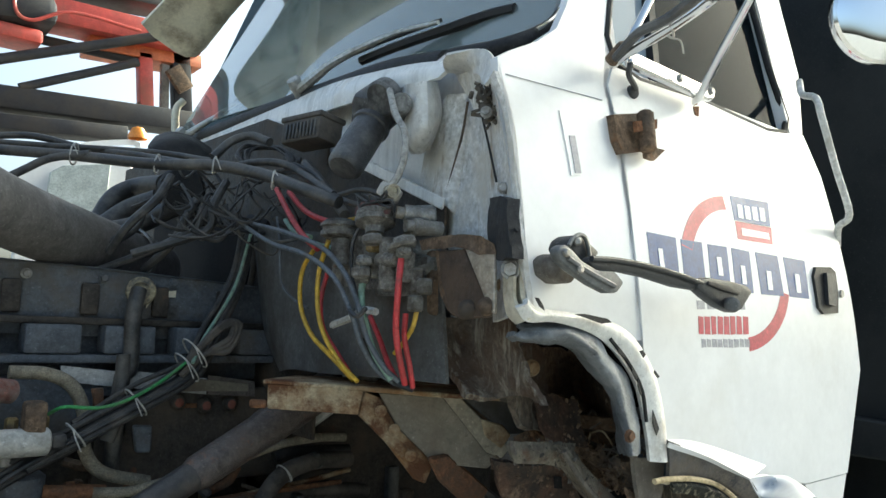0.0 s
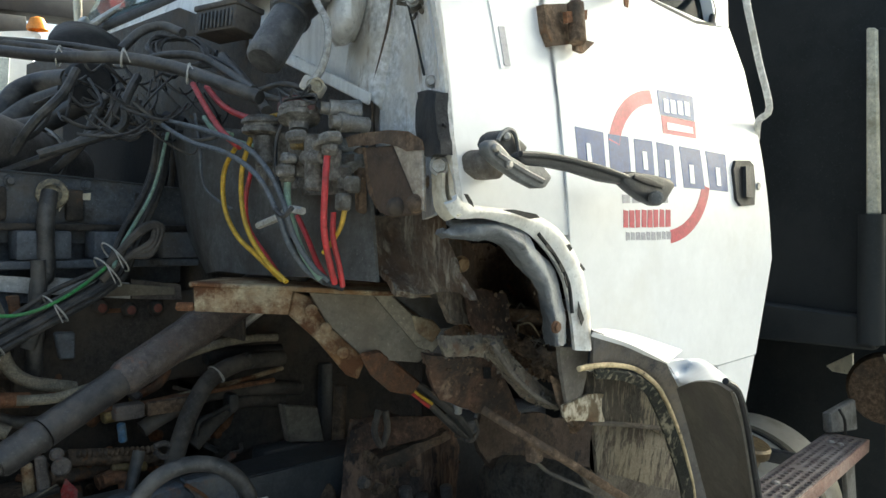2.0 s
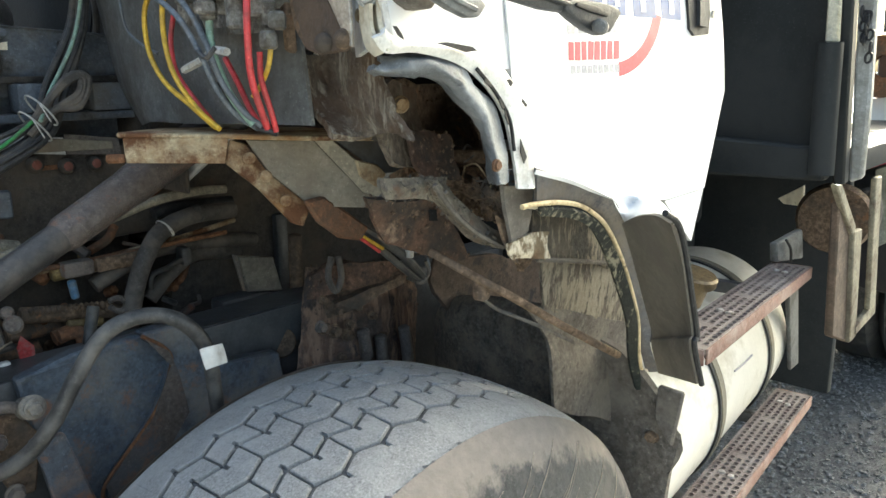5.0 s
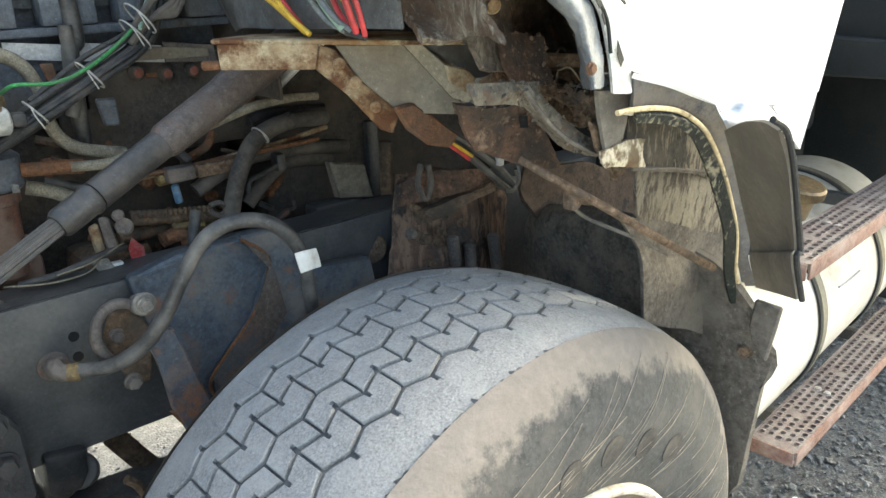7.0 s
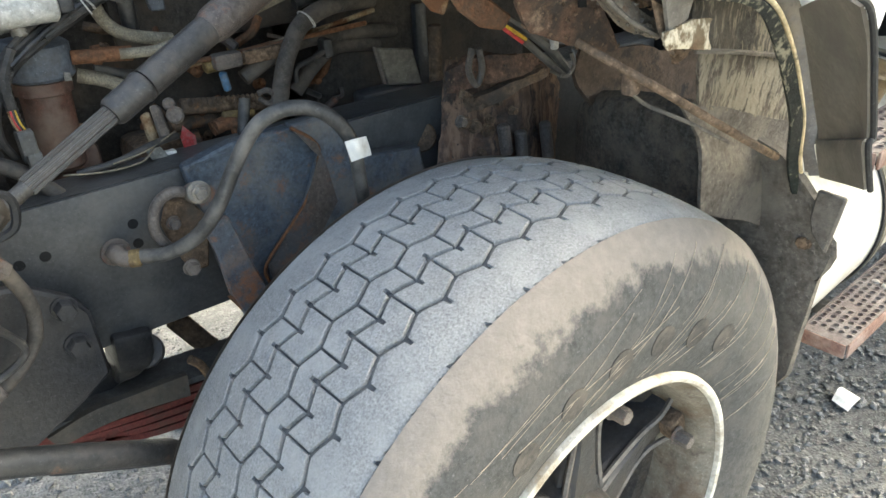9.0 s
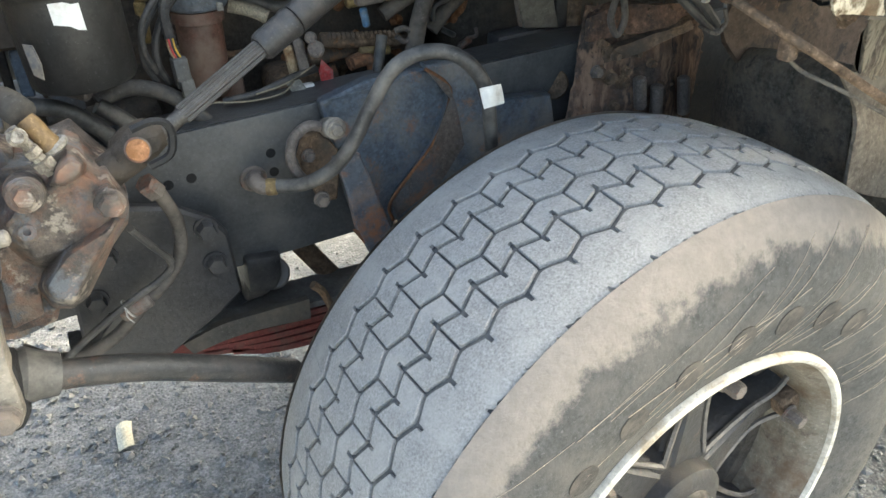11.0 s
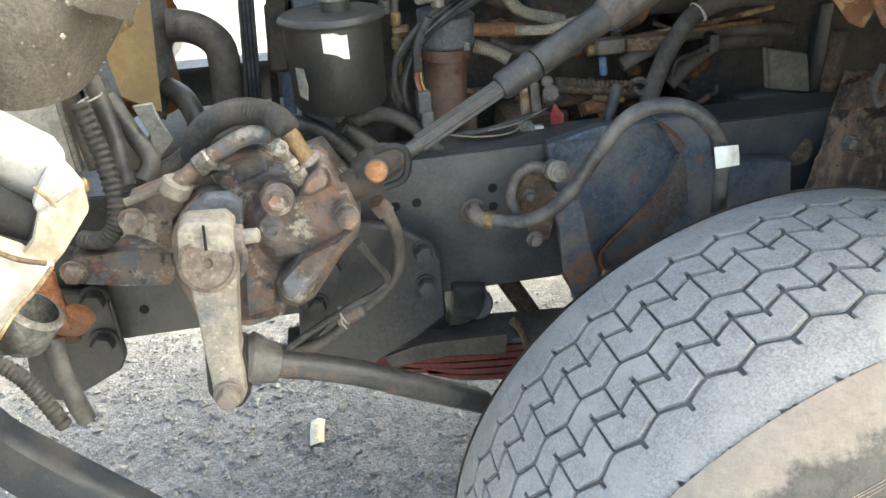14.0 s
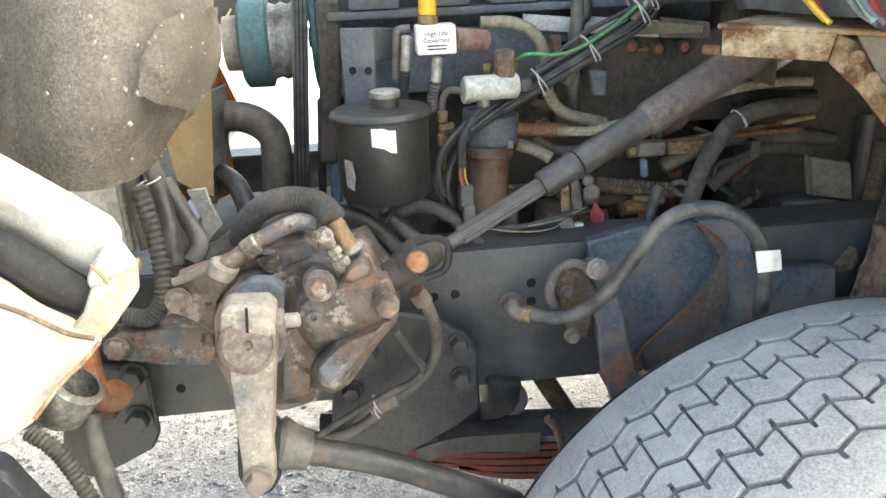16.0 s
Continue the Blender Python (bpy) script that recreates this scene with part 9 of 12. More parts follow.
# silver block at the left of the bay
sb = thing("white_cylinder", (0.216, 0.05, 1.32), "dusty white cylinder with a brown clamp beside the cables", "cylinder")
part("cylinder", rod((0.168, 0.05, 1.321), (0.257, 0.06, 1.32), 0.02), mat("dusty_white_can", (0.45, 0.44, 0.4), 0.5, dirt=(0.28, 0.26, 0.22), amount=0.5, size=16), sb)
part("clamp", block((0.03, 0.03, 0.05), Matrix.Translation((0.236, 0.06, 1.353)), 0.006), RUST_DARK, sb)


# ---- brake hose ----
bh = thing("brake_hose", (0.509, -0.1, 1.115), "looped black rubber brake hose with a white paper tag", "hose")
part("hose", tube([(0.245, -0.075, 0.977), (0.285, -0.1, 0.98), (0.325, -0.13, 1.007), (0.357, -0.15, 1.051), (0.389, -0.16, 1.107), (0.424, -0.17, 1.156), (0.464, -0.18, 1.174), (0.506, -0.19, 1.168), (0.536, -0.2, 1.144), (0.555, -0.205, 1.106), (0.564, -0.2, 1.041), (0.577, -0.18, 0.974), (0.586, -0.16, 0.948)], 0.0112, 14, 6), RUBBER, bh)
part("brass_end", rod((0.234, -0.07, 0.976), (0.25, -0.08, 0.977), 0.0135), BRASS, bh, "yellow brass hose end")
part("steel_elbow", tube([(0.228, -0.02, 0.969), (0.222, -0.05, 0.984), (0.225, -0.068, 0.98), (0.236, -0.072, 0.976)], 0.0125, 10, 4), CASTING, bh)
part("elbow_flange", bolt((0.23, -0.002, 0.962), OUT, 0.018, 0.012), CASTING, bh)
part("paper_tag", shell([[(0.532, -0.225, 1.12), (0.547, -0.232, 1.123), (0.57, -0.222, 1.118)], [(0.535, -0.225, 1.104), (0.549, -0.234, 1.109), (0.575, -0.22, 1.101)], [(0.539, -0.225, 1.087), (0.553, -0.23, 1.09), (0.576, -0.222, 1.087)]], 0.001, 4), PAPER, bh, "white paper tag wrapped round the hose")
hv = thing("corrugated_hose", (-0.112, -0.15, 1.201), "ribbed grey hose over the steering gear", "hose")
part("hose", tube([(-0.183, -0.1, 1.151), (-0.162, -0.13, 1.19), (-0.128, -0.16, 1.22), (-0.092, -0.18, 1.231), (-0.058, -0.2, 1.227), (-0.04, -0.23, 1.218)], 0.0155, 14, 8, 0.002), LOOM, hv)
part("inner_hose", tube([(-0.189, -0.1, 1.138), (-0.143, -0.12, 1.168), (-0.091, -0.14, 1.192), (-0.067, -0.16, 1.192)], 0.013, 12, 6), RUBBER_DUSTY, hv)
gh = thing("gear_hose", (0.082, -0.1, 0.963), "black hose looping down from the steering gear", "hose")
part("hose", tube([(0.067, -0.16, 1.07), (0.079, -0.15, 1.041), (0.09, -0.13, 0.988), (0.083, -0.12, 0.934), (0.054, -0.12, 0.896), (0.012, -0.12, 0.865), (-0.035, -0.12, 0.828), (-0.082, -0.12, 0.812), (-0.128, -0.1, 0.809), (-0.163, -0.08, 0.827)], 0.010, 10, 6), RUBBER_DUSTY, gh)
part("hose", tube([(0.028, -0.22, 1.046), (0.047, -0.18, 0.991), (0.066, -0.14, 0.937), (0.054, -0.13, 0.91), (0.004, -0.13, 0.887), (-0.051, -0.13, 0.858), (-0.108, -0.12, 0.816)], 0.0055, 8, 6), RUBBER, gh)
part("hose", tube([(-0.033, -0.1, 0.852), (-0.073, -0.1, 0.813), (-0.121, -0.1, 0.786)], 0.006, 8, 5), RUBBER, gh)
part("hose_sleeve", rod((-0.019, -0.125, 0.861), (0.026, -0.125, 0.877), 0.012), CASTING, gh, "pale taped sleeve")
part("top_nut", rod((0.061, -0.165, 1.077), (0.074, -0.155, 1.053), 0.015, n=6), CASTING, gh)
zip_tie(gh, (-0.007, -0.125, 0.87), (0.8, 0, 0.4), 0.015)
zip_tie(gh, (-0.118, -0.11, 0.813), (0.9, 0, -0.2), 0.014)

# ---- shelf bracket at the foot of the firewall ----
sh_ = thing("shelf_bracket", (0.612, -0.2, 1.393), "rusty cream steel shelf with a folded tan gusset below", "bracket")
part("shelf_top", plate([(0.459, -0.2, 1.426), (0.573, -0.27, 1.42), (0.663, -0.32, 1.414), (0.757, -0.36, 1.409), (0.814, -0.3, 1.409), (0.812, -0.12, 1.41), (0.723, -0.02, 1.412), (0.603, -0.02, 1.416)], 0.007, 0.002, way=(0, 0, -1)), RUST_PALE, sh_, "rust-edged cream top plate")
part("front_flange", plate([(0.466, -0.2, 1.42), (0.575, -0.272, 1.414), (0.57, -0.268, 1.381), (0.468, -0.2, 1.386)], 0.005, 0.001, way=(0, 1, 0)), RUST_PALE, sh_)
part("diagonal_flange", plate([(0.579, -0.27, 1.413), (0.598, -0.275, 1.405), (0.631, -0.28, 1.361), (0.682, -0.3, 1.312), (0.668, -0.3, 1.285), (0.652, -0.295, 1.292), (0.611, -0.28, 1.344), (0.572, -0.268, 1.381)], 0.008, 0.002, way=(0, 1, 0)), RUST_PALE, sh_, "rusty diagonal flange")
part("gusset_sheet", plate([(0.602, -0.27, 1.41), (0.692, -0.3, 1.405), (0.755, -0.33, 1.326), (0.782, -0.33, 1.318), (0.757, -0.33, 1.303), (0.682, -0.3, 1.312), (0.631, -0.28, 1.362)], 0.005, 0.001, way=(0, 1, 0)), TAN_SHEET, sh_, "bare tan gusset sheet")
part("gusset_fold", plate([(0.692, -0.3, 1.405), (0.711, -0.32, 1.404), (0.782, -0.35, 1.333), (0.771, -0.345, 1.319), (0.754, -0.33, 1.326)], 0.005, 0.001, way=(0, 1, 0)), mat("pale_tan_fold", (0.27, 0.24, 0.18), 0.6, dirt=(0.17, 0.135, 0.095), amount=0.4, size=8), sh_)
part("side_sheet", plate([(0.721, -0.31, 1.404), (0.775, -0.34, 1.402), (0.849, -0.36, 1.352), (0.777, -0.35, 1.354)], 0.005, 0.001), GREY_DARK, sh_)
part("torn_edge", plate([(0.717, -0.36, 1.379), (0.753, -0.365, 1.37), (0.77, -0.365, 1.354), (0.752, -0.365, 1.337), (0.725, -0.36, 1.355)], 0.006, 0.002), RUST_PALE, sh_, "torn rusty edge")
part("stud", rod((0.451, -0.18, 1.392), (0.473, -0.19, 1.391), 0.006), RUST, sh_)
for q in ((0.596, -0.285, 1.387), (0.617, -0.29, 1.361), (0.64, -0.3, 1.326)):
    part("rivet", lathe([(0, 0.0085), (0.002, 0.0075), (0.0035, 0.004), (0.004, 0)], q, V(q) + V((-0.5, -0.8, 0)), 16), RUST_PALE, sh_)
# loose taped wires below it
lw = thing("loose_wires", (0.907, -0.2, 1.205), "loose end of a taped cable with yellow and red cores", "wires")
for m_, r_, pts in ((RUBBER, 0.008, [(0.748, -0.25, 1.294), (0.803, -0.25, 1.263), (0.853, -0.26, 1.228), (0.904, -0.26, 1.19), (0.946, -0.26, 1.146)]), (YELLOW, 0.003, [(0.775, -0.27, 1.264), (0.8, -0.27, 1.246), (0.844, -0.27, 1.217)]), (RED, 0.003, [(0.782, -0.27, 1.254), (0.8, -0.27, 1.24), (0.837, -0.27, 1.213)]), (RUBBER_DUSTY, 0.007, [(0.733, -0.268, 1.29), (0.757, -0.268, 1.273), (0.79, -0.268, 1.25)]), (RUBBER, 0.006, [(0.84, -0.26, 1.221), (0.89, -0.26, 1.178), (0.936, -0.26, 1.14)]), (WIRE_GREY, 0.0025, [(0.936, -0.26, 1.14), (0.962, -0.26, 1.153), (0.958, -0.26, 1.179)]), (WIRE_GREY, 0.005, [(0.889, -0.22, 1.209), (0.956, -0.22, 1.187), (1.03, -0.22, 1.171), (1.076, -0.22, 1.156)])):
    part("core", tube(pts, r_, 8, 6), m_, lw)
part("white_clip", block((0.012, 0.012, 0.02), Matrix.Translation((0.905, -0.27, 1.2)), 0.003), TIE, lw)
part("pull_loop", tube([(0.832, -0.15, 1.186), (0.823, -0.15, 1.152), (0.838, -0.15, 1.123), (0.852, -0.15, 1.146), (0.847, -0.15, 1.183)], 0.006, 8, 5), RUBBER_DUSTY, lw)

# ---- rusty structure under the cab ----
uc = thing("cab_underframe", (0.9, -0.2, 1.1), "rust-eaten cab underframe caked with mud", "underframe")
part("well_back", shell([[(0.717, -0.4, 1.489), (0.759, -0.38, 1.423), (0.804, -0.36, 1.352), (0.855, -0.36, 1.277)], [(0.956, -0.25, 1.48), (0.972, -0.25, 1.406), (1.004, -0.25, 1.323), (1.069, -0.25, 1.232)], [(1.003, -0.3, 1.476), (1.036, -0.3, 1.406), (1.079, -0.3, 1.321), (1.116, -0.3, 1.233)], [(0.813, -0.5, 1.475), (0.847, -0.5, 1.419), (0.869, -0.5, 1.361), (0.885, -0.5, 1.294)]], 0.01, 4, 0.012), RUST_DARK, uc, "dark rusty wheel well")
part("sill_fold", shell([[(0.725, -0.4, 1.42), (0.776, -0.4, 1.397), (0.814, -0.4, 1.362), (0.843, -0.4, 1.345)], [(0.85, -0.3, 1.425), (0.937, -0.3, 1.384), (0.969, -0.32, 1.346), (1.048, -0.34, 1.301)]], 0.012, 7, 0.012), MUDFLAP, uc)
part("rust_rail", shell([[(0.768, -0.36, 1.356), (0.84, -0.38, 1.354), (0.906, -0.4, 1.338), (0.94, -0.45, 1.306)], [(0.767, -0.36, 1.334), (0.84, -0.38, 1.333), (0.906, -0.4, 1.305), (0.934, -0.45, 1.272)]], 0.03, 7, 0.012), RUST_DARK, uc, "ragged rusty rail")
TAN_PRESS = mat("tan_grey_pressing", (0.19, 0.168, 0.13), 0.6, dirt=(0.1, 0.08, 0.062), amount=0.55, size=13, spots=(0.1, 0.058, 0.036), spot_at=0.58, spot_size=24, streak=0.6, grime=0.9, bump=0.7)
part("rust_plate", shell([[(0.658, -0.44, 1.342), (0.706, -0.44, 1.335), (0.757, -0.44, 1.328), (0.795, -0.44, 1.321)], [(0.68, -0.43, 1.308), (0.725, -0.43, 1.3), (0.778, -0.43, 1.287), (0.841, -0.43, 1.269)], [(0.713, -0.42, 1.274), (0.76, -0.42, 1.255), (0.817, -0.42, 1.234), (0.878, -0.42, 1.214)]], 0.008, 5, 0.006), mat("wet_red_rust", (0.12, 0.068, 0.044), 0.65, dirt=(0.05, 0.042, 0.036), amount=0.66, size=15, spots=(0.24, 0.17, 0.115), spot_at=0.58, spot_size=22, streak=0.8, bump=1.0, grime=1.0), uc, "red rusty plate")
part("tan_beam", shell([[(0.632, -0.5, 1.376), (0.669, -0.5, 1.371), (0.712, -0.5, 1.366), (0.752, -0.5, 1.363)], [(0.63, -0.505, 1.365), (0.664, -0.505, 1.36), (0.702, -0.505, 1.355), (0.742, -0.505, 1.352)], [(0.64, -0.5, 1.351), (0.673, -0.5, 1.345), (0.712, -0.5, 1.339), (0.737, -0.5, 1.333)]], 0.006, 5, 0.003), TAN_PRESS, uc, "tan-grey beam below the firewall")
part("tan_leg", shell([[(0.709, -0.5, 1.363), (0.725, -0.5, 1.339), (0.753, -0.5, 1.307), (0.786, -0.5, 1.28), (0.827, -0.5, 1.259), (0.866, -0.5, 1.247)], [(0.699, -0.525, 1.366), (0.718, -0.525, 1.343), (0.745, -0.525, 1.317), (0.778, -0.525, 1.292), (0.81, -0.525, 1.275), (0.843, -0.525, 1.261)], [(0.729, -0.515, 1.361), (0.757, -0.515, 1.335), (0.787, -0.515, 1.313), (0.817, -0.515, 1.292), (0.843, -0.515, 1.275), (0.868, -0.515, 1.262)]], 0.006, 5, 0.004), TAN_PRESS, uc, "tan-grey pressed channel")
part("channel_lip", tube([(0.698, -0.528, 1.362), (0.717, -0.528, 1.339), (0.744, -0.528, 1.313), (0.777, -0.528, 1.289), (0.809, -0.528, 1.272), (0.835, -0.528, 1.26)], 0.0035, 6, 5), MUDFLAP, uc)
part("rust_tongue", plate([(0.664, -0.3, 1.323), (0.698, -0.3, 1.326), (0.739, -0.3, 1.298), (0.782, -0.3, 1.267), (0.765, -0.3, 1.249), (0.724, -0.3, 1.26), (0.686, -0.3, 1.289)], 0.012, 0.004, way=OUT), RUST, uc, "orange rusty bracket tongue")
part("rust_sheet", shell([[(0.735, -0.44, 1.422), (0.773, -0.44, 1.419), (0.822, -0.44, 1.414)], [(0.739, -0.45, 1.393), (0.779, -0.45, 1.386), (0.82, -0.45, 1.378)], [(0.745, -0.46, 1.363), (0.785, -0.46, 1.356), (0.829, -0.46, 1.348)]], 0.006, 6, 0.006), bpy.data.materials["wet_red_rust"], uc, "orange-brown rusted sheet")
part("dark_tip", plate([(0.797, -0.545, 1.313), (0.818, -0.545, 1.304), (0.831, -0.545, 1.281), (0.851, -0.545, 1.234), (0.836, -0.545, 1.243), (0.813, -0.545, 1.275)], 0.006, 0.002), RUST_DARK, uc, "dark torn tip")
part("square_hole", plate([(0.77, -0.447, 1.312), (0.784, -0.447, 1.31), (0.786, -0.447, 1.294), (0.771, -0.447, 1.296)], 0.002, 0, way=OUT), DARK_VOID, uc)
part("ragged_lip", shell([[(0.827, -0.5, 1.341), (0.858, -0.5, 1.297), (0.884, -0.5, 1.248), (0.912, -0.5, 1.214)], [(0.814, -0.54, 1.35), (0.845, -0.54, 1.312), (0.865, -0.54, 1.277), (0.892, -0.54, 1.252)]], 0.01, 8, 0.014), RUST_DARK, uc)
part("cream_scab", shell([[(0.808, -0.56, 1.271), (0.839, -0.56, 1.276), (0.875, -0.56, 1.279), (0.902, -0.56, 1.278)], [(0.809, -0.56, 1.261), (0.841, -0.56, 1.256), (0.877, -0.56, 1.254), (0.896, -0.56, 1.259)], [(0.821, -0.555, 1.247), (0.848, -0.555, 1.244), (0.879, -0.555, 1.238), (0.903, -0.555, 1.233)]], 0.005, 6, 0.005), SCAB, uc, "flaking cream paint")
part("arch_stub", shell([[(0.792, -0.56, 1.353), (0.822, -0.56, 1.35), (0.859, -0.56, 1.344)], [(0.803, -0.56, 1.313), (0.825, -0.56, 1.308), (0.855, -0.56, 1.308)], [(0.821, -0.555, 1.271), (0.838, -0.555, 1.273), (0.856, -0.555, 1.283)]], 0.006, 5, 0.002), mat("bare_grey_brown_stub", (0.19, 0.175, 0.15), 0.6, dirt=(0.13, 0.11, 0.09), amount=0.5, size=10), uc, "bare grey stub of the arch")
part("cream_tip", plate([(0.818, -0.57, 1.322), (0.854, -0.58, 1.327), (0.873, -0.58, 1.318), (0.842, -0.575, 1.316)], 0.004, 0.001), CREAM, uc, "bent cream paint tip")
for q in ((0.719, -0.45, 1.456), (0.678, -0.35, 1.535), (0.72, -0.35, 1.537)):
    part("rust_bolt", bolt(q, (-0.5, -0.8, 0), 0.009, 0.01), RUST_PALE, uc)
# rusty mount and transmission behind the wheel
mt = thing("transmission_mount", (0.9, 0.1, 0.95), "rust-caked transmission mount with big bolts", "mount")
RED_BROWN = mat("red_brown_rust", (0.16, 0.095, 0.064), 0.75, dirt=(0.04, 0.036, 0.034), amount=0.72, size=9, spots=(0.26, 0.16, 0.1), spot_at=0.63, spot_size=20, grain=0.4, bump=1.0, grime=1.0)
part("casting", shell([[(0.892, 0.01, 1.128), (0.866, -0.01, 1.068), (0.84, -0.03, 1.009), (0.819, -0.04, 0.912)], [(0.914, -0.07, 1.148), (0.894, -0.09, 1.079), (0.891, -0.09, 1.011), (0.885, -0.09, 0.907)], [(0.996, -0.09, 1.125), (0.984, -0.11, 1.063), (0.982, -0.11, 0.993), (0.971, -0.11, 0.886)], [(1.148, -0.03, 1.073), (1.156, -0.03, 1.008), (1.155, -0.03, 0.929), (1.144, -0.04, 0.812)]], 0.03, 9, 0.008), DRIP_RED, mt)
part("crest", shell([[(0.818, -0.09, 1.138), (0.854, -0.12, 1.158), (0.911, -0.14, 1.161), (1.01, -0.14, 1.142)], [(0.822, -0.09, 1.1), (0.863, -0.13, 1.113), (0.914, -0.15, 1.119), (1.007, -0.15, 1.12)]], 0.03, 8, 0.006), RED_BROWN, mt)
part("rust_fin", shell([[(0.86, -0.09, 1.081), (0.917, -0.13, 1.109), (0.985, -0.15, 1.129)], [(0.866, -0.09, 1.061), (0.924, -0.13, 1.089), (0.992, -0.15, 1.112)]], 0.02, 8, 0.005), RUST_DARK, mt)
rnd = random.Random(4)
for k in range(16):
    q = V((rnd.uniform(0.82, 0.99), rnd.uniform(-0.13, -0.1), rnd.uniform(0.9, 1.12)))
    part("mount_bolt", bolt(q, OUT, rnd.choice((0.007, 0.009, 0.011)), 0.012), rnd.choice((RUST_DARK, RUST_DARK, CASTING)), mt)
for a_, b_ in (((0.957, -0.13, 1.004), (0.962, -0.13, 0.944)), ((1.03, -0.12, 1.001), (1.041, -0.12, 0.925)), ((0.914, -0.13, 1.027), (0.923, -0.13, 0.967))):
    part("stud", rod(a_, b_, 0.012), CASTING, mt, "greasy pale stud")
part("gearbox", block((0.6, 0.42, 0.42), pose(1.0, 0.42, 1.02), 0.05), ENGINE_DARK, mt, "dark oily gearbox")
part("bell_housing", block((0.5, 0.8, 0.52), pose(0.95, 0.6, 1.16), 0.06), ENGINE_DARK, mt, "dark bell housing")
part("grey_plate", plate([(0.807, 0.12, 1.151), (0.888, 0.12, 1.135), (0.907, 0.12, 1.059), (0.823, 0.12, 1.074)], 0.01, 0.003, way=OUT), mat("dull_olive_plate", (0.17, 0.155, 0.125), 0.6, dirt=(0.09, 0.08, 0.065), amount=0.5, size=10), mt, "dull olive plate")
part("plate_edge", plate([(0.796, 0.11, 1.155), (0.805, 0.11, 1.153), (0.82, 0.11, 1.077), (0.812, 0.11, 1.079)], 0.004, 0.001), CASTING, mt)
part("upright", rod((0.937, 0.1, 1.175), (0.926, 0.1, 0.863), 0.014), RUST_DARK, mt)
part("upright_bar", block((0.03, 0.03, 0.3), Matrix.Translation((0.966, 0.2, 1.054)), 0.006), BLACK_FRAME, mt)
part("knuckle", rod((0.847, 0.05, 0.975), (0.818, 0, 0.996), 0.03), RUST_DARK, mt)
part("dark_clamp", block((0.14, 0.05, 0.045), Matrix.Translation((0.843, 0.15, 1.04)), 0.01), BLACK_FRAME, mt)
# dark round-cornered chamber behind the wheel and pale slat
bc = thing("brake_chamber_box", (1.175, -0.2, 0.953), "dark round-cornered steel box, dusty", "box")
part("box", shell([[(1.12, -0.15, 0.853), (1.12, -0.145, 0.966), (1.12, -0.156, 1.018), (1.12, -0.194, 1.044)], [(1.08, -0.24, 0.893), (1.08, -0.231, 0.998), (1.08, -0.237, 1.043), (1.1, -0.233, 1.056)], [(1.08, -0.352, 0.905), (1.08, -0.34, 1.014), (1.08, -0.339, 1.058), (1.1, -0.315, 1.071)], [(1.08, -0.463, 0.919), (1.08, -0.45, 1.022), (1.08, -0.442, 1.061), (1.1, -0.414, 1.081)]], 0.02, 4), mat("dusty_dark_steel", (0.1, 0.09, 0.076), 0.8, dirt=(0.19, 0.155, 0.12), amount=0.58, size=16, spots=(0.05, 0.048, 0.046), spot_at=0.57, spot_size=22, grain=0.35, bump=1.0, streak=0.5, grime=0.9), bc)
part("pale_slat", plate([(1.283, 0.1, 0.803), (1.386, 0.1, 0.793), (1.386, 0.1, 0.765), (1.293, 0.1, 0.773)], 0.01, 0.002), CASTING_PALE, bc, "pale wooden slat")
wb = thing("wheel_well_rod", (1.0, -0.3, 1.15), "muddy thin cable hanging in the wheel well", "cable")
part("cable", tube([(0.87, -0.3, 1.167), (0.842, -0.36, 1.176), (0.858, -0.36, 1.189), (0.851, -0.36, 1.209)], 0.003, 6, 4), MUDFLAP, wb)
st = thing("fender_strut", (1.14, -0.4, 1.054), "brown muddy strut rod running to the fender", "strut")
part("rod", tube([(0.769, -0.45, 1.253), (0.787, -0.5, 1.229), (0.829, -0.54, 1.195), (0.893, -0.57, 1.149), (0.973, -0.585, 1.099), (1.051, -0.59, 1.054)], 0.0062, 10, 5), RUST_DARK, st)
part("thin_cable", tube([(0.805, -0.5, 1.199), (0.849, -0.5, 1.163), (0.856, -0.54, 1.154), (0.881, -0.56, 1.139), (0.945, -0.575, 1.101)], 0.0028, 8, 5), MUDFLAP, st)
part("strut_clip", block((0.02, 0.02, 0.03), Matrix.Translation(((0.808, -0.51, 1.201))), 0.005), RUST_DARK, st)

# mud and rust flakes caked on the underframe
for src_, host, count, size_, seed_ in (("well_back", uc, 500, 0.006, 1), ("sill_fold", uc, 260, 0.006, 2), ("rust_rail", uc, 420, 0.007, 3), ("ragged_lip", uc, 380, 0.007, 4), ("tan_leg", uc, 420, 0.0045, 5), ("tan_beam", uc, 160, 0.004, 8), ("rust_sheet", uc, 160, 0.005, 9), ("rust_plate", uc, 140, 0.005, 10), ("casting", mt, 260, 0.005, 6), ("crest", mt, 120, 0.005, 7)):
    bm = bmesh.new()
    bm.from_mesh(bpy.data.objects[src_].data)
    clods(bm, count, size_, seed_, "mud_crust", RUST_DARK if seed_ not in (5, 8) else MUDFLAP, host, "crumbling brown mud and rust flakes")
    bm.free()
rnd = random.Random(12)
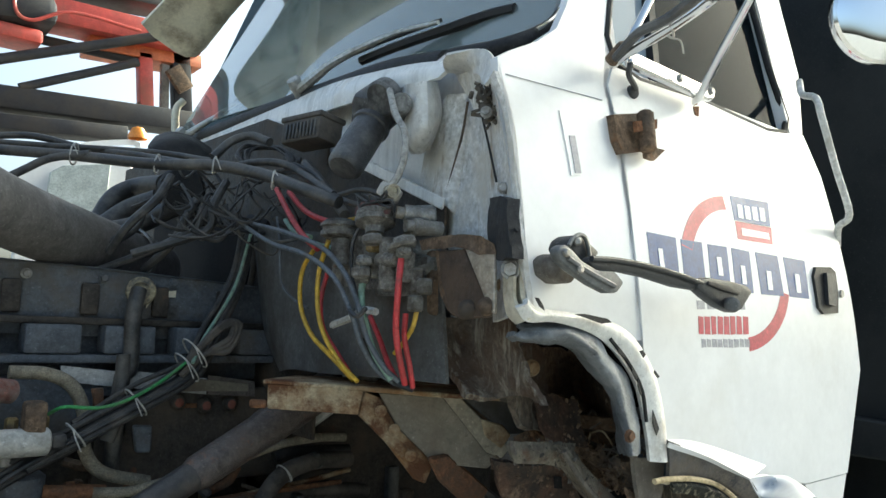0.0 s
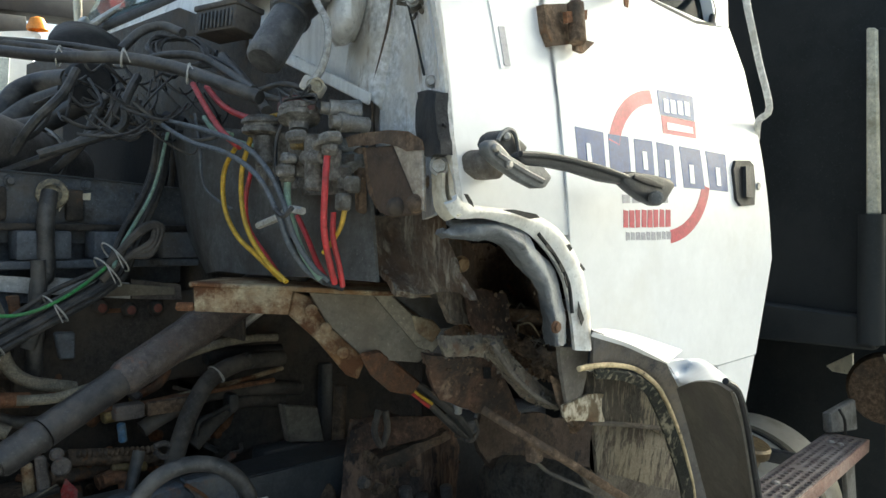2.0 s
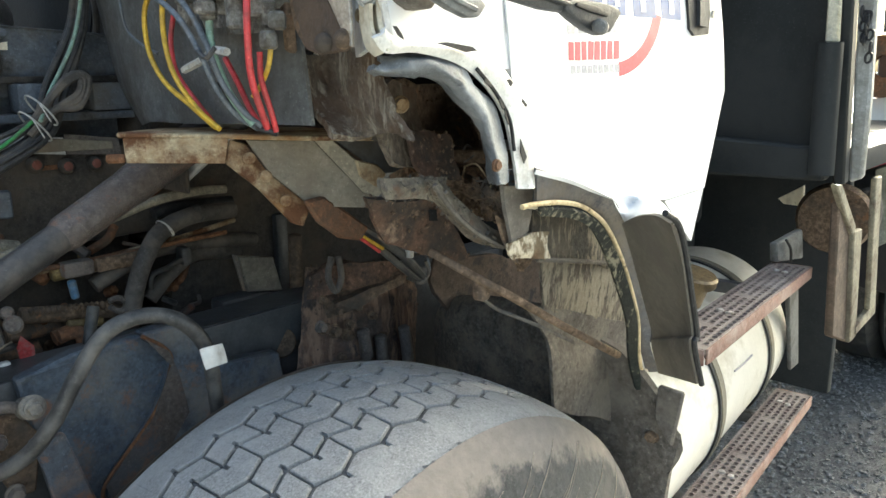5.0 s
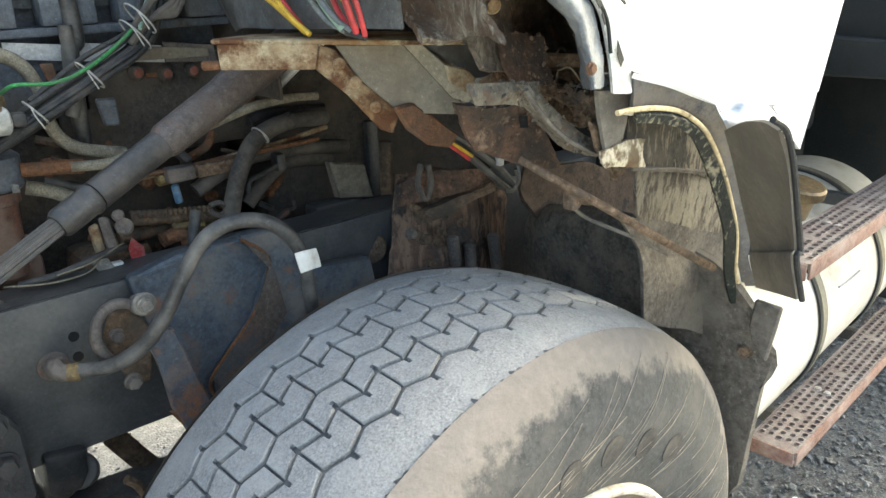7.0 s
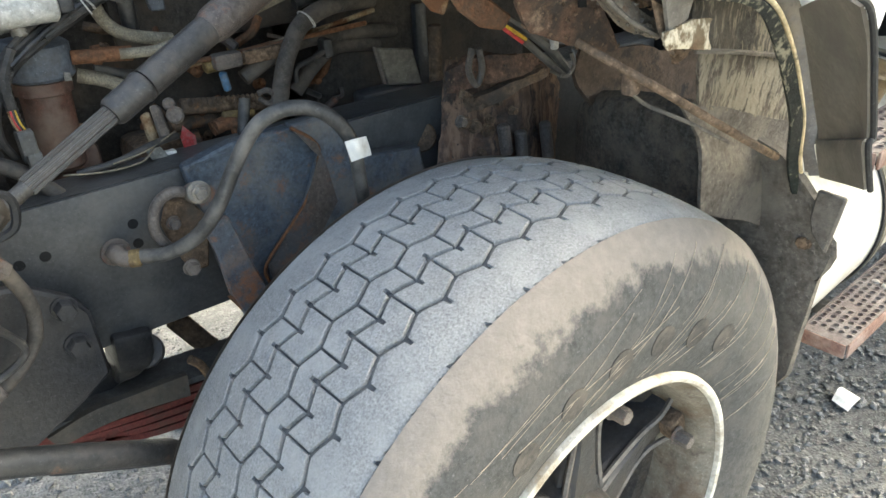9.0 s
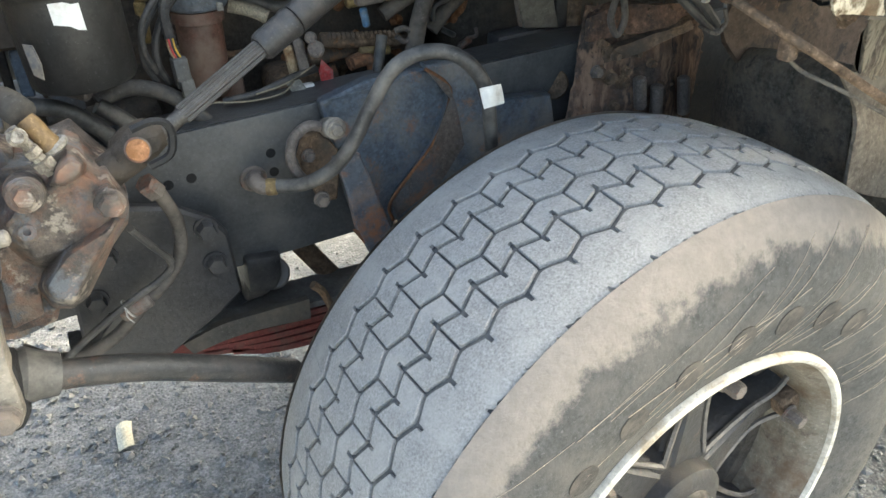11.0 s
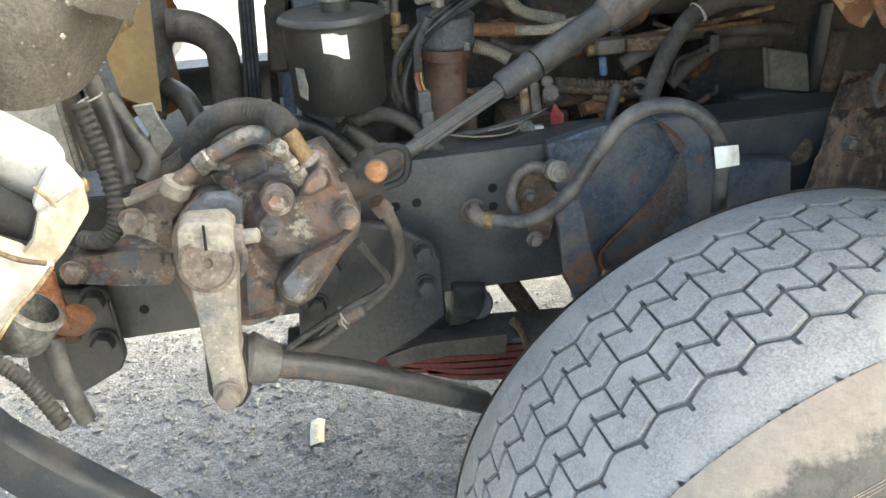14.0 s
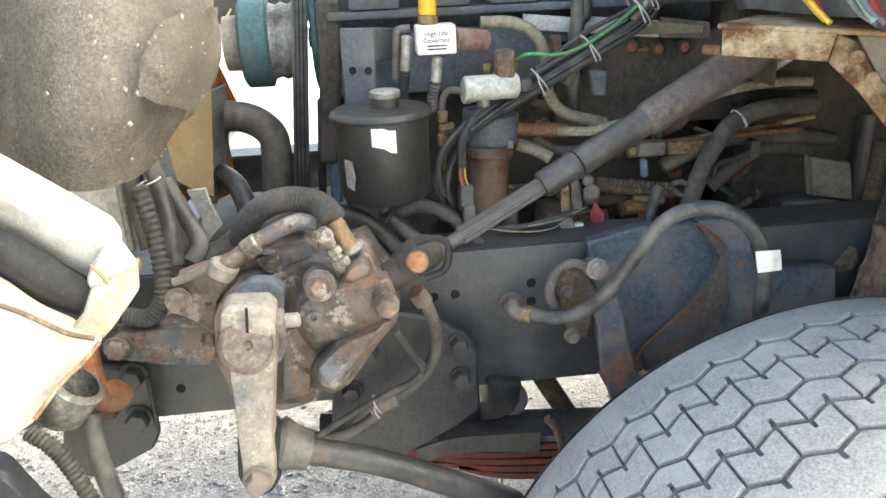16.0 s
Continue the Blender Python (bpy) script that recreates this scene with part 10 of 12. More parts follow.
for k in range(26):
    q = V((0.861, -0.44, 1.34)) + V((rnd.uniform(-0.08, 0.12), rnd.uniform(-0.06, 0.06), rnd.uniform(-0.02, 0.04)))
    d = V((rnd.uniform(-0.04, 0.04), rnd.uniform(-0.02, 0.02), rnd.uniform(-0.03, 0.02)))
    part("dry_stalk", tube([q, q + 0.5 * d + V((0, 0, rnd.uniform(-0.01, 0.012))), q + d], 0.0014, 5, 3), MUDFLAP if k % 3 else RUST_PALE, uc, "dry stalk caught in the mud")


# ---- fender flare, mud flap, tank and steps ----
fl = thing("fender_flare", (0.982, -0.65, 1.24), "weathered black fender flare with a white painted cap and cream edge", "fender")
part("front_band", shell([[(0.809, -0.6, 1.376), (0.891, -0.6, 1.351), (0.996, -0.6, 1.314), (1.035, -0.6, 1.272), (1.082, -0.6, 1.188), (1.136, -0.6, 1.085), (1.139, -0.6, 1.049), (1.177, -0.6, 0.989)], [(0.822, -0.592, 1.352), (0.899, -0.592, 1.335), (0.964, -0.592, 1.307), (1.019, -0.592, 1.267), (1.065, -0.592, 1.192), (1.117, -0.592, 1.088), (1.133, -0.592, 1.049), (1.167, -0.592, 0.989)], [(0.831, -0.585, 1.328), (0.885, -0.585, 1.323), (0.941, -0.585, 1.309), (0.994, -0.585, 1.281), (1.054, -0.585, 1.208), (1.116, -0.585, 1.086), (1.129, -0.585, 1.048), (1.159, -0.585, 0.99)]], 0.005, 4), mat("weathered_flare_face", (0.105, 0.1, 0.1), 0.5, dirt=(0.2, 0.165, 0.12), amount=0.55, size=7, spots=(0.05, 0.05, 0.055), spot_at=0.6, spot_size=14, grain=0.12, streak=0.4), fl, "dark weathered face of the flare")
part("inner_band", shell([[(1.008, -0.615, 1.28), (1.043, -0.615, 1.224), (1.085, -0.615, 1.147), (1.125, -0.615, 1.073), (1.123, -0.615, 1.058), (1.153, -0.615, 1)], [(0.972, -0.66, 1.301), (1.007, -0.66, 1.238), (1.046, -0.66, 1.165), (1.087, -0.66, 1.094), (1.078, -0.66, 1.081), (1.111, -0.66, 1.019)], [(0.925, -0.71, 1.315), (0.972, -0.71, 1.252), (1.007, -0.71, 1.184), (1.036, -0.71, 1.12), (1.019, -0.71, 1.11), (1.054, -0.71, 1.044)], [(0.897, -0.745, 1.313), (0.932, -0.745, 1.265), (0.959, -0.745, 1.202), (0.982, -0.745, 1.143), (0.974, -0.745, 1.131), (1.008, -0.745, 1.064)]], 0.005, 4), mat("grey_brown_flare_lining", (0.15, 0.135, 0.112), 0.5, dirt=(0.11, 0.098, 0.082), amount=0.5, size=5, spots=(0.07, 0.065, 0.058), spot_at=0.74, spot_size=7, grime=0.25), fl, "grey-brown inside of the flare")
part("outer_edge", tube([(0.858, -0.752, 1.33), (0.887, -0.752, 1.317), (0.905, -0.752, 1.298), (0.925, -0.752, 1.261), (0.948, -0.752, 1.206), (0.971, -0.752, 1.148), (0.964, -0.752, 1.136), (0.998, -0.752, 1.067)], 0.0042, 8, 5), SEAL, fl, "black outer edge")
part("white_cap", shell([[(0.997, -0.6, 1.314), (1.015, -0.6, 1.295), (1.035, -0.6, 1.273)], [(1.047, -0.6, 1.313), (1.06, -0.6, 1.295), (0.97, -0.66, 1.3)], [(1.098, -0.6, 1.309), (1.021, -0.65, 1.31), (0.925, -0.71, 1.315)], [(1.133, -0.6, 1.298), (1.005, -0.68, 1.311), (0.896, -0.748, 1.315)]], 0.006, 5), WHITE, fl, "white painted cap of the flare")
part("top_band", shell([[(0.828, -0.583, 1.375), (0.877, -0.583, 1.371), (0.948, -0.583, 1.356), (1.076, -0.583, 1.322)], [(0.806, -0.602, 1.375), (0.888, -0.602, 1.353), (0.948, -0.602, 1.332), (0.997, -0.602, 1.314)]], 0.006, 5), WHITE, fl, "white top of the flare")
part("cream_bead", tube([(0.793, -0.59, 1.328), (0.824, -0.59, 1.328), (0.878, -0.59, 1.323), (0.933, -0.59, 1.31), (0.986, -0.59, 1.282), (1.019, -0.59, 1.251), (1.054, -0.59, 1.206), (1.083, -0.59, 1.158), (1.112, -0.59, 1.096), (1.122, -0.59, 1.031), (1.152, -0.59, 0.965)], 0.0036, 8, 6), mat("chipped_yellow_bead", (0.62, 0.5, 0.3), 0.6, dirt=(0.3, 0.23, 0.13), amount=0.5, size=30, spots=(0.05, 0.045, 0.04), spot_at=0.62, spot_size=60), fl, "cream paint bead with black chips")
part("bead_end", tube([(1.137, -0.592, 1), (1.15, -0.592, 0.971), (1.157, -0.592, 0.956)], 0.008, 8, 4), CREAM, fl, "cream lump at the end of the bead")
part("black_bead", shell([[(0.83, -0.588, 1.323), (0.882, -0.588, 1.317), (0.934, -0.588, 1.304), (0.983, -0.588, 1.277), (1.014, -0.588, 1.248), (1.048, -0.588, 1.205), (1.077, -0.588, 1.157), (1.106, -0.588, 1.097), (1.116, -0.588, 1.032), (1.143, -0.588, 0.967)], [(0.842, -0.58, 1.311), (0.888, -0.58, 1.305), (0.93, -0.58, 1.295), (0.971, -0.58, 1.271), (1.002, -0.58, 1.237), (1.032, -0.58, 1.195), (1.061, -0.58, 1.15), (1.086, -0.58, 1.098), (1.1, -0.58, 1.034), (1.129, -0.58, 0.969)]], 0.006, 5, 0.002), BEAD_BLACK, fl, "black rubber strip with pale chips")
part("liner", shell([[(0.884, -0.54, 1.307), (0.953, -0.54, 1.299), (1.025, -0.54, 1.281), (1.084, -0.54, 1.24)], [(0.882, -0.54, 1.273), (0.957, -0.54, 1.26), (1.03, -0.54, 1.244), (1.109, -0.54, 1.204)], [(0.89, -0.54, 1.232), (0.962, -0.54, 1.216), (1.036, -0.54, 1.201), (1.132, -0.54, 1.168)]], 0.006, 6, 0.004), DRIP_DARK, fl, "dark liner with runs of dried mud")
part("liner_ledge", tube([(0.889, -0.546, 1.234), (0.953, -0.546, 1.221), (1.026, -0.546, 1.205), (1.102, -0.546, 1.187)], 0.004, 6, 6), MUDFLAP, fl)
part("tan_patch", shell([[(0.914, -0.536, 1.225), (0.99, -0.536, 1.209), (1.067, -0.536, 1.192), (1.12, -0.536, 1.177)], [(0.929, -0.53, 1.181), (1.004, -0.53, 1.16), (1.093, -0.53, 1.132), (1.164, -0.53, 1.109)], [(0.941, -0.524, 1.14), (1.026, -0.524, 1.113), (1.119, -0.524, 1.081), (1.202, -0.524, 1.052)]], 0.006, 6, 0.004), DRIP_TAN, fl, "tan liner streaked with mud")
part("lower_liner", shell([[(0.894, -0.525, 1.158), (0.971, -0.525, 1.137), (1.073, -0.525, 1.1), (1.209, -0.525, 1.053)], [(0.954, -0.52, 1.093), (1.03, -0.52, 1.068), (1.123, -0.52, 1.039), (1.247, -0.52, 0.995)], [(0.957, -0.53, 1.054), (1.05, -0.53, 1.013), (1.157, -0.53, 0.961), (1.283, -0.53, 0.9)], [(0.969, -0.53, 0.965), (1.067, -0.53, 0.922), (1.177, -0.53, 0.874), (1.32, -0.53, 0.824)]], 0.006, 5, 0.004), MUDFLAP, fl, "mud-caked lower liner")
part("tip_screw", rod((1.147, -0.6, 0.962), (1.163, -0.6, 0.937), 0.006, 0.004), STEEL, fl)
part("wheelhouse_back", shell([[(1.04, -0.2, 1.157), (1.169, -0.2, 1.134), (1.296, -0.2, 1.105), (1.406, -0.2, 1.078)], [(1.041, -0.2, 1.08), (1.172, -0.2, 1.051), (1.301, -0.2, 1.023), (1.414, -0.2, 0.992)], [(1.135, -0.22, 0.969), (1.224, -0.22, 0.945), (1.311, -0.22, 0.923), (1.406, -0.22, 0.898)]], 0.01, 5, 0.01), mat("dark_brown_wheelhouse", (0.085, 0.062, 0.046), 0.85, dirt=(0.15, 0.11, 0.08), amount=0.5, size=14, spots=(0.04, 0.034, 0.03), spot_at=0.54, spot_size=18, streak=0.6, bump=0.9), fl, "brown rusty back of the wheel house")
mf = thing("mud_flap", (1.17, -0.534, 0.754), "mud-caked rubber flap behind the wheel", "mud flap")
part("flap", shell([[(1.13, -0.219, 1.049), (1.13, -0.317, 1.05), (1.13, -0.442, 1.052), (1.13, -0.535, 1.045), (1.135, -0.6, 1.0)], [(1.15, -0.194, 0.8), (1.15, -0.342, 0.8), (1.155, -0.46, 0.83), (1.16, -0.626, 0.882), (1.16, -0.645, 0.91)], [(1.17, -0.202, 0.52), (1.17, -0.354, 0.593), (1.17, -0.46, 0.644), (1.17, -0.603, 0.77), (1.17, -0.634, 0.783)], [(1.15, -0.226, 0.295), (1.15, -0.352, 0.373), (1.15, -0.591, 0.563), (1.15, -0.61, 0.587), (1.15, -0.629, 0.624)]], 0.012, 4, 0.003), MUDFLAP, mf)
part("flap_tab", plate([(1.125, -0.625, 0.988), (1.125, -0.67, 0.986), (1.125, -0.663, 0.939), (1.125, -0.654, 0.885), (1.125, -0.626, 0.915), (1.125, -0.62, 0.939)], 0.01, 0.003, way=(1, 0, 0)), MUDFLAP, mf, "mud-caked upper corner of the flap")
part("seam", tube([(1.14, -0.324, 0.911), (1.145, -0.419, 0.9), (1.155, -0.52, 0.88), (1.155, -0.596, 0.875)], 0.003, 6, 5), RUST_DARK, mf)
for q in ((1.14, -0.434, 0.907), (1.15, -0.608, 0.882), (1.14, -0.391, 0.987)):
    part("flap_bolt", bolt(q, (-1, 0, 0), 0.011, 0.01), RUST_DARK, mf)

tk = thing("fuel_tank", (1.6, -0.29, 0.47), "white round fuel tank with black straps and a brass cap", "fuel tank")
TD = V((0.995, 0.0995, 0.0))
TA = V((0, -0.45, 0.725)) + TD * 1.215
part("shell", lathe([(0, 0), (0, 0.215), (0.006, 0.238), (0.02, 0.249), (0.995, 0.249), (1.01, 0.238), (1.015, 0.215), (1.015, 0)], TA, TA + TD, 72), TANK, tk)
for d in (0.375, 0.797):
    part("strap", lathe([(0, 0.25), (0.001, 0.2545), (0.044, 0.2545), (0.045, 0.25)], TA + TD * d, TA + TD * (d + 1), 72), SEAL, tk, "black rubber-backed strap")
    part("strap_band", lathe([(0, 0.254), (0.001, 0.2565), (0.026, 0.2565), (0.027, 0.254)], TA + TD * (d + 0.011), TA + TD * (d + 1), 72), mat("dusty_tank_strap", (0.16, 0.145, 0.11), 0.5, dirt=(0.25, 0.22, 0.16), amount=0.5, size=10) if d < 0.5 else bpy.data.materials["dusty_tank_strap"], tk, "dusty steel strap")
fc = V(((1.597, -0.46, 1.034)))
part("filler_cap", lathe([(-0.05, 0.035), (0, 0.04), (0.0, 0.05), (0.004, 0.053), (0.02, 0.053), (0.025, 0.048), (0.025, 0)], fc, fc + V((0, -0.25, 1)), 36), mat("brown_brass_cap", (0.17, 0.12, 0.06), 0.4, 0.4, dirt=(0.1, 0.075, 0.05), amount=0.5, size=20, bump=0.3), tk, "wide brass filler cap")
part("scratch_mark", tube([V(p) for p in ((1.703, -0.532, 0.808), (1.758, -0.532, 0.811), (1.807, -0.532, 0.818))], 0.0025, 5, 3), GREY_INK, tk, "long grey scratch")
part("tank_bracket", block((0.05, 0.4, 0.06), pose(1.5, -0.2, 0.49), 0.01), BLACK_FRAME, tk)


def build_step(m, long, wide, label):
    """A perforated step; m: the pose of its outer front corner, from which it runs back along x and in along y."""
    s = thing("side_step", m @ V((long / 2, wide / 2, -0.04)), label, "step", "side steps")

    def put(name, bm, material, words="", smooth=True):
        bm.transform(m)
        part(name, bm, material, s, words, smooth)

    nx, ny = int(long / 0.021), 5
    dx, dy = long / nx, wide / ny
    bm = bmesh.new()
    for i in range(nx):
        for j in range(ny):
            cx, cy = (i + 0.5) * dx, (j + 0.5) * dy
            solid = i in (0, nx - 1) or (i % 11 == 6 and j in (2, 3))
            cs = [bm.verts.new((cx + a * dx / 2, cy + b * dy / 2, 0)) for a, b in ((1, 1), (-1, 1), (-1, -1), (1, -1))]
            if solid:
                bm.faces.new(cs)
                continue
            ox = dx * 0.11 * (1 if j % 2 else -1)
            ang = [math.pi / 4 + k * math.pi / 4 for k in range(8)]
            top = [bm.verts.new((cx + ox + 0.0066 * math.cos(a), cy + 0.0052 * math.sin(a), 0.0016)) for a in ang]
            low = [bm.verts.new((cx + ox + 0.0060 * math.cos(a), cy + 0.0048 * math.sin(a), -0.005)) for a in ang]
            for q in range(4):
                a, b, c = top[2 * q], top[(2 * q + 1) % 8], top[(2 * q + 2) % 8]
                bm.faces.new((cs[q], cs[(q + 1) % 4], c, b, a))
            for k in range(8):
                bm.faces.new((top[k], top[(k + 1) % 8], low[(k + 1) % 8], low[k]))
    bmesh.ops.remove_doubles(bm, verts=bm.verts[:], dist=0.0001)
    put("perforated_tread", bm, STEP_STEEL, smooth=False)
    lip = bpy.data.materials.get("rust_brown_lip") or mat("rust_brown_lip", (0.2, 0.115, 0.09), 0.6, dirt=(0.3, 0.24, 0.21), amount=0.5, size=14, spots=(0.1, 0.05, 0.035), spot_at=0.62, spot_size=24, bump=0.4)
    put("outer_lip", block((long, 0.005, 0.03), pose(long / 2, -0.003, -0.0135), 0.002), lip, "brown worn lip")
    put("inner_lip", block((long, 0.005, 0.03), pose(long / 2, wide + 0.003, -0.015), 0.002), STEP_STEEL)
    for x in (-0.003, long + 0.003):
        put("end_lip", block((0.005, wide, 0.03), pose(x, wide / 2, -0.015), 0.002), lip)
    for x in (0.3 * long, long - 0.11):
        for k in (0.4, 0.66):
            put("tread_bolt", lathe([(0, 0.008), (0.003, 0.0068), (0.0045, 0.003), (0.005, 0)], (x + 0.03 * k, k * wide, 0.001), (x + 0.03 * k, k * wide, 1), 14), STEEL, "shiny round bolt head")
    for x in (0.22 * long, long - 0.12):
        put("support_arm", block((0.03, 0.16, 0.03), pose(x, wide * 0.5 + 0.1, -0.05), 0.004), BLACK_FRAME)
    return s


build_step(pose(1.25, -0.648, 1.02, 0, 0, 4.0), 0.715, 0.085, "brown steel upper step with a perforated tread over the tank")
build_step(pose(1.315, -0.646, 0.615, 0, 0, 4.4), 0.82, 0.085, "brown steel lower step with a perforated tread below the tank")
sh2 = thing("step_hanger", (1.78, -0.6, 0.9), "grey steel hanger plate for the steps", "bracket")
part("hanger", plate([(2.128, -0.5, 0.924), (2.21, -0.5, 0.912), (2.286, -0.5, 0.643), (2.222, -0.5, 0.641)], 0.012, 0.003, way=(0, 1, 0)), GREY_DARK, sh2)
part("hanger_top", plate([(1.917, -0.53, 1.077), (2.102, -0.53, 1.084), (2.13, -0.53, 0.999), (1.932, -0.53, 1.026)], 0.02, 0.004, way=(0, 1, 0)), mat("dull_grey_hanger", (0.17, 0.17, 0.165), 0.5, dirt=(0.1, 0.095, 0.085), amount=0.5, size=12), sh2, "dull grey hanger plate")
part("strap_loop", tube([(1.948, -0.54, 1.082), (1.988, -0.54, 1.052), (1.999, -0.54, 1.015)], 0.0035, 6, 4), SEAL, sh2)

# ---- body behind the cab ----
bx = thing("flatbed_body", (3.4, 0.43, 1.2), "black steel headboard and flat bed with upright posts", "truck bed")
# its unseen top is raised to 3.9 m to keep sun off the hood
part("front_wall", plate([(2.05, -0.594, 1.234), (2.05, 1.55, 1.2), (2.05, 1.55, 3.9), (2.05, -0.72, 3.9)], 0.02, 0.004, way=(1, 0, 0)), BLACK_BOX, bx)
part("bottom_rail", plate([(2.03, -0.602, 1.23), (2.03, -0.598, 1.308), (2.03, 1.5, 1.42), (2.03, 1.5, 1.2)], 0.05, 0.006, way=(-1, 0, 0)), BLACK_BOX, bx)
part("corner_tube", tube([(1.98, -0.586, 1.554), (1.98, -0.59, 1.402), (1.98, -0.595, 1.246)], 0.03, 12, 3), BLACK_BOX, bx, "black corner tube")
part("bright_post", plate([(1.97, -0.576, 1.554), (1.97, -0.605, 1.554), (1.97, -0.584, 1.994), (1.97, -0.562, 1.998)], 0.02, 0.004, way=(1, 0, 0)), mat("scratched_cream_post", (0.55, 0.53, 0.42), 0.5, dirt=(0.3, 0.28, 0.2), amount=0.5, size=12, spots=(0.08, 0.07, 0.06), spot_at=0.66, spot_size=20), bx, "scratched cream post")
part("dark_post", plate([(2, -0.617, 1.221), (2, -0.643, 1.224), (2, -0.604, 1.997), (2, -0.578, 2.002)], 0.04, 0.005, way=(1, 0, 0)), BLACK_BOX, bx)
pt = thing("side_post", (1.95, -0.663, 1.54), "dented pale steel post with a hanging chain", "post")
part("post", plate([(1.95, -0.665, 1.235), (1.95, -0.692, 1.248), (1.95, -0.69, 1.435), (1.95, -0.679, 1.67), (1.95, -0.66, 1.978), (1.95, -0.624, 1.984), (1.95, -0.644, 1.619)], 0.03, 0.006, way=(1, 0, 0)), mat("dented_pale_post", (0.24, 0.245, 0.235), 0.45, dirt=(0.12, 0.115, 0.095), amount=0.55, size=8, spots=(0.06, 0.06, 0.05), spot_at=0.62, spot_size=12), pt)
for k in range(12):
    t_ = k / 11
    a = V((1.93, -0.659, 1.617)).lerp(V((1.93, -0.678, 1.507)), t_ if k < 7 else (11 - k) / 5 + 0.1)
    a += V((0, -0.006 * (k % 3), 0))
    s_ = 0.011
    ring = [a + V((0.004 * math.sin(i), s_ * 0.6 * math.cos(i), s_ * math.sin(i))) if k % 2 else a + V((s_ * 0.6 * math.cos(i), 0, s_ * math.sin(i))) for i in [j * math.pi / 4 for j in range(9)]]
    part("chain_link", tube(ring, 0.003, 6, 2), SEAL, pt, "dark chain link")
part("handle", tube([(1.92, -0.671, 1.864), (1.85, -0.718, 1.853), (1.83, -0.745, 1.841), (1.83, -0.749, 1.752), (1.83, -0.749, 1.663), (1.85, -0.724, 1.648), (1.92, -0.679, 1.652)], 0.008, 10, 4), mat("bent_grey_handle", (0.2, 0.2, 0.21), 0.45, dirt=(0.1, 0.1, 0.1), amount=0.4, size=20), pt, "bent grey handle")
hf = thing("support_frame", (1.9, -0.711, 1.045), "welded steel frame hanging under the body", "frame")
BAR = mat("dull_cream_bar", (0.2, 0.18, 0.13), 0.6, dirt=(0.1, 0.08, 0.06), amount=0.55, size=10, spots=(0.07, 0.045, 0.03), spot_at=0.6, spot_size=20)
BAR_BROWN = mat("rusty_brown_bar", (0.105, 0.075, 0.055), 0.7, dirt=(0.06, 0.05, 0.04), amount=0.5, size=12, streak=0.4)
part("post_face", plate([(1.919, -0.66, 1.194), (2.076, -0.66, 1.099), (2.158, -0.66, 0.781), (1.98, -0.66, 0.848)], 0.02, 0.004, way=(0, 1, 0)), BAR_BROWN, hf, "brown rusty post face")
part("post", plate([(2.024, -0.672, 1.109), (2.094, -0.672, 1.106), (2.154, -0.672, 0.804), (2.104, -0.672, 0.8)], 0.014, 0.003, way=(0, 1, 0)), BAR, hf, "dull cream edge of the post")
part("diagonal", plate([(1.842, -0.67, 1.245), (1.889, -0.67, 1.239), (2.039, -0.67, 1.123), (2.042, -0.67, 1.087), (1.957, -0.67, 1.15)], 0.016, 0.003, way=(0, 1, 0)), BAR, hf)
part("foot_bar", plate([(2.133, -0.675, 0.838), (2.315, -0.675, 0.861), (2.324, -0.675, 0.827), (2.139, -0.675, 0.812)], 0.016, 0.003, way=(0, 1, 0)), BAR, hf)
part("rear_post", plate([(2.138, -0.68, 1.227), (2.191, -0.68, 1.229), (2.293, -0.68, 0.856), (2.229, -0.68, 0.861)], 0.014, 0.003, way=(0, 1, 0)), BAR, hf)
for k_, px_ in enumerate(((0.06, 0.012), (0.044, 0.01), (0.028, 0.008))):
    c_ = V(((2.342, -0.62, 1.105)))
    part("hose_coil", tube([c_ + V((0.015 * k_, 0.45 * px_[0] * math.cos(a), px_[0] * math.sin(a))) for a in [i * math.pi / 8 for i in range(17)]], px_[1], 8, 3), RUBBER_DUSTY if k_ != 1 else BAR, hf, "coiled hose")
part("dark_reel", lathe([(0, 0), (0, 0.09), (0.03, 0.1), (0.06, 0.09), (0.06, 0)], ((2.255, -0.56, 1.09)), V(((2.255, -0.56, 1.09))) + V((1, 0.2, 0)), 28), RUST_DARK, hf, "dark rusty reel")

wt = thing("white_trailer", (3.2, -0.503, 1.308), "white panelled trailer side with a red and white strip", "trailer")
part("panel", plate([(3.2, -0.405, 1.21), (3.2, -0.747, 1.363), (3.2, -0.738, 1.502), (3.2, -0.399, 1.389)], 0.03, 0.004), WHITE, wt)
part("rail", plate([(3.18, -0.408, 1.129), (3.18, -0.754, 1.284), (3.18, -0.749, 1.363), (3.18, -0.404, 1.212)], 0.03, 0.004), mat("brown_trailer_rail", (0.22, 0.14, 0.11), 0.6, dirt=(0.3, 0.25, 0.2), amount=0.5, size=8), wt, "brown trailer rail")
part("reflector", plate([(3.16, -0.417, 1.171), (3.16, -0.471, 1.195), (3.16, -0.473, 1.153), (3.16, -0.419, 1.13)], 0.004, 0), RED_INK, wt, "faded red reflector strip")
part("skirt", plate([(3.3, -0.433, 0.802), (3.3, -0.755, 1.027), (3.3, -0.74, 1.276), (3.3, -0.415, 1.118)], 0.03, 0.004), mat("khaki_panel", (0.3, 0.29, 0.24), 0.6, dirt=(0.2, 0.19, 0.15), amount=0.5, size=4), wt)
part("upper_frame", plate([(3.3, -0.391, 1.408), (3.3, -0.724, 1.522), (3.3, -0.719, 1.604), (3.3, -0.381, 1.586)], 0.05, 0.006), DARK_STEEL, wt)
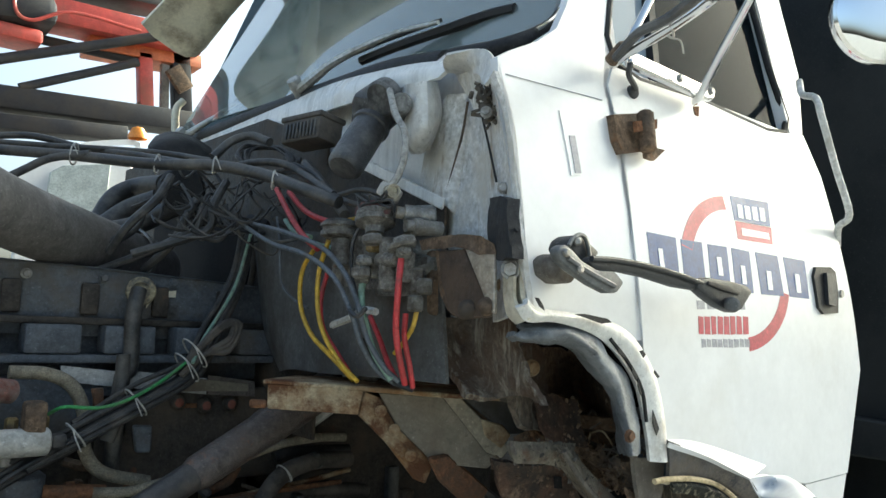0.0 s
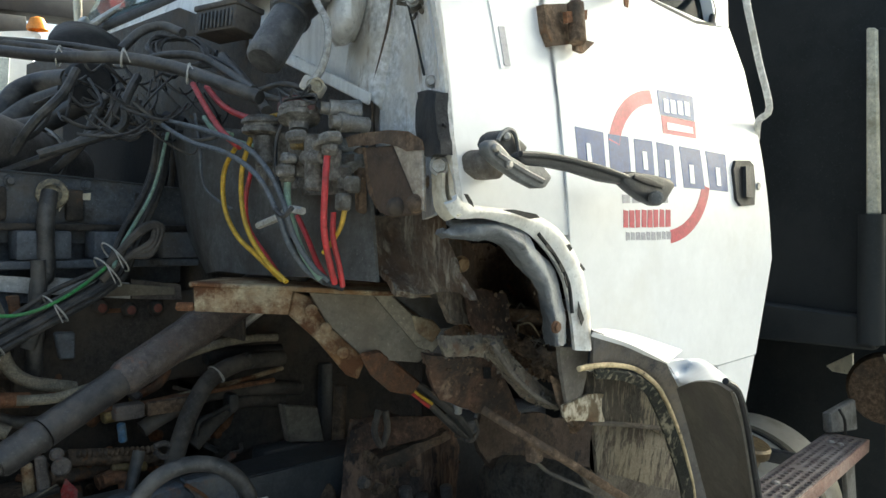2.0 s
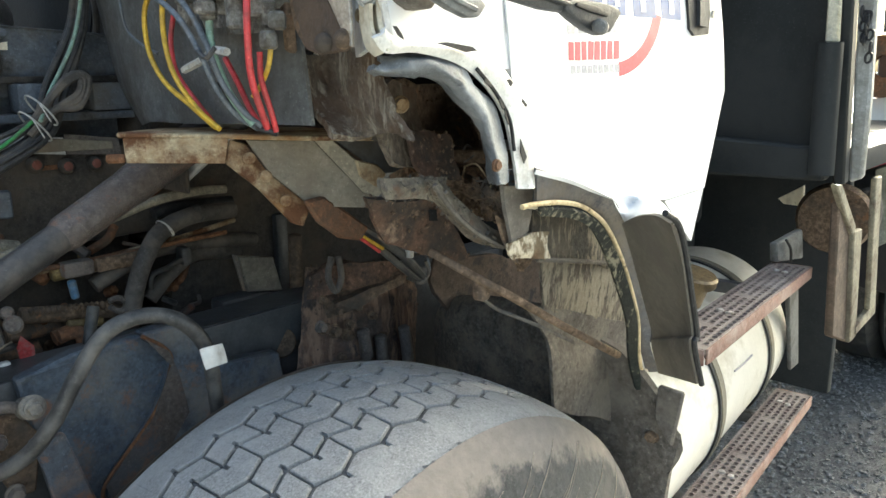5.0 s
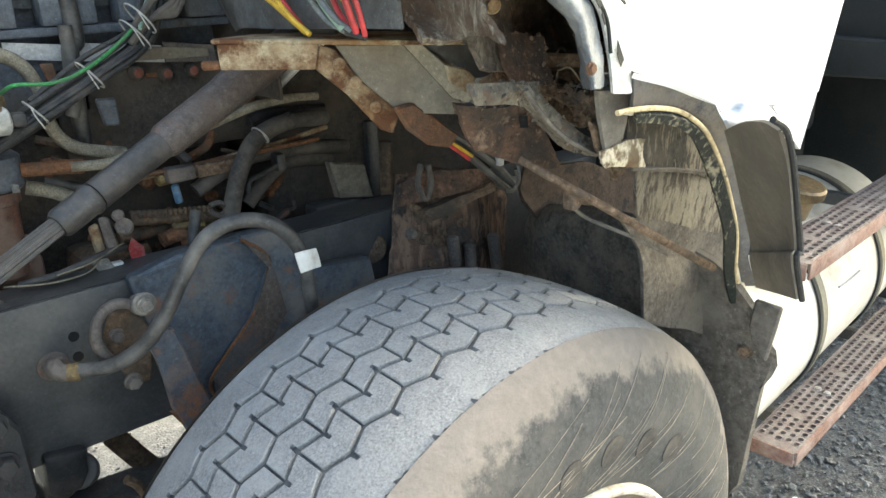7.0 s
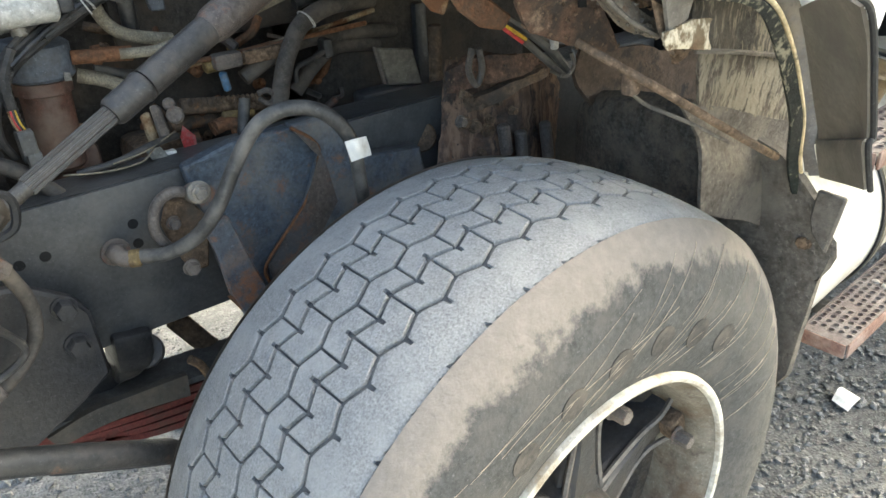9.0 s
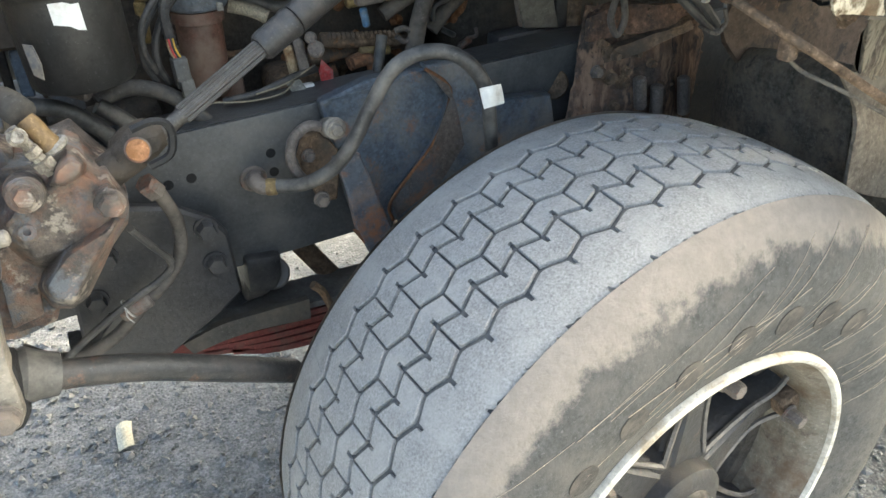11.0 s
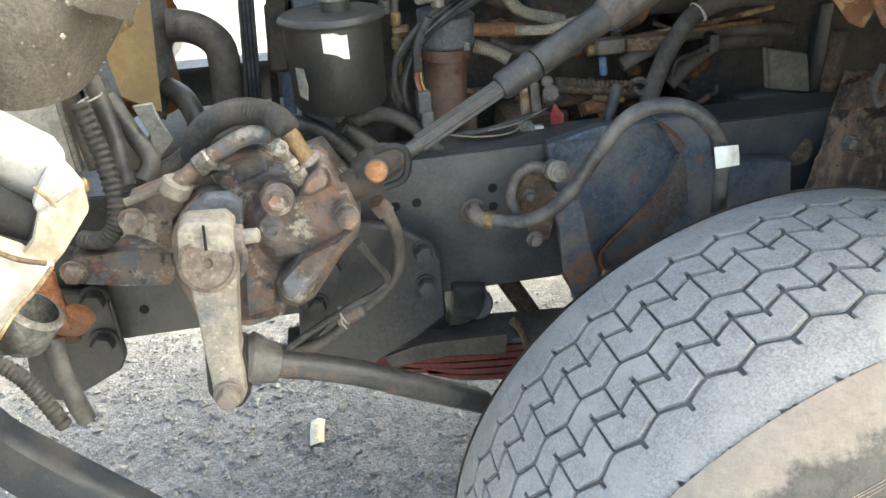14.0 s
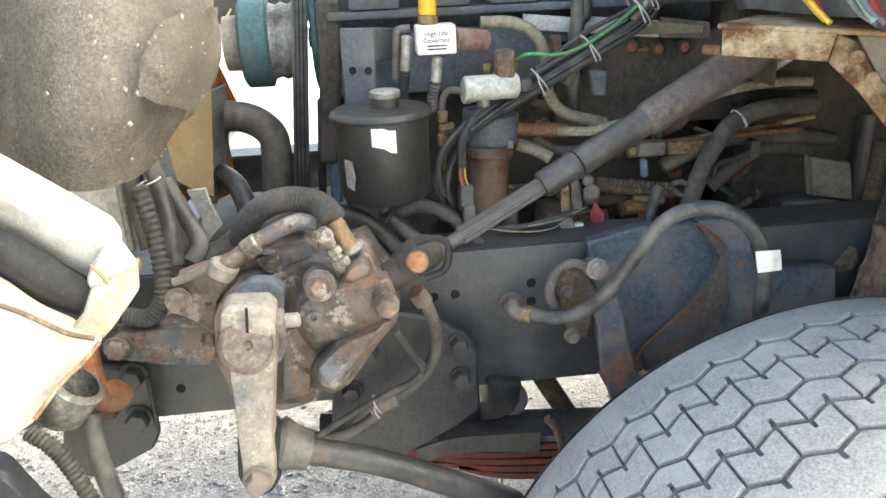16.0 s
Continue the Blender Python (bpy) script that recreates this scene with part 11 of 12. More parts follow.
part("ram", tube([(3.1, -0.478, 1.621), (3.1, -0.454, 2.047)], 0.05, 14, 3), DARK_STEEL, wt, "dark hydraulic ram")
part("ram_eye", lathe([(0, 0.04), (0, 0.11), (0.05, 0.11), (0.05, 0.04)], (3.15, -0.441, 1.502), V((3.15, -0.441, 1.502)) + V((-1, 0, 0)), 24), RUST, wt, "rusty pivot eye")
part("undercarriage", block((1.2, 0.4, 0.3), pose(3.9, -0.561, 0.77), 0.05), DARK_STEEL, wt)
part("leg", block((0.1, 0.1, 0.5), pose(4.45, -0.45, 0.4), 0.01), DARK_STEEL, wt)
# dark gear between cab and body
db = thing("chassis_gear", (1.75, 0.4, 1.0), "black oily chassis gear behind the cab, darkened for shade", "chassis gear")
part("cross_box", block((0.7, 1.0, 0.75), pose(1.85, 0.5, 0.76), 0.03), ENGINE_DARK, db)
# body black used here to paint the shade under the bed
part("air_tank", rod((1.5, 0.05, 1.1), (2.0, 0.05, 1.1), 0.11), BLACK_BOX, db)
part("cream_panel", plate([(2.4, -0.358, 1.11), (2.4, -0.431, 1.158), (2.4, -0.434, 1.093), (2.4, -0.376, 1.095)], 0.01, 0.002), CREAM, db, "cream panel behind the gear")

# rear wheels under the body
for x_, y_ in ((4.4, -0.62), (4.4, 1.12), (5.7, -0.62), (5.7, 1.12)):
    rw = thing("rear_wheel", (x_, y_, 0.0), "black dual rear wheel under the flat bed", "wheel", "rear wheels")
    part("tyre", lathe([(0, 0.28), (0.0, 0.4), (0.03, 0.5), (0.07, 0.525), (0.24, 0.525), (0.28, 0.45), (0.32, 0.525), (0.49, 0.525), (0.53, 0.5), (0.56, 0.4), (0.56, 0.28)], (x_, y_, 0.526), (x_, y_ + 1, 0.526), 48), RUBBER, rw)
    part("rim", lathe([(0.06, 0), (0.06, 0.15), (0.03, 0.28), (0.5, 0.28), (0.5, 0)], (x_, y_, 0.526), (x_, y_ + 1, 0.526), 32), RUST_DARK, rw)
# added black wall: hides sunlit ground, stands for the dark under the bed
part("under_bed_dark_sheet", block((0.04, 1.9, 0.85), pose(2.65, 0.45, 0.85), 0.01), BLACK_BOX, bx)
part("subframe", block((4.2, 0.9, 0.3), pose(4.1, 0.43, 1.1), 0.03), BLACK_FRAME, bx)
part("floor", block((3.6, 2.2, 0.06), pose(3.85, 0.43, 1.28), 0.01), BLACK_BOX, bx)


# ---- front of the engine, radiator, tilted hood ----
fr = thing("fan_drive", (-0.165, 0.35, 1.375), "teal fan drive with grey hub and black belts", "fan drive")
FX = V((-0.238, 0.35, 1.381))
X1 = FX + V((1, 0, 0))
part("hub", lathe([(0, 0), (0, 0.05), (0.05, 0.052), (0.05, 0)], FX, X1, 30), mat("tan_dusty_hub", (0.3, 0.27, 0.22), 0.6, dirt=(0.2, 0.18, 0.15), amount=0.5, size=14), fr, "dusty tan hub")
d0 = V((-0.207, 0.35, 1.379)).x - FX.x
part("clutch_drum", lathe([(0, 0), (0, 0.075), (0.006, 0.083), (0.05, 0.083), (0.055, 0.07), (0.055, 0)], FX + V((d0, 0, 0)), X1, 40), TEAL, fr, "teal clutch drum")
part("pulley", lathe([(0, 0), (0, 0.07), (0.012, 0.066), (0.022, 0.071), (0.034, 0.066), (0.044, 0.07), (0.044, 0)], FX + V((d0 + 0.055, 0, 0)), X1, 40), ALU, fr, "grooved grey pulley")
part("belt", plate([(-0.102, 0.27, 1.467), (-0.074, 0.27, 1.465), (-0.109, 0.27, 1.094), (-0.111, 0.27, 0.988), (-0.14, 0.27, 0.991), (-0.133, 0.27, 1.152)], 0.012, 0.003), RUBBER, fr, "black ribbed belt")
for i in range(3):
    part("belt_rib", plate([(-0.096, 0.269, 1.466) if i == 0 else (-0.09, 0.269, 1.466) if i == 1 else (-0.083, 0.269, 1.466), (-0.095, 0.269, 1.466) if i == 0 else (-0.088, 0.269, 1.466) if i == 1 else (-0.081, 0.269, 1.466), (-0.13, 0.269, 1.096) if i == 0 else (-0.123, 0.269, 1.095) if i == 1 else (-0.115, 0.269, 1.095), (-0.133, 0.269, 1.096) if i == 0 else (-0.125, 0.269, 1.095) if i == 1 else (-0.118, 0.269, 1.095)], 0.002, 0, way=OUT), SEAL, fr)
part("belt_back", plate([(-0.084, 0.4, 1.26), (-0.07, 0.4, 1.259), (-0.091, 0.4, 0.962), (-0.109, 0.4, 0.964)], 0.01, 0.003), LOOM, fr, "narrow grey belt run")
IX = V((-0.077, 0.38, 1.394))
part("idler", lathe([(0, 0), (0, 0.1), (0.004, 0.113), (0.012, 0.113), (0.015, 0.1), (0.024, 0.096), (0.03, 0.1), (0.03, 0)], IX, IX + V((1, 0, 0)), 40), TEAL, fr, "teal pulley disc")
part("teal_bracket", plate([(-0.08, 0.3, 1.408), (-0.064, 0.3, 1.415), (-0.06, 0.3, 1.393), (-0.06, 0.3, 1.375), (-0.081, 0.3, 1.372)], 0.012, 0.003, way=OUT), TEAL, fr)
part("bolt_head", bolt((-0.07, 0.29, 1.388), OUT, 0.009, 0.01), TEAL, fr)
KX = V((-0.054, 0.36, 1.357))
part("timing_pulley", lathe([(0, 0), (0, 0.12), (0.003, 0.13), (0.008, 0.124), (0.013, 0.13), (0.018, 0.13), (0.018, 0)], KX, KX + V((1, 0, 0)), 44), CASTING_PALE, fr, "pale steel timing pulley")
part("timing_case", plate([(-0.024, 0.28, 1.463), (-0.004, 0.28, 1.462), (-0.012, 0.28, 1.404), (-0.02, 0.28, 1.404)], 0.05, 0.006, way=(0, 1, 0)), CASTING, fr, "pale rim of the timing case")
part("lower_strut", plate([(-0.045, 0.25, 1.279), (-0.033, 0.25, 1.278), (-0.044, 0.25, 1.117), (-0.054, 0.25, 1.118)], 0.012, 0.003), CASTING, fr)
part("blue_brace", plate([(-0.063, 0.22, 1.171), (-0.044, 0.22, 1.175), (-0.045, 0.22, 1.093), (-0.066, 0.22, 1.095)], 0.012, 0.003), mat("blue_grey_brace", (0.09, 0.12, 0.16), 0.5, dirt=(0.15, 0.15, 0.15), amount=0.4, size=20), fr)
part("front_case", block((0.06, 0.3, 0.5), Matrix.Translation((-0.004, 0.42, 1.126)), 0.02), ENGINE, fr)
for k in range(8):
    a0 = radians(45 * k)
    c0_ = FX + V((-0.03, 0, 0))
    rows__ = []
    for r in (0.06, 0.14, 0.22, 0.3):
        rows__.append([c0_ + V((-0.03 + 0.03 * e, r * math.cos(a0 + 0.16 * e), r * math.sin(a0 + 0.16 * e))) for e in (-1, 0, 1)])
    part("fan_blade", shell(rows__, 0.004, 3), FAN_YELLOW, fr, "amber plastic fan blade")
wh = thing("radiator_hose", (-0.179, 0.3, 1.147), "thick dark radiator hose with an elbow", "hose")
part("hose", tube([(-0.249, 0.3, 1.256), (-0.216, 0.3, 1.251), (-0.187, 0.3, 1.236), (-0.167, 0.3, 1.209), (-0.166, 0.3, 1.158), (-0.174, 0.3, 1.09), (-0.188, 0.3, 1.007), (-0.201, 0.3, 0.935)], 0.029, 18, 5), RUBBER_DUSTY, wh)
part("hose", tube([(-0.295, 0.35, 1.142), (-0.247, 0.3, 1.118), (-0.227, 0.25, 1.064), (-0.245, 0.2, 1.038)], 0.02, 12, 5), RUBBER, wh)
rd = thing("radiator", (-0.62, 0.43, 0.9), "dusty radiator core with a white side tank", "radiator")
part("side_tank", plate([(-0.474, 0.05, 1.299), (-0.386, 0.05, 1.328), (-0.383, 0.05, 1.097), (-0.489, 0.05, 1.077)], 0.03, 0.004, way=(0, 1, 0)), mat("dull_white_panel", (0.55, 0.53, 0.5), 0.5, dirt=(0.36, 0.34, 0.3), amount=0.4, size=8), rd, "dull white side panel")
part("side_edge", plate([(-0.383, 0.04, 1.329), (-0.372, 0.04, 1.329), (-0.372, 0.04, 1.1), (-0.384, 0.04, 1.099)], 0.012, 0.003, way=OUT), STEEL, rd, "bright steel edge")
part("slot", plate([(-0.437, 0.046, 1.157), (-0.423, 0.046, 1.157), (-0.424, 0.046, 1.154), (-0.438, 0.046, 1.154)], 0.002, 0, way=OUT), DARK_VOID, rd)
part("core", plate([(-0.317, 0.2, 1.305), (-0.288, 0.25, 1.304), (-0.313, 0.25, 1.121), (-0.337, 0.2, 1.112)], 0.02, 0.003), mat("tan_core_mesh", (0.33, 0.24, 0.14), 0.7, dirt=(0.2, 0.16, 0.1), amount=0.5, size=30, bump=0.8, fine=320), rd, "tan finned core edge")
part("core_block", block((0.06, 0.7, 0.55), pose(-0.62, 0.55, 1.15), 0.01), ENGINE_DARK, rd)
part("shroud", shell([[(-0.294, 0.3, 1.296), (-0.307, 0.3, 1.201), (-0.33, 0.3, 1.102)], [(-0.254, 0.35, 1.307), (-0.267, 0.35, 1.186), (-0.306, 0.35, 1.072)]], 0.006, 5), mat("grey_shroud", (0.16, 0.155, 0.14), 0.6, dirt=(0.24, 0.21, 0.16), amount=0.5, size=8), rd, "grey fan shroud")
part("white_bracket", plate([(-0.294, 0.1, 1.176), (-0.262, 0.1, 1.178), (-0.257, 0.1, 1.148), (-0.244, 0.1, 1.112), (-0.27, 0.1, 1.083), (-0.289, 0.1, 1.085), (-0.277, 0.1, 1.125)], 0.008, 0.002, way=OUT), mat("pale_bracket", (0.3, 0.29, 0.27), 0.5, dirt=(0.25, 0.23, 0.2), amount=0.4, size=14), rd, "pale slotted bracket")
part("dark_sheet", shell([[(-0.368, 0.1, 1.335), (-0.362, 0.1, 1.253), (-0.36, 0.1, 1.157), (-0.364, 0.1, 1.066)], [(-0.326, 0.12, 1.329), (-0.319, 0.12, 1.245), (-0.308, 0.12, 1.146), (-0.298, 0.12, 1.063)]], 0.006, 4), ENGINE, rd)
for m_, r_, rib, pts in ((LOOM, 0.013, 0.0012, [(-0.326, -0.05, 1.228), (-0.314, -0.06, 1.169), (-0.305, -0.08, 1.114), (-0.306, -0.1, 1.068), (-0.33, -0.1, 1.041), (-0.368, -0.08, 1.037)]), (RUBBER, 0.013, 0, [(-0.32, 0, 1.274), (-0.31, 0, 1.212), (-0.299, -0.02, 1.154), (-0.296, -0.04, 1.097)]), (RUBBER, 0.014, 0, [(-0.314, 0.05, 1.207), (-0.288, 0.03, 1.155), (-0.263, 0, 1.116), (-0.276, -0.02, 1.091)]), (RUBBER_DUSTY, 0.012, 0, [(-0.355, 0.02, 1.245), (-0.347, 0, 1.169), (-0.337, -0.02, 1.12)]), (RUBBER, 0.015, 0, [(-0.296, 0.02, 1.072), (-0.238, 0.02, 1.096), (-0.199, 0.02, 1.122)]), (RUBBER, 0.01, 0, [(-0.428, -0.02, 1.013), (-0.391, -0.02, 0.979), (-0.332, -0.02, 0.963)])):
    part("hose", tube(pts, r_, 12, 6, rib), m_, rd)
zip_tie(rd, (-0.318, -0.02, 1.225), (0.3, 0, -1), 0.018)
# shadowed cross-member behind the gear
cm = thing("front_crossmember", (-0.45, 0.4, 0.95), "dark front cross-member with brackets", "cross-member")
part("beam", block((0.14, 0.86, 0.2), pose(-0.42, 0.47, 0.93), 0.015), BLACK_FRAME, cm)
part("lower_pan", block((0.5, 0.3, 0.16), pose(-0.1, 0.4, 0.96), 0.03), ENGINE_DARK, cm)
part("motor_mount", block((0.16, 0.14, 0.1), pose(-0.12, 0.12, 1.06), 0.02), ENGINE_DARK, cm)

hd = thing("tilted_hood", (-0.329, -0.2, 1.329), "tilted fibreglass hood, dusty tan lining and white outside", "hood")
part("lining", shell([[(-0.458, -0.1, 1.533), (-0.466, -0.12, 1.441), (-0.472, -0.14, 1.361), (-0.478, -0.15, 1.291)], [(-0.324, -0.2, 1.528), (-0.329, -0.24, 1.441), (-0.34, -0.26, 1.363), (-0.371, -0.24, 1.283)], [(-0.245, -0.2, 1.524), (-0.245, -0.25, 1.437), (-0.263, -0.26, 1.365), (-0.308, -0.22, 1.277)], [(-0.203, -0.14, 1.522), (-0.202, -0.18, 1.446), (-0.227, -0.18, 1.367), (-0.274, -0.16, 1.281)], [(-0.177, -0.05, 1.52), (-0.179, -0.08, 1.457), (-0.211, -0.1, 1.374), (-0.245, -0.1, 1.314)]], 0.008, 4, 0.006), HOOD_IN, hd, "dusty tan lining with flaking layers")
part("torn_layer", shell([[(-0.205, -0.27, 1.466), (-0.221, -0.27, 1.432), (-0.235, -0.27, 1.397)], [(-0.175, -0.25, 1.475), (-0.191, -0.26, 1.423), (-0.219, -0.25, 1.379)], [(-0.151, -0.2, 1.477), (-0.161, -0.2, 1.407), (-0.198, -0.2, 1.358)]], 0.004, 6, 0.006, 3), HOOD_IN, hd, "torn second layer of lining")
part("fender_top", shell([[(-0.411, -0.3, 1.364), (-0.373, -0.32, 1.347), (-0.316, -0.34, 1.314), (-0.26, -0.36, 1.281)], [(-0.372, -0.4, 1.34), (-0.339, -0.41, 1.332), (-0.296, -0.42, 1.304), (-0.236, -0.42, 1.276)], [(-0.395, -0.38, 1.289), (-0.359, -0.39, 1.287), (-0.318, -0.4, 1.261), (-0.279, -0.4, 1.226)]], 0.01, 5), mat("chalky_white_fender", (0.4, 0.39, 0.36), 0.5, dirt=(0.3, 0.265, 0.2), amount=0.45, size=9, spots=(0.2, 0.14, 0.09), spot_at=0.655, spot_size=18, grain=0.06, bump=0.3, grime=0.4), hd, "chalky white fender edge")
part("rubber_strip", shell([[(-0.382, -0.4, 1.304), (-0.349, -0.41, 1.295), (-0.309, -0.42, 1.268), (-0.274, -0.42, 1.233)], [(-0.379, -0.42, 1.279), (-0.346, -0.43, 1.27), (-0.315, -0.43, 1.239), (-0.284, -0.42, 1.213)], [(-0.396, -0.4, 1.249), (-0.361, -0.41, 1.244), (-0.331, -0.41, 1.213), (-0.297, -0.41, 1.194)]], 0.01, 4), SEAL, hd, "black rubber strip in the fender")
part("edge_face", plate([(-0.271, -0.432, 1.232), (-0.253, -0.432, 1.237), (-0.235, -0.432, 1.247), (-0.224, -0.432, 1.254), (-0.227, -0.432, 1.225), (-0.242, -0.432, 1.207), (-0.26, -0.432, 1.186), (-0.273, -0.432, 1.174), (-0.303, -0.432, 1.187), (-0.284, -0.432, 1.205)], 0.012, 0.003, way=(0, 1, 0)), mat("dirty_cream_edge", (0.48, 0.44, 0.34), 0.5, dirt=(0.28, 0.23, 0.16), amount=0.5, size=14, spots=(0.12, 0.09, 0.07), spot_at=0.64, spot_size=30, grain=0.08, bump=0.4, grime=0.5), hd, "cream mitred corner of the hood edge")
part("corner_face", plate([(-0.276, -0.427, 1.238), (-0.267, -0.427, 1.254), (-0.253, -0.427, 1.271), (-0.238, -0.427, 1.279), (-0.232, -0.427, 1.268), (-0.225, -0.427, 1.252), (-0.228, -0.427, 1.238), (-0.251, -0.427, 1.232), (-0.273, -0.427, 1.226)], 0.01, 0.003, way=(0, 1, 0)), bpy.data.materials["chalky_white_fender"], hd, "stained white corner of the fender")
part("mitre_line", tube([(-0.265, -0.434, 1.258), (-0.257, -0.434, 1.246), (-0.251, -0.434, 1.236)], 0.0018, 6, 4), RUST_PALE, hd)
part("edge_line", tube([(-0.266, -0.452, 1.183), (-0.288, -0.452, 1.161), (-0.313, -0.452, 1.14), (-0.345, -0.452, 1.104)], 0.0022, 6, 4), RUST_PALE, hd)
part("lower_face", shell([[(-0.384, -0.432, 1.241), (-0.344, -0.44, 1.221), (-0.311, -0.445, 1.199), (-0.27, -0.436, 1.177)], [(-0.381, -0.46, 1.203), (-0.349, -0.46, 1.191), (-0.324, -0.455, 1.17), (-0.296, -0.44, 1.153)], [(-0.394, -0.465, 1.145), (-0.367, -0.46, 1.139), (-0.347, -0.455, 1.13), (-0.323, -0.435, 1.128)], [(-0.42, -0.45, 1.072), (-0.397, -0.45, 1.076), (-0.383, -0.445, 1.077), (-0.36, -0.43, 1.086)]], 0.01, 5), bpy.data.materials["chalky_white_fender"], hd, "scuffed white lower face")
part("inner_fold", shell([[(-0.389, -0.412, 1.254), (-0.357, -0.418, 1.246), (-0.326, -0.42, 1.216), (-0.298, -0.422, 1.198)], [(-0.386, -0.43, 1.238), (-0.345, -0.438, 1.219), (-0.312, -0.442, 1.196), (-0.271, -0.434, 1.175)]], 0.006, 5), bpy.data.materials["dirty_cream_edge"], hd, "cream fold below the rubber strip")
part("fold_crease", tube([(-0.349, -0.449, 1.23), (-0.331, -0.449, 1.22), (-0.314, -0.449, 1.208), (-0.294, -0.449, 1.194), (-0.271, -0.449, 1.186)], 0.0028, 6, 5), RUST_DARK, hd)
part("brass_stud", rod((-0.263, -0.34, 1.219), (-0.249, -0.34, 1.218), 0.008), BRASS, hd)
# out of view; extends the hood to block sky light from the front left
part("unseen_side_panel", shell([[(-0.45, -0.46, 1.62), (-0.45, -0.5, 1.3), (-0.46, -0.5, 1.0), (-0.53, -0.46, 0.74)], [(-0.85, -0.52, 1.9), (-0.85, -0.56, 1.4), (-0.85, -0.56, 1.0), (-0.85, -0.52, 0.66)], [(-1.15, -0.46, 2.25), (-1.15, -0.52, 1.5), (-1.1, -0.52, 1.0), (-1.05, -0.48, 0.7)]], 0.01, 4), bpy.data.materials["chalky_white_fender"], hd, "unseen white side of the tilted hood, added for its shade")
# unseen rest of the hood, added to shade the engine's front
part("unseen_crown_panel", shell([[(-0.78, -0.5, 0.8), (-0.74, 0.0, 0.8), (-0.74, 0.8, 0.8), (-0.78, 1.35, 0.8)], [(-0.86, -0.55, 1.3), (-0.82, 0.0, 1.3), (-0.82, 0.8, 1.3), (-0.86, 1.4, 1.3)], [(-0.98, -0.5, 1.9), (-0.95, 0.0, 1.95), (-0.95, 0.8, 1.95), (-0.98, 1.35, 1.9)], [(-1.2, -0.4, 2.3), (-1.2, 0.0, 2.35), (-1.2, 0.8, 2.35), (-1.2, 1.25, 2.3)]], 0.01, 4), HOOD_IN, hd, "unseen dusty underside of the hood crown, added for its shade")
for src_, count, seed_ in (("lining", 260, 31), ("torn_layer", 40, 32)):
    bm = bmesh.new()
    bm.from_mesh(bpy.data.objects[src_].data)
    clods(bm, count, 0.0042, seed_, "flake", mat("pale_lining_flake", (0.36, 0.32, 0.26), 0.95, bump=0), hd, "pale flakes peeling off the lining")
    bm.free()
hk = thing("tow_hook", (-0.427, -0.1, 0.938), "rusty orange tow hook on the frame horn", "hook")
part("hook", tube([(-0.432, -0.1, 0.997), (-0.425, -0.12, 0.965), (-0.416, -0.13, 0.941), (-0.396, -0.13, 0.929), (-0.383, -0.13, 0.942)], (0.02, 0.022), 12, 6), mat("orange_rust_hook", (0.24, 0.1, 0.05), 0.75, dirt=(0.18, 0.12, 0.08), amount=0.5, size=16, bump=0.5), hk)
part("hook_foot", rod((-0.445, -0.12, 0.903), (-0.399, -0.12, 0.906), 0.016), RUST, hk)
bp = thing("bumper_end", (-0.415, -0.35, 0.973), "dark scuffed bumper end with ribbed lead", "bumper")
part("bumper", shell([[(-0.477, -0.36, 1.013), (-0.435, -0.36, 1.007), (-0.413, -0.36, 0.964), (-0.385, -0.36, 0.919), (-0.238, -0.36, 0.742)], [(-0.462, -0.4, 1.002), (-0.427, -0.4, 0.998), (-0.408, -0.4, 0.964), (-0.39, -0.4, 0.921), (-0.259, -0.4, 0.755)], [(-0.484, -0.4, 0.918), (-0.46, -0.4, 0.914), (-0.44, -0.4, 0.895), (-0.421, -0.4, 0.866), (-0.312, -0.4, 0.69)]], 0.012, 4), mat("dark_scuffed_bumper", (0.02, 0.023, 0.03), 0.5, dirt=(0.05, 0.047, 0.045), amount=0.45, size=6, grime=0.6), bp)
part("chrome_round", lathe([(0, 0), (0, 0.03), (0.01, 0.038), (0.06, 0.04), (0.065, 0.03)], (-0.45, -0.2, 0.952), (-0.425, -0.2, 0.981), 26), ALU, bp, "dull round lamp back")
part("lead", tube([(-0.463, -0.25, 0.961), (-0.432, -0.26, 0.938), (-0.416, -0.26, 0.899), (-0.401, -0.26, 0.845)], 0.011, 12, 6, 0.001), LOOM, bp, "ribbed grey lead")
part("black_lead", tube([(-0.411, -0.18, 0.934), (-0.406, -0.2, 0.895), (-0.393, -0.22, 0.85), (-0.388, -0.22, 0.82)], 0.014, 10, 5), RUBBER, bp)
part("white_wire", tube([(-0.426, -0.15, 0.911), (-0.413, -0.16, 0.887), (-0.414, -0.16, 0.857)], 0.003, 6, 5), TIE, bp)

# scrap of paper on the ground
sc = thing("paper_scrap", (-0.151, 0.606, 0), "small torn scrap of cream paper on the gravel", "paper scrap")
pz = V((-0.15, 0.601, 0.004))
part("scrap", shell([[pz + V((-0.022, -0.05, 0.002)), pz + V((0, -0.05, 0.008)), pz + V((0.02, -0.045, 0.003))], [pz + V((-0.02, 0, 0.01)), pz + V((0, 0, 0.02)), pz + V((0.022, 0.005, 0.012))], [pz + V((-0.018, 0.05, 0.003)), pz + V((0.004, 0.055, 0.01)), pz + V((0.026, 0.05, 0.004))]], 0.001, 3), mat("cream_scrap", (0.6, 0.55, 0.42), 0.8, dirt=(0.45, 0.4, 0.3), amount=0.4, size=40), sc)
sc2 = thing("paper_scrap", (1.946, -0.43, 0), "small white crumpled paper on the gravel", "paper scrap")
pz = V((1.941, -0.432, 0.004))
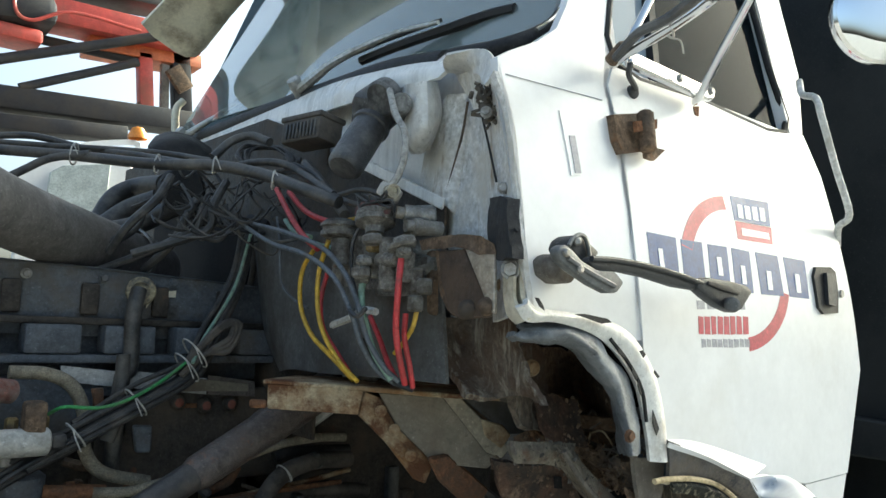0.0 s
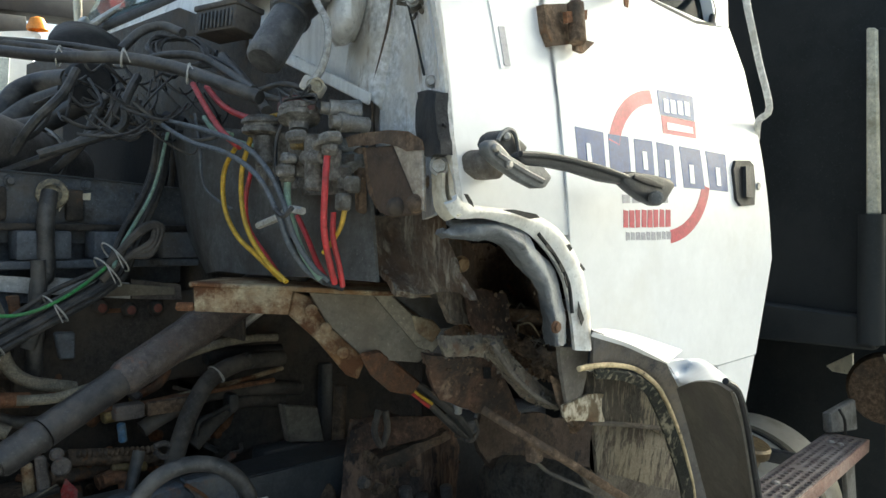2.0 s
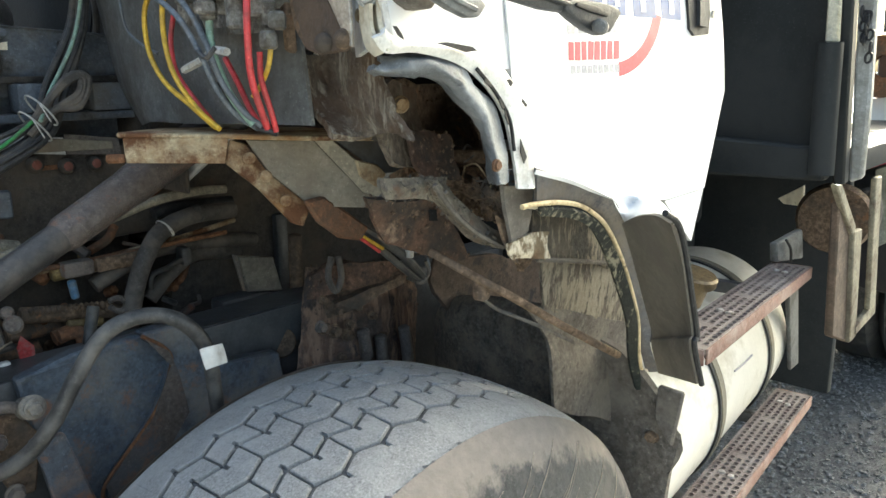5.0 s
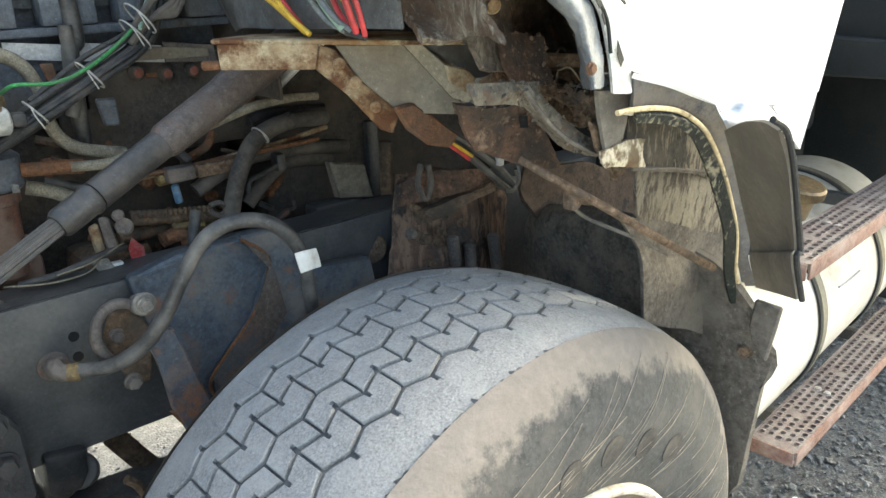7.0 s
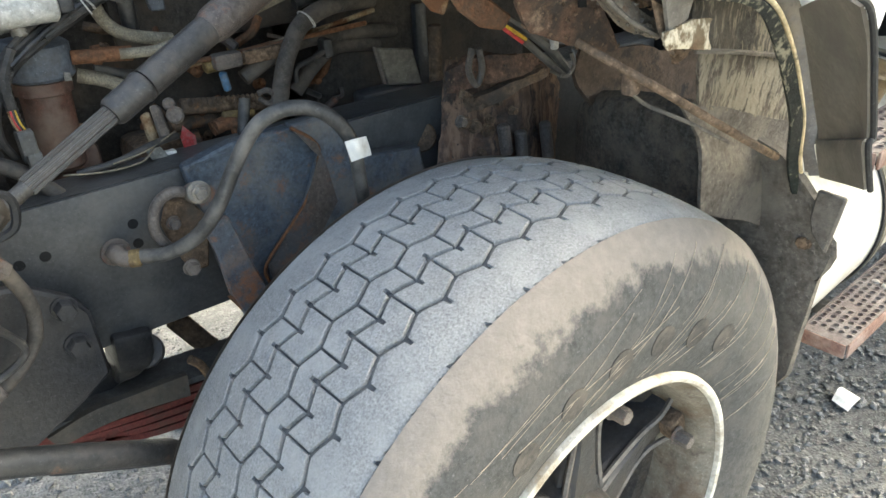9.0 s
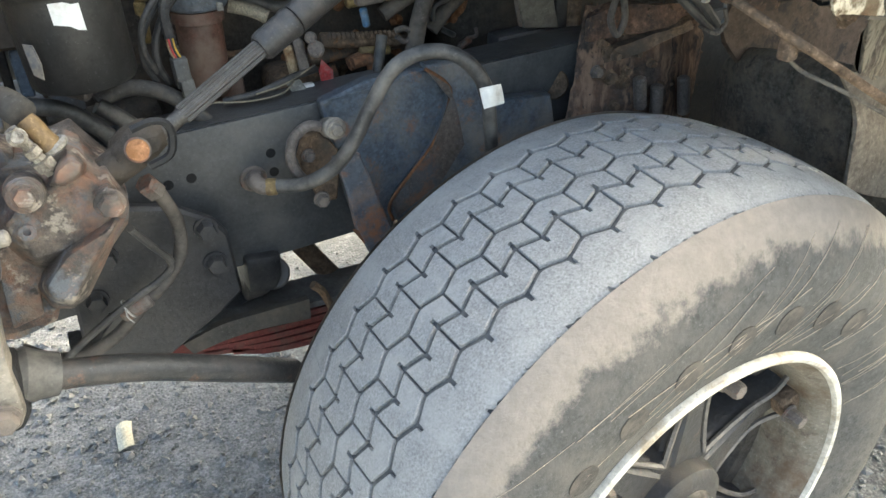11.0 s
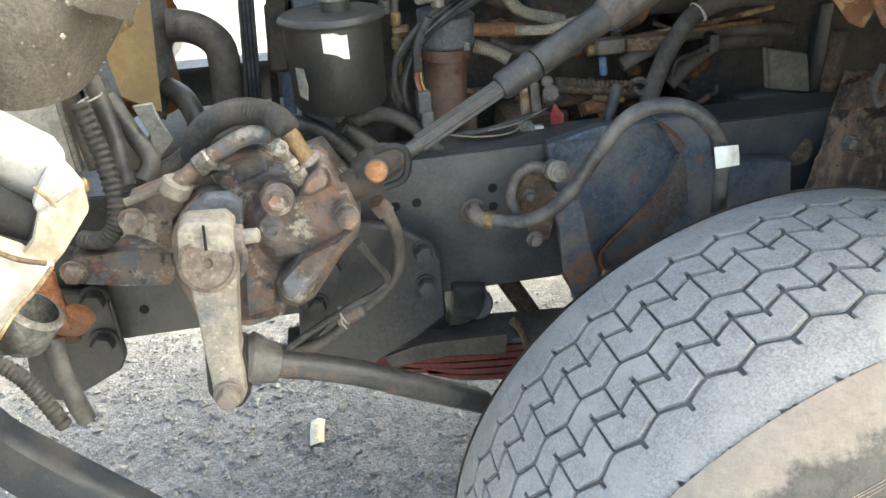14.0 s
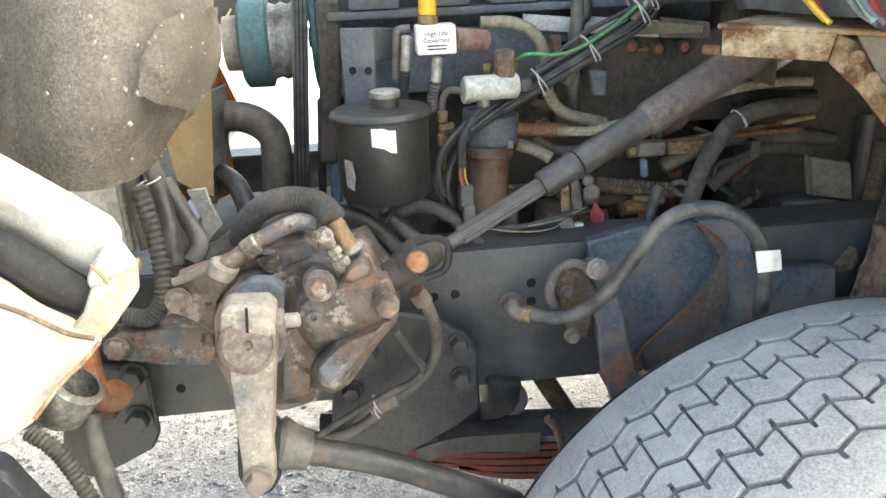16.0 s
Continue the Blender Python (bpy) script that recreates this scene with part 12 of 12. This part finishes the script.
part("scrap", shell([[pz + V((-0.04, -0.03, 0.002)), pz + V((0, -0.03, 0.012)), pz + V((0.04, -0.025, 0.003))], [pz + V((-0.04, 0.02, 0.012)), pz + V((0, 0.025, 0.03)), pz + V((0.04, 0.03, 0.01))]], 0.001, 4), PAPER, sc2)


# ---- what stands beyond the truck ----
def beam(a, b, w, h):
    """A rectangular bar from a to b."""
    a, b = V(a), V(b)
    m = Matrix.Translation((a + b) / 2) @ (b - a).to_track_quat("X", "Z").to_matrix().to_4x4()
    return block(((b - a).length, w, h), m, min(w, h) * 0.08)


cr = thing("crane_boom", (1.322, 4.5, 3.512), "red folded crane boom with dark struts on a parked truck", "crane")
part("boom", beam((0.744, 4.5, 3.544), (2.002, 4.5, 3.592), 0.3, 0.18), RED_STEEL, cr, "red box boom")
part("lower_boom", beam((1.239, 4.6, 3.423), (2.048, 4.6, 3.478), 0.3, 0.1), mat("orange_red_steel", (0.55, 0.14, 0.05), 0.45, dirt=(0.4, 0.16, 0.08), amount=0.4, size=3), cr, "orange-red lower boom")
part("boom_top", beam((0.863, 4.5, 3.743), (1.786, 4.5, 3.824), 0.3, 0.06), DARK_STEEL, cr)
part("winch", block((0.5, 0.4, 0.2), Matrix.Translation((0.734, 4.4, 3.462)) @ pose(0, 0, 0, 0, -8, 0), 0.06), DARK_STEEL, cr, "dark winch housing")
part("winch_foot", block((0.4, 0.3, 0.1), Matrix.Translation((0.715, 4.4, 3.302)), 0.03), RED_STEEL, cr)
for a_, b_, r_ in (((0.565, 4.3, 3.053), (1.716, 4.3, 3.558), 0.035), ((0.811, 4.3, 2.946), (1.534, 4.3, 3.305), 0.03), ((0.793, 4.5, 3.361), (1.59, 4.5, 3.379), 0.035)):
    part("strut", tube([a_, b_], r_, 10, 2), DARK_STEEL, cr)
part("bottom_beam", beam((0.533, 4.4, 2.854), (2.011, 4.4, 2.956), 0.25, 0.15), DARK_STEEL, cr, "dark chassis beam")
part("second_beam", beam((0.538, 4.3, 2.674), (1.48, 4.3, 2.756), 0.2, 0.1), DARK_STEEL, cr)
part("red_mast", beam((1.626, 4.5, 3.445), (1.674, 4.5, 2.98), 0.1, 0.1), RED_STEEL, cr)
part("mast_brace", beam((1.614, 4.5, 3.074), (1.744, 4.5, 2.994), 0.08, 0.06), RUST, cr)
part("dark_mast", beam((1.886, 4.5, 3.537), (1.945, 4.5, 2.993), 0.1, 0.14), DARK_STEEL, cr)
part("slotted_mast", beam((1.784, 4.5, 3.399), (1.809, 4.5, 2.965), 0.05, 0.06), CASTING_PALE, cr)
part("mast_plate", beam((1.808, 4.4, 3.358), (1.926, 4.4, 3.211), 0.05, 0.12), RUST_DARK, cr)
part("hose", tube([(0.71, 4.2, 3.551), (0.738, 4.2, 3.409), (0.838, 4.2, 3.382), (1.065, 4.2, 3.501), (1.507, 4.2, 3.499)], 0.012, 8, 5), RED_STEEL, cr)
part("truck_bed", block((3.6, 2.0, 0.35), Matrix.Translation((-1.2, 6.0, 1.25)), 0.04), DARK_STEEL, cr)
for x in (-2.6, 0.2):
    part("wheel", lathe([(0, 0), (0, 0.3), (0.03, 0.46), (0.08, 0.5), (0.24, 0.5), (0.28, 0.46), (0.28, 0)], (x, 5.0, 0.5), (x, 6.0, 0.5), 32), RUBBER, cr)
oc = thing("parked_truck", (0.9, 3.6, 0.0), "white parked truck cab with a tinted window", "truck")
part("cab_wall", plate([(0.62, 2.9, 2.175), (0.716, 2.9, 2.253), (1.148, 2.9, 2.359), (1.198, 2.9, 1.909), (1.001, 2.9, 1.601), (0.652, 2.9, 1.581)], 0.05, 0.01, way=(0, 1, 0)), WHITE, oc)
part("roof", shell([[(0.858, 3, 2.34), (0.961, 3, 2.395), (1.186, 3, 2.444), (1.22, 3, 2.388)], [(1.065, 4, 2.542), (1.194, 4, 2.61), (1.473, 4, 2.671), (1.515, 4, 2.601)]], 0.03, 4), WHITE, oc)
# opaque pane; its pale colour stands in for reflected sky
part("window", plate([(0.763, 2.88, 2.182), (0.815, 2.88, 2.224), (1.039, 2.88, 2.271), (1.032, 2.88, 2.088), (0.999, 2.88, 1.967), (0.757, 2.88, 2.069)], 0.012, 0.003, way=OUT), mat("painted_sky_glass", (0.42, 0.47, 0.47), 0.1, dirt=(0.3, 0.34, 0.34), amount=0.4, size=3), oc, "cab window with the sky's reflection painted pale")
part("marker", lathe([(0, 0.05), (0.02, 0.05), (0.06, 0.03), (0.07, 0)], (1.197, 3, 2.453), (1.194, 3, 2.502), 18), AMBER, oc, "amber marker lamp")
part("chassis", block((1.6, 1.4, 0.9), pose(0.9, 4.0, 0.8), 0.05), DARK_STEEL, oc)
part("wheel", lathe([(0, 0), (0, 0.3), (0.03, 0.46), (0.08, 0.5), (0.24, 0.5), (0.28, 0.46), (0.28, 0)], (0.6, 3.0, 0.5), (0.6, 4.0, 0.5), 32), RUBBER, oc)
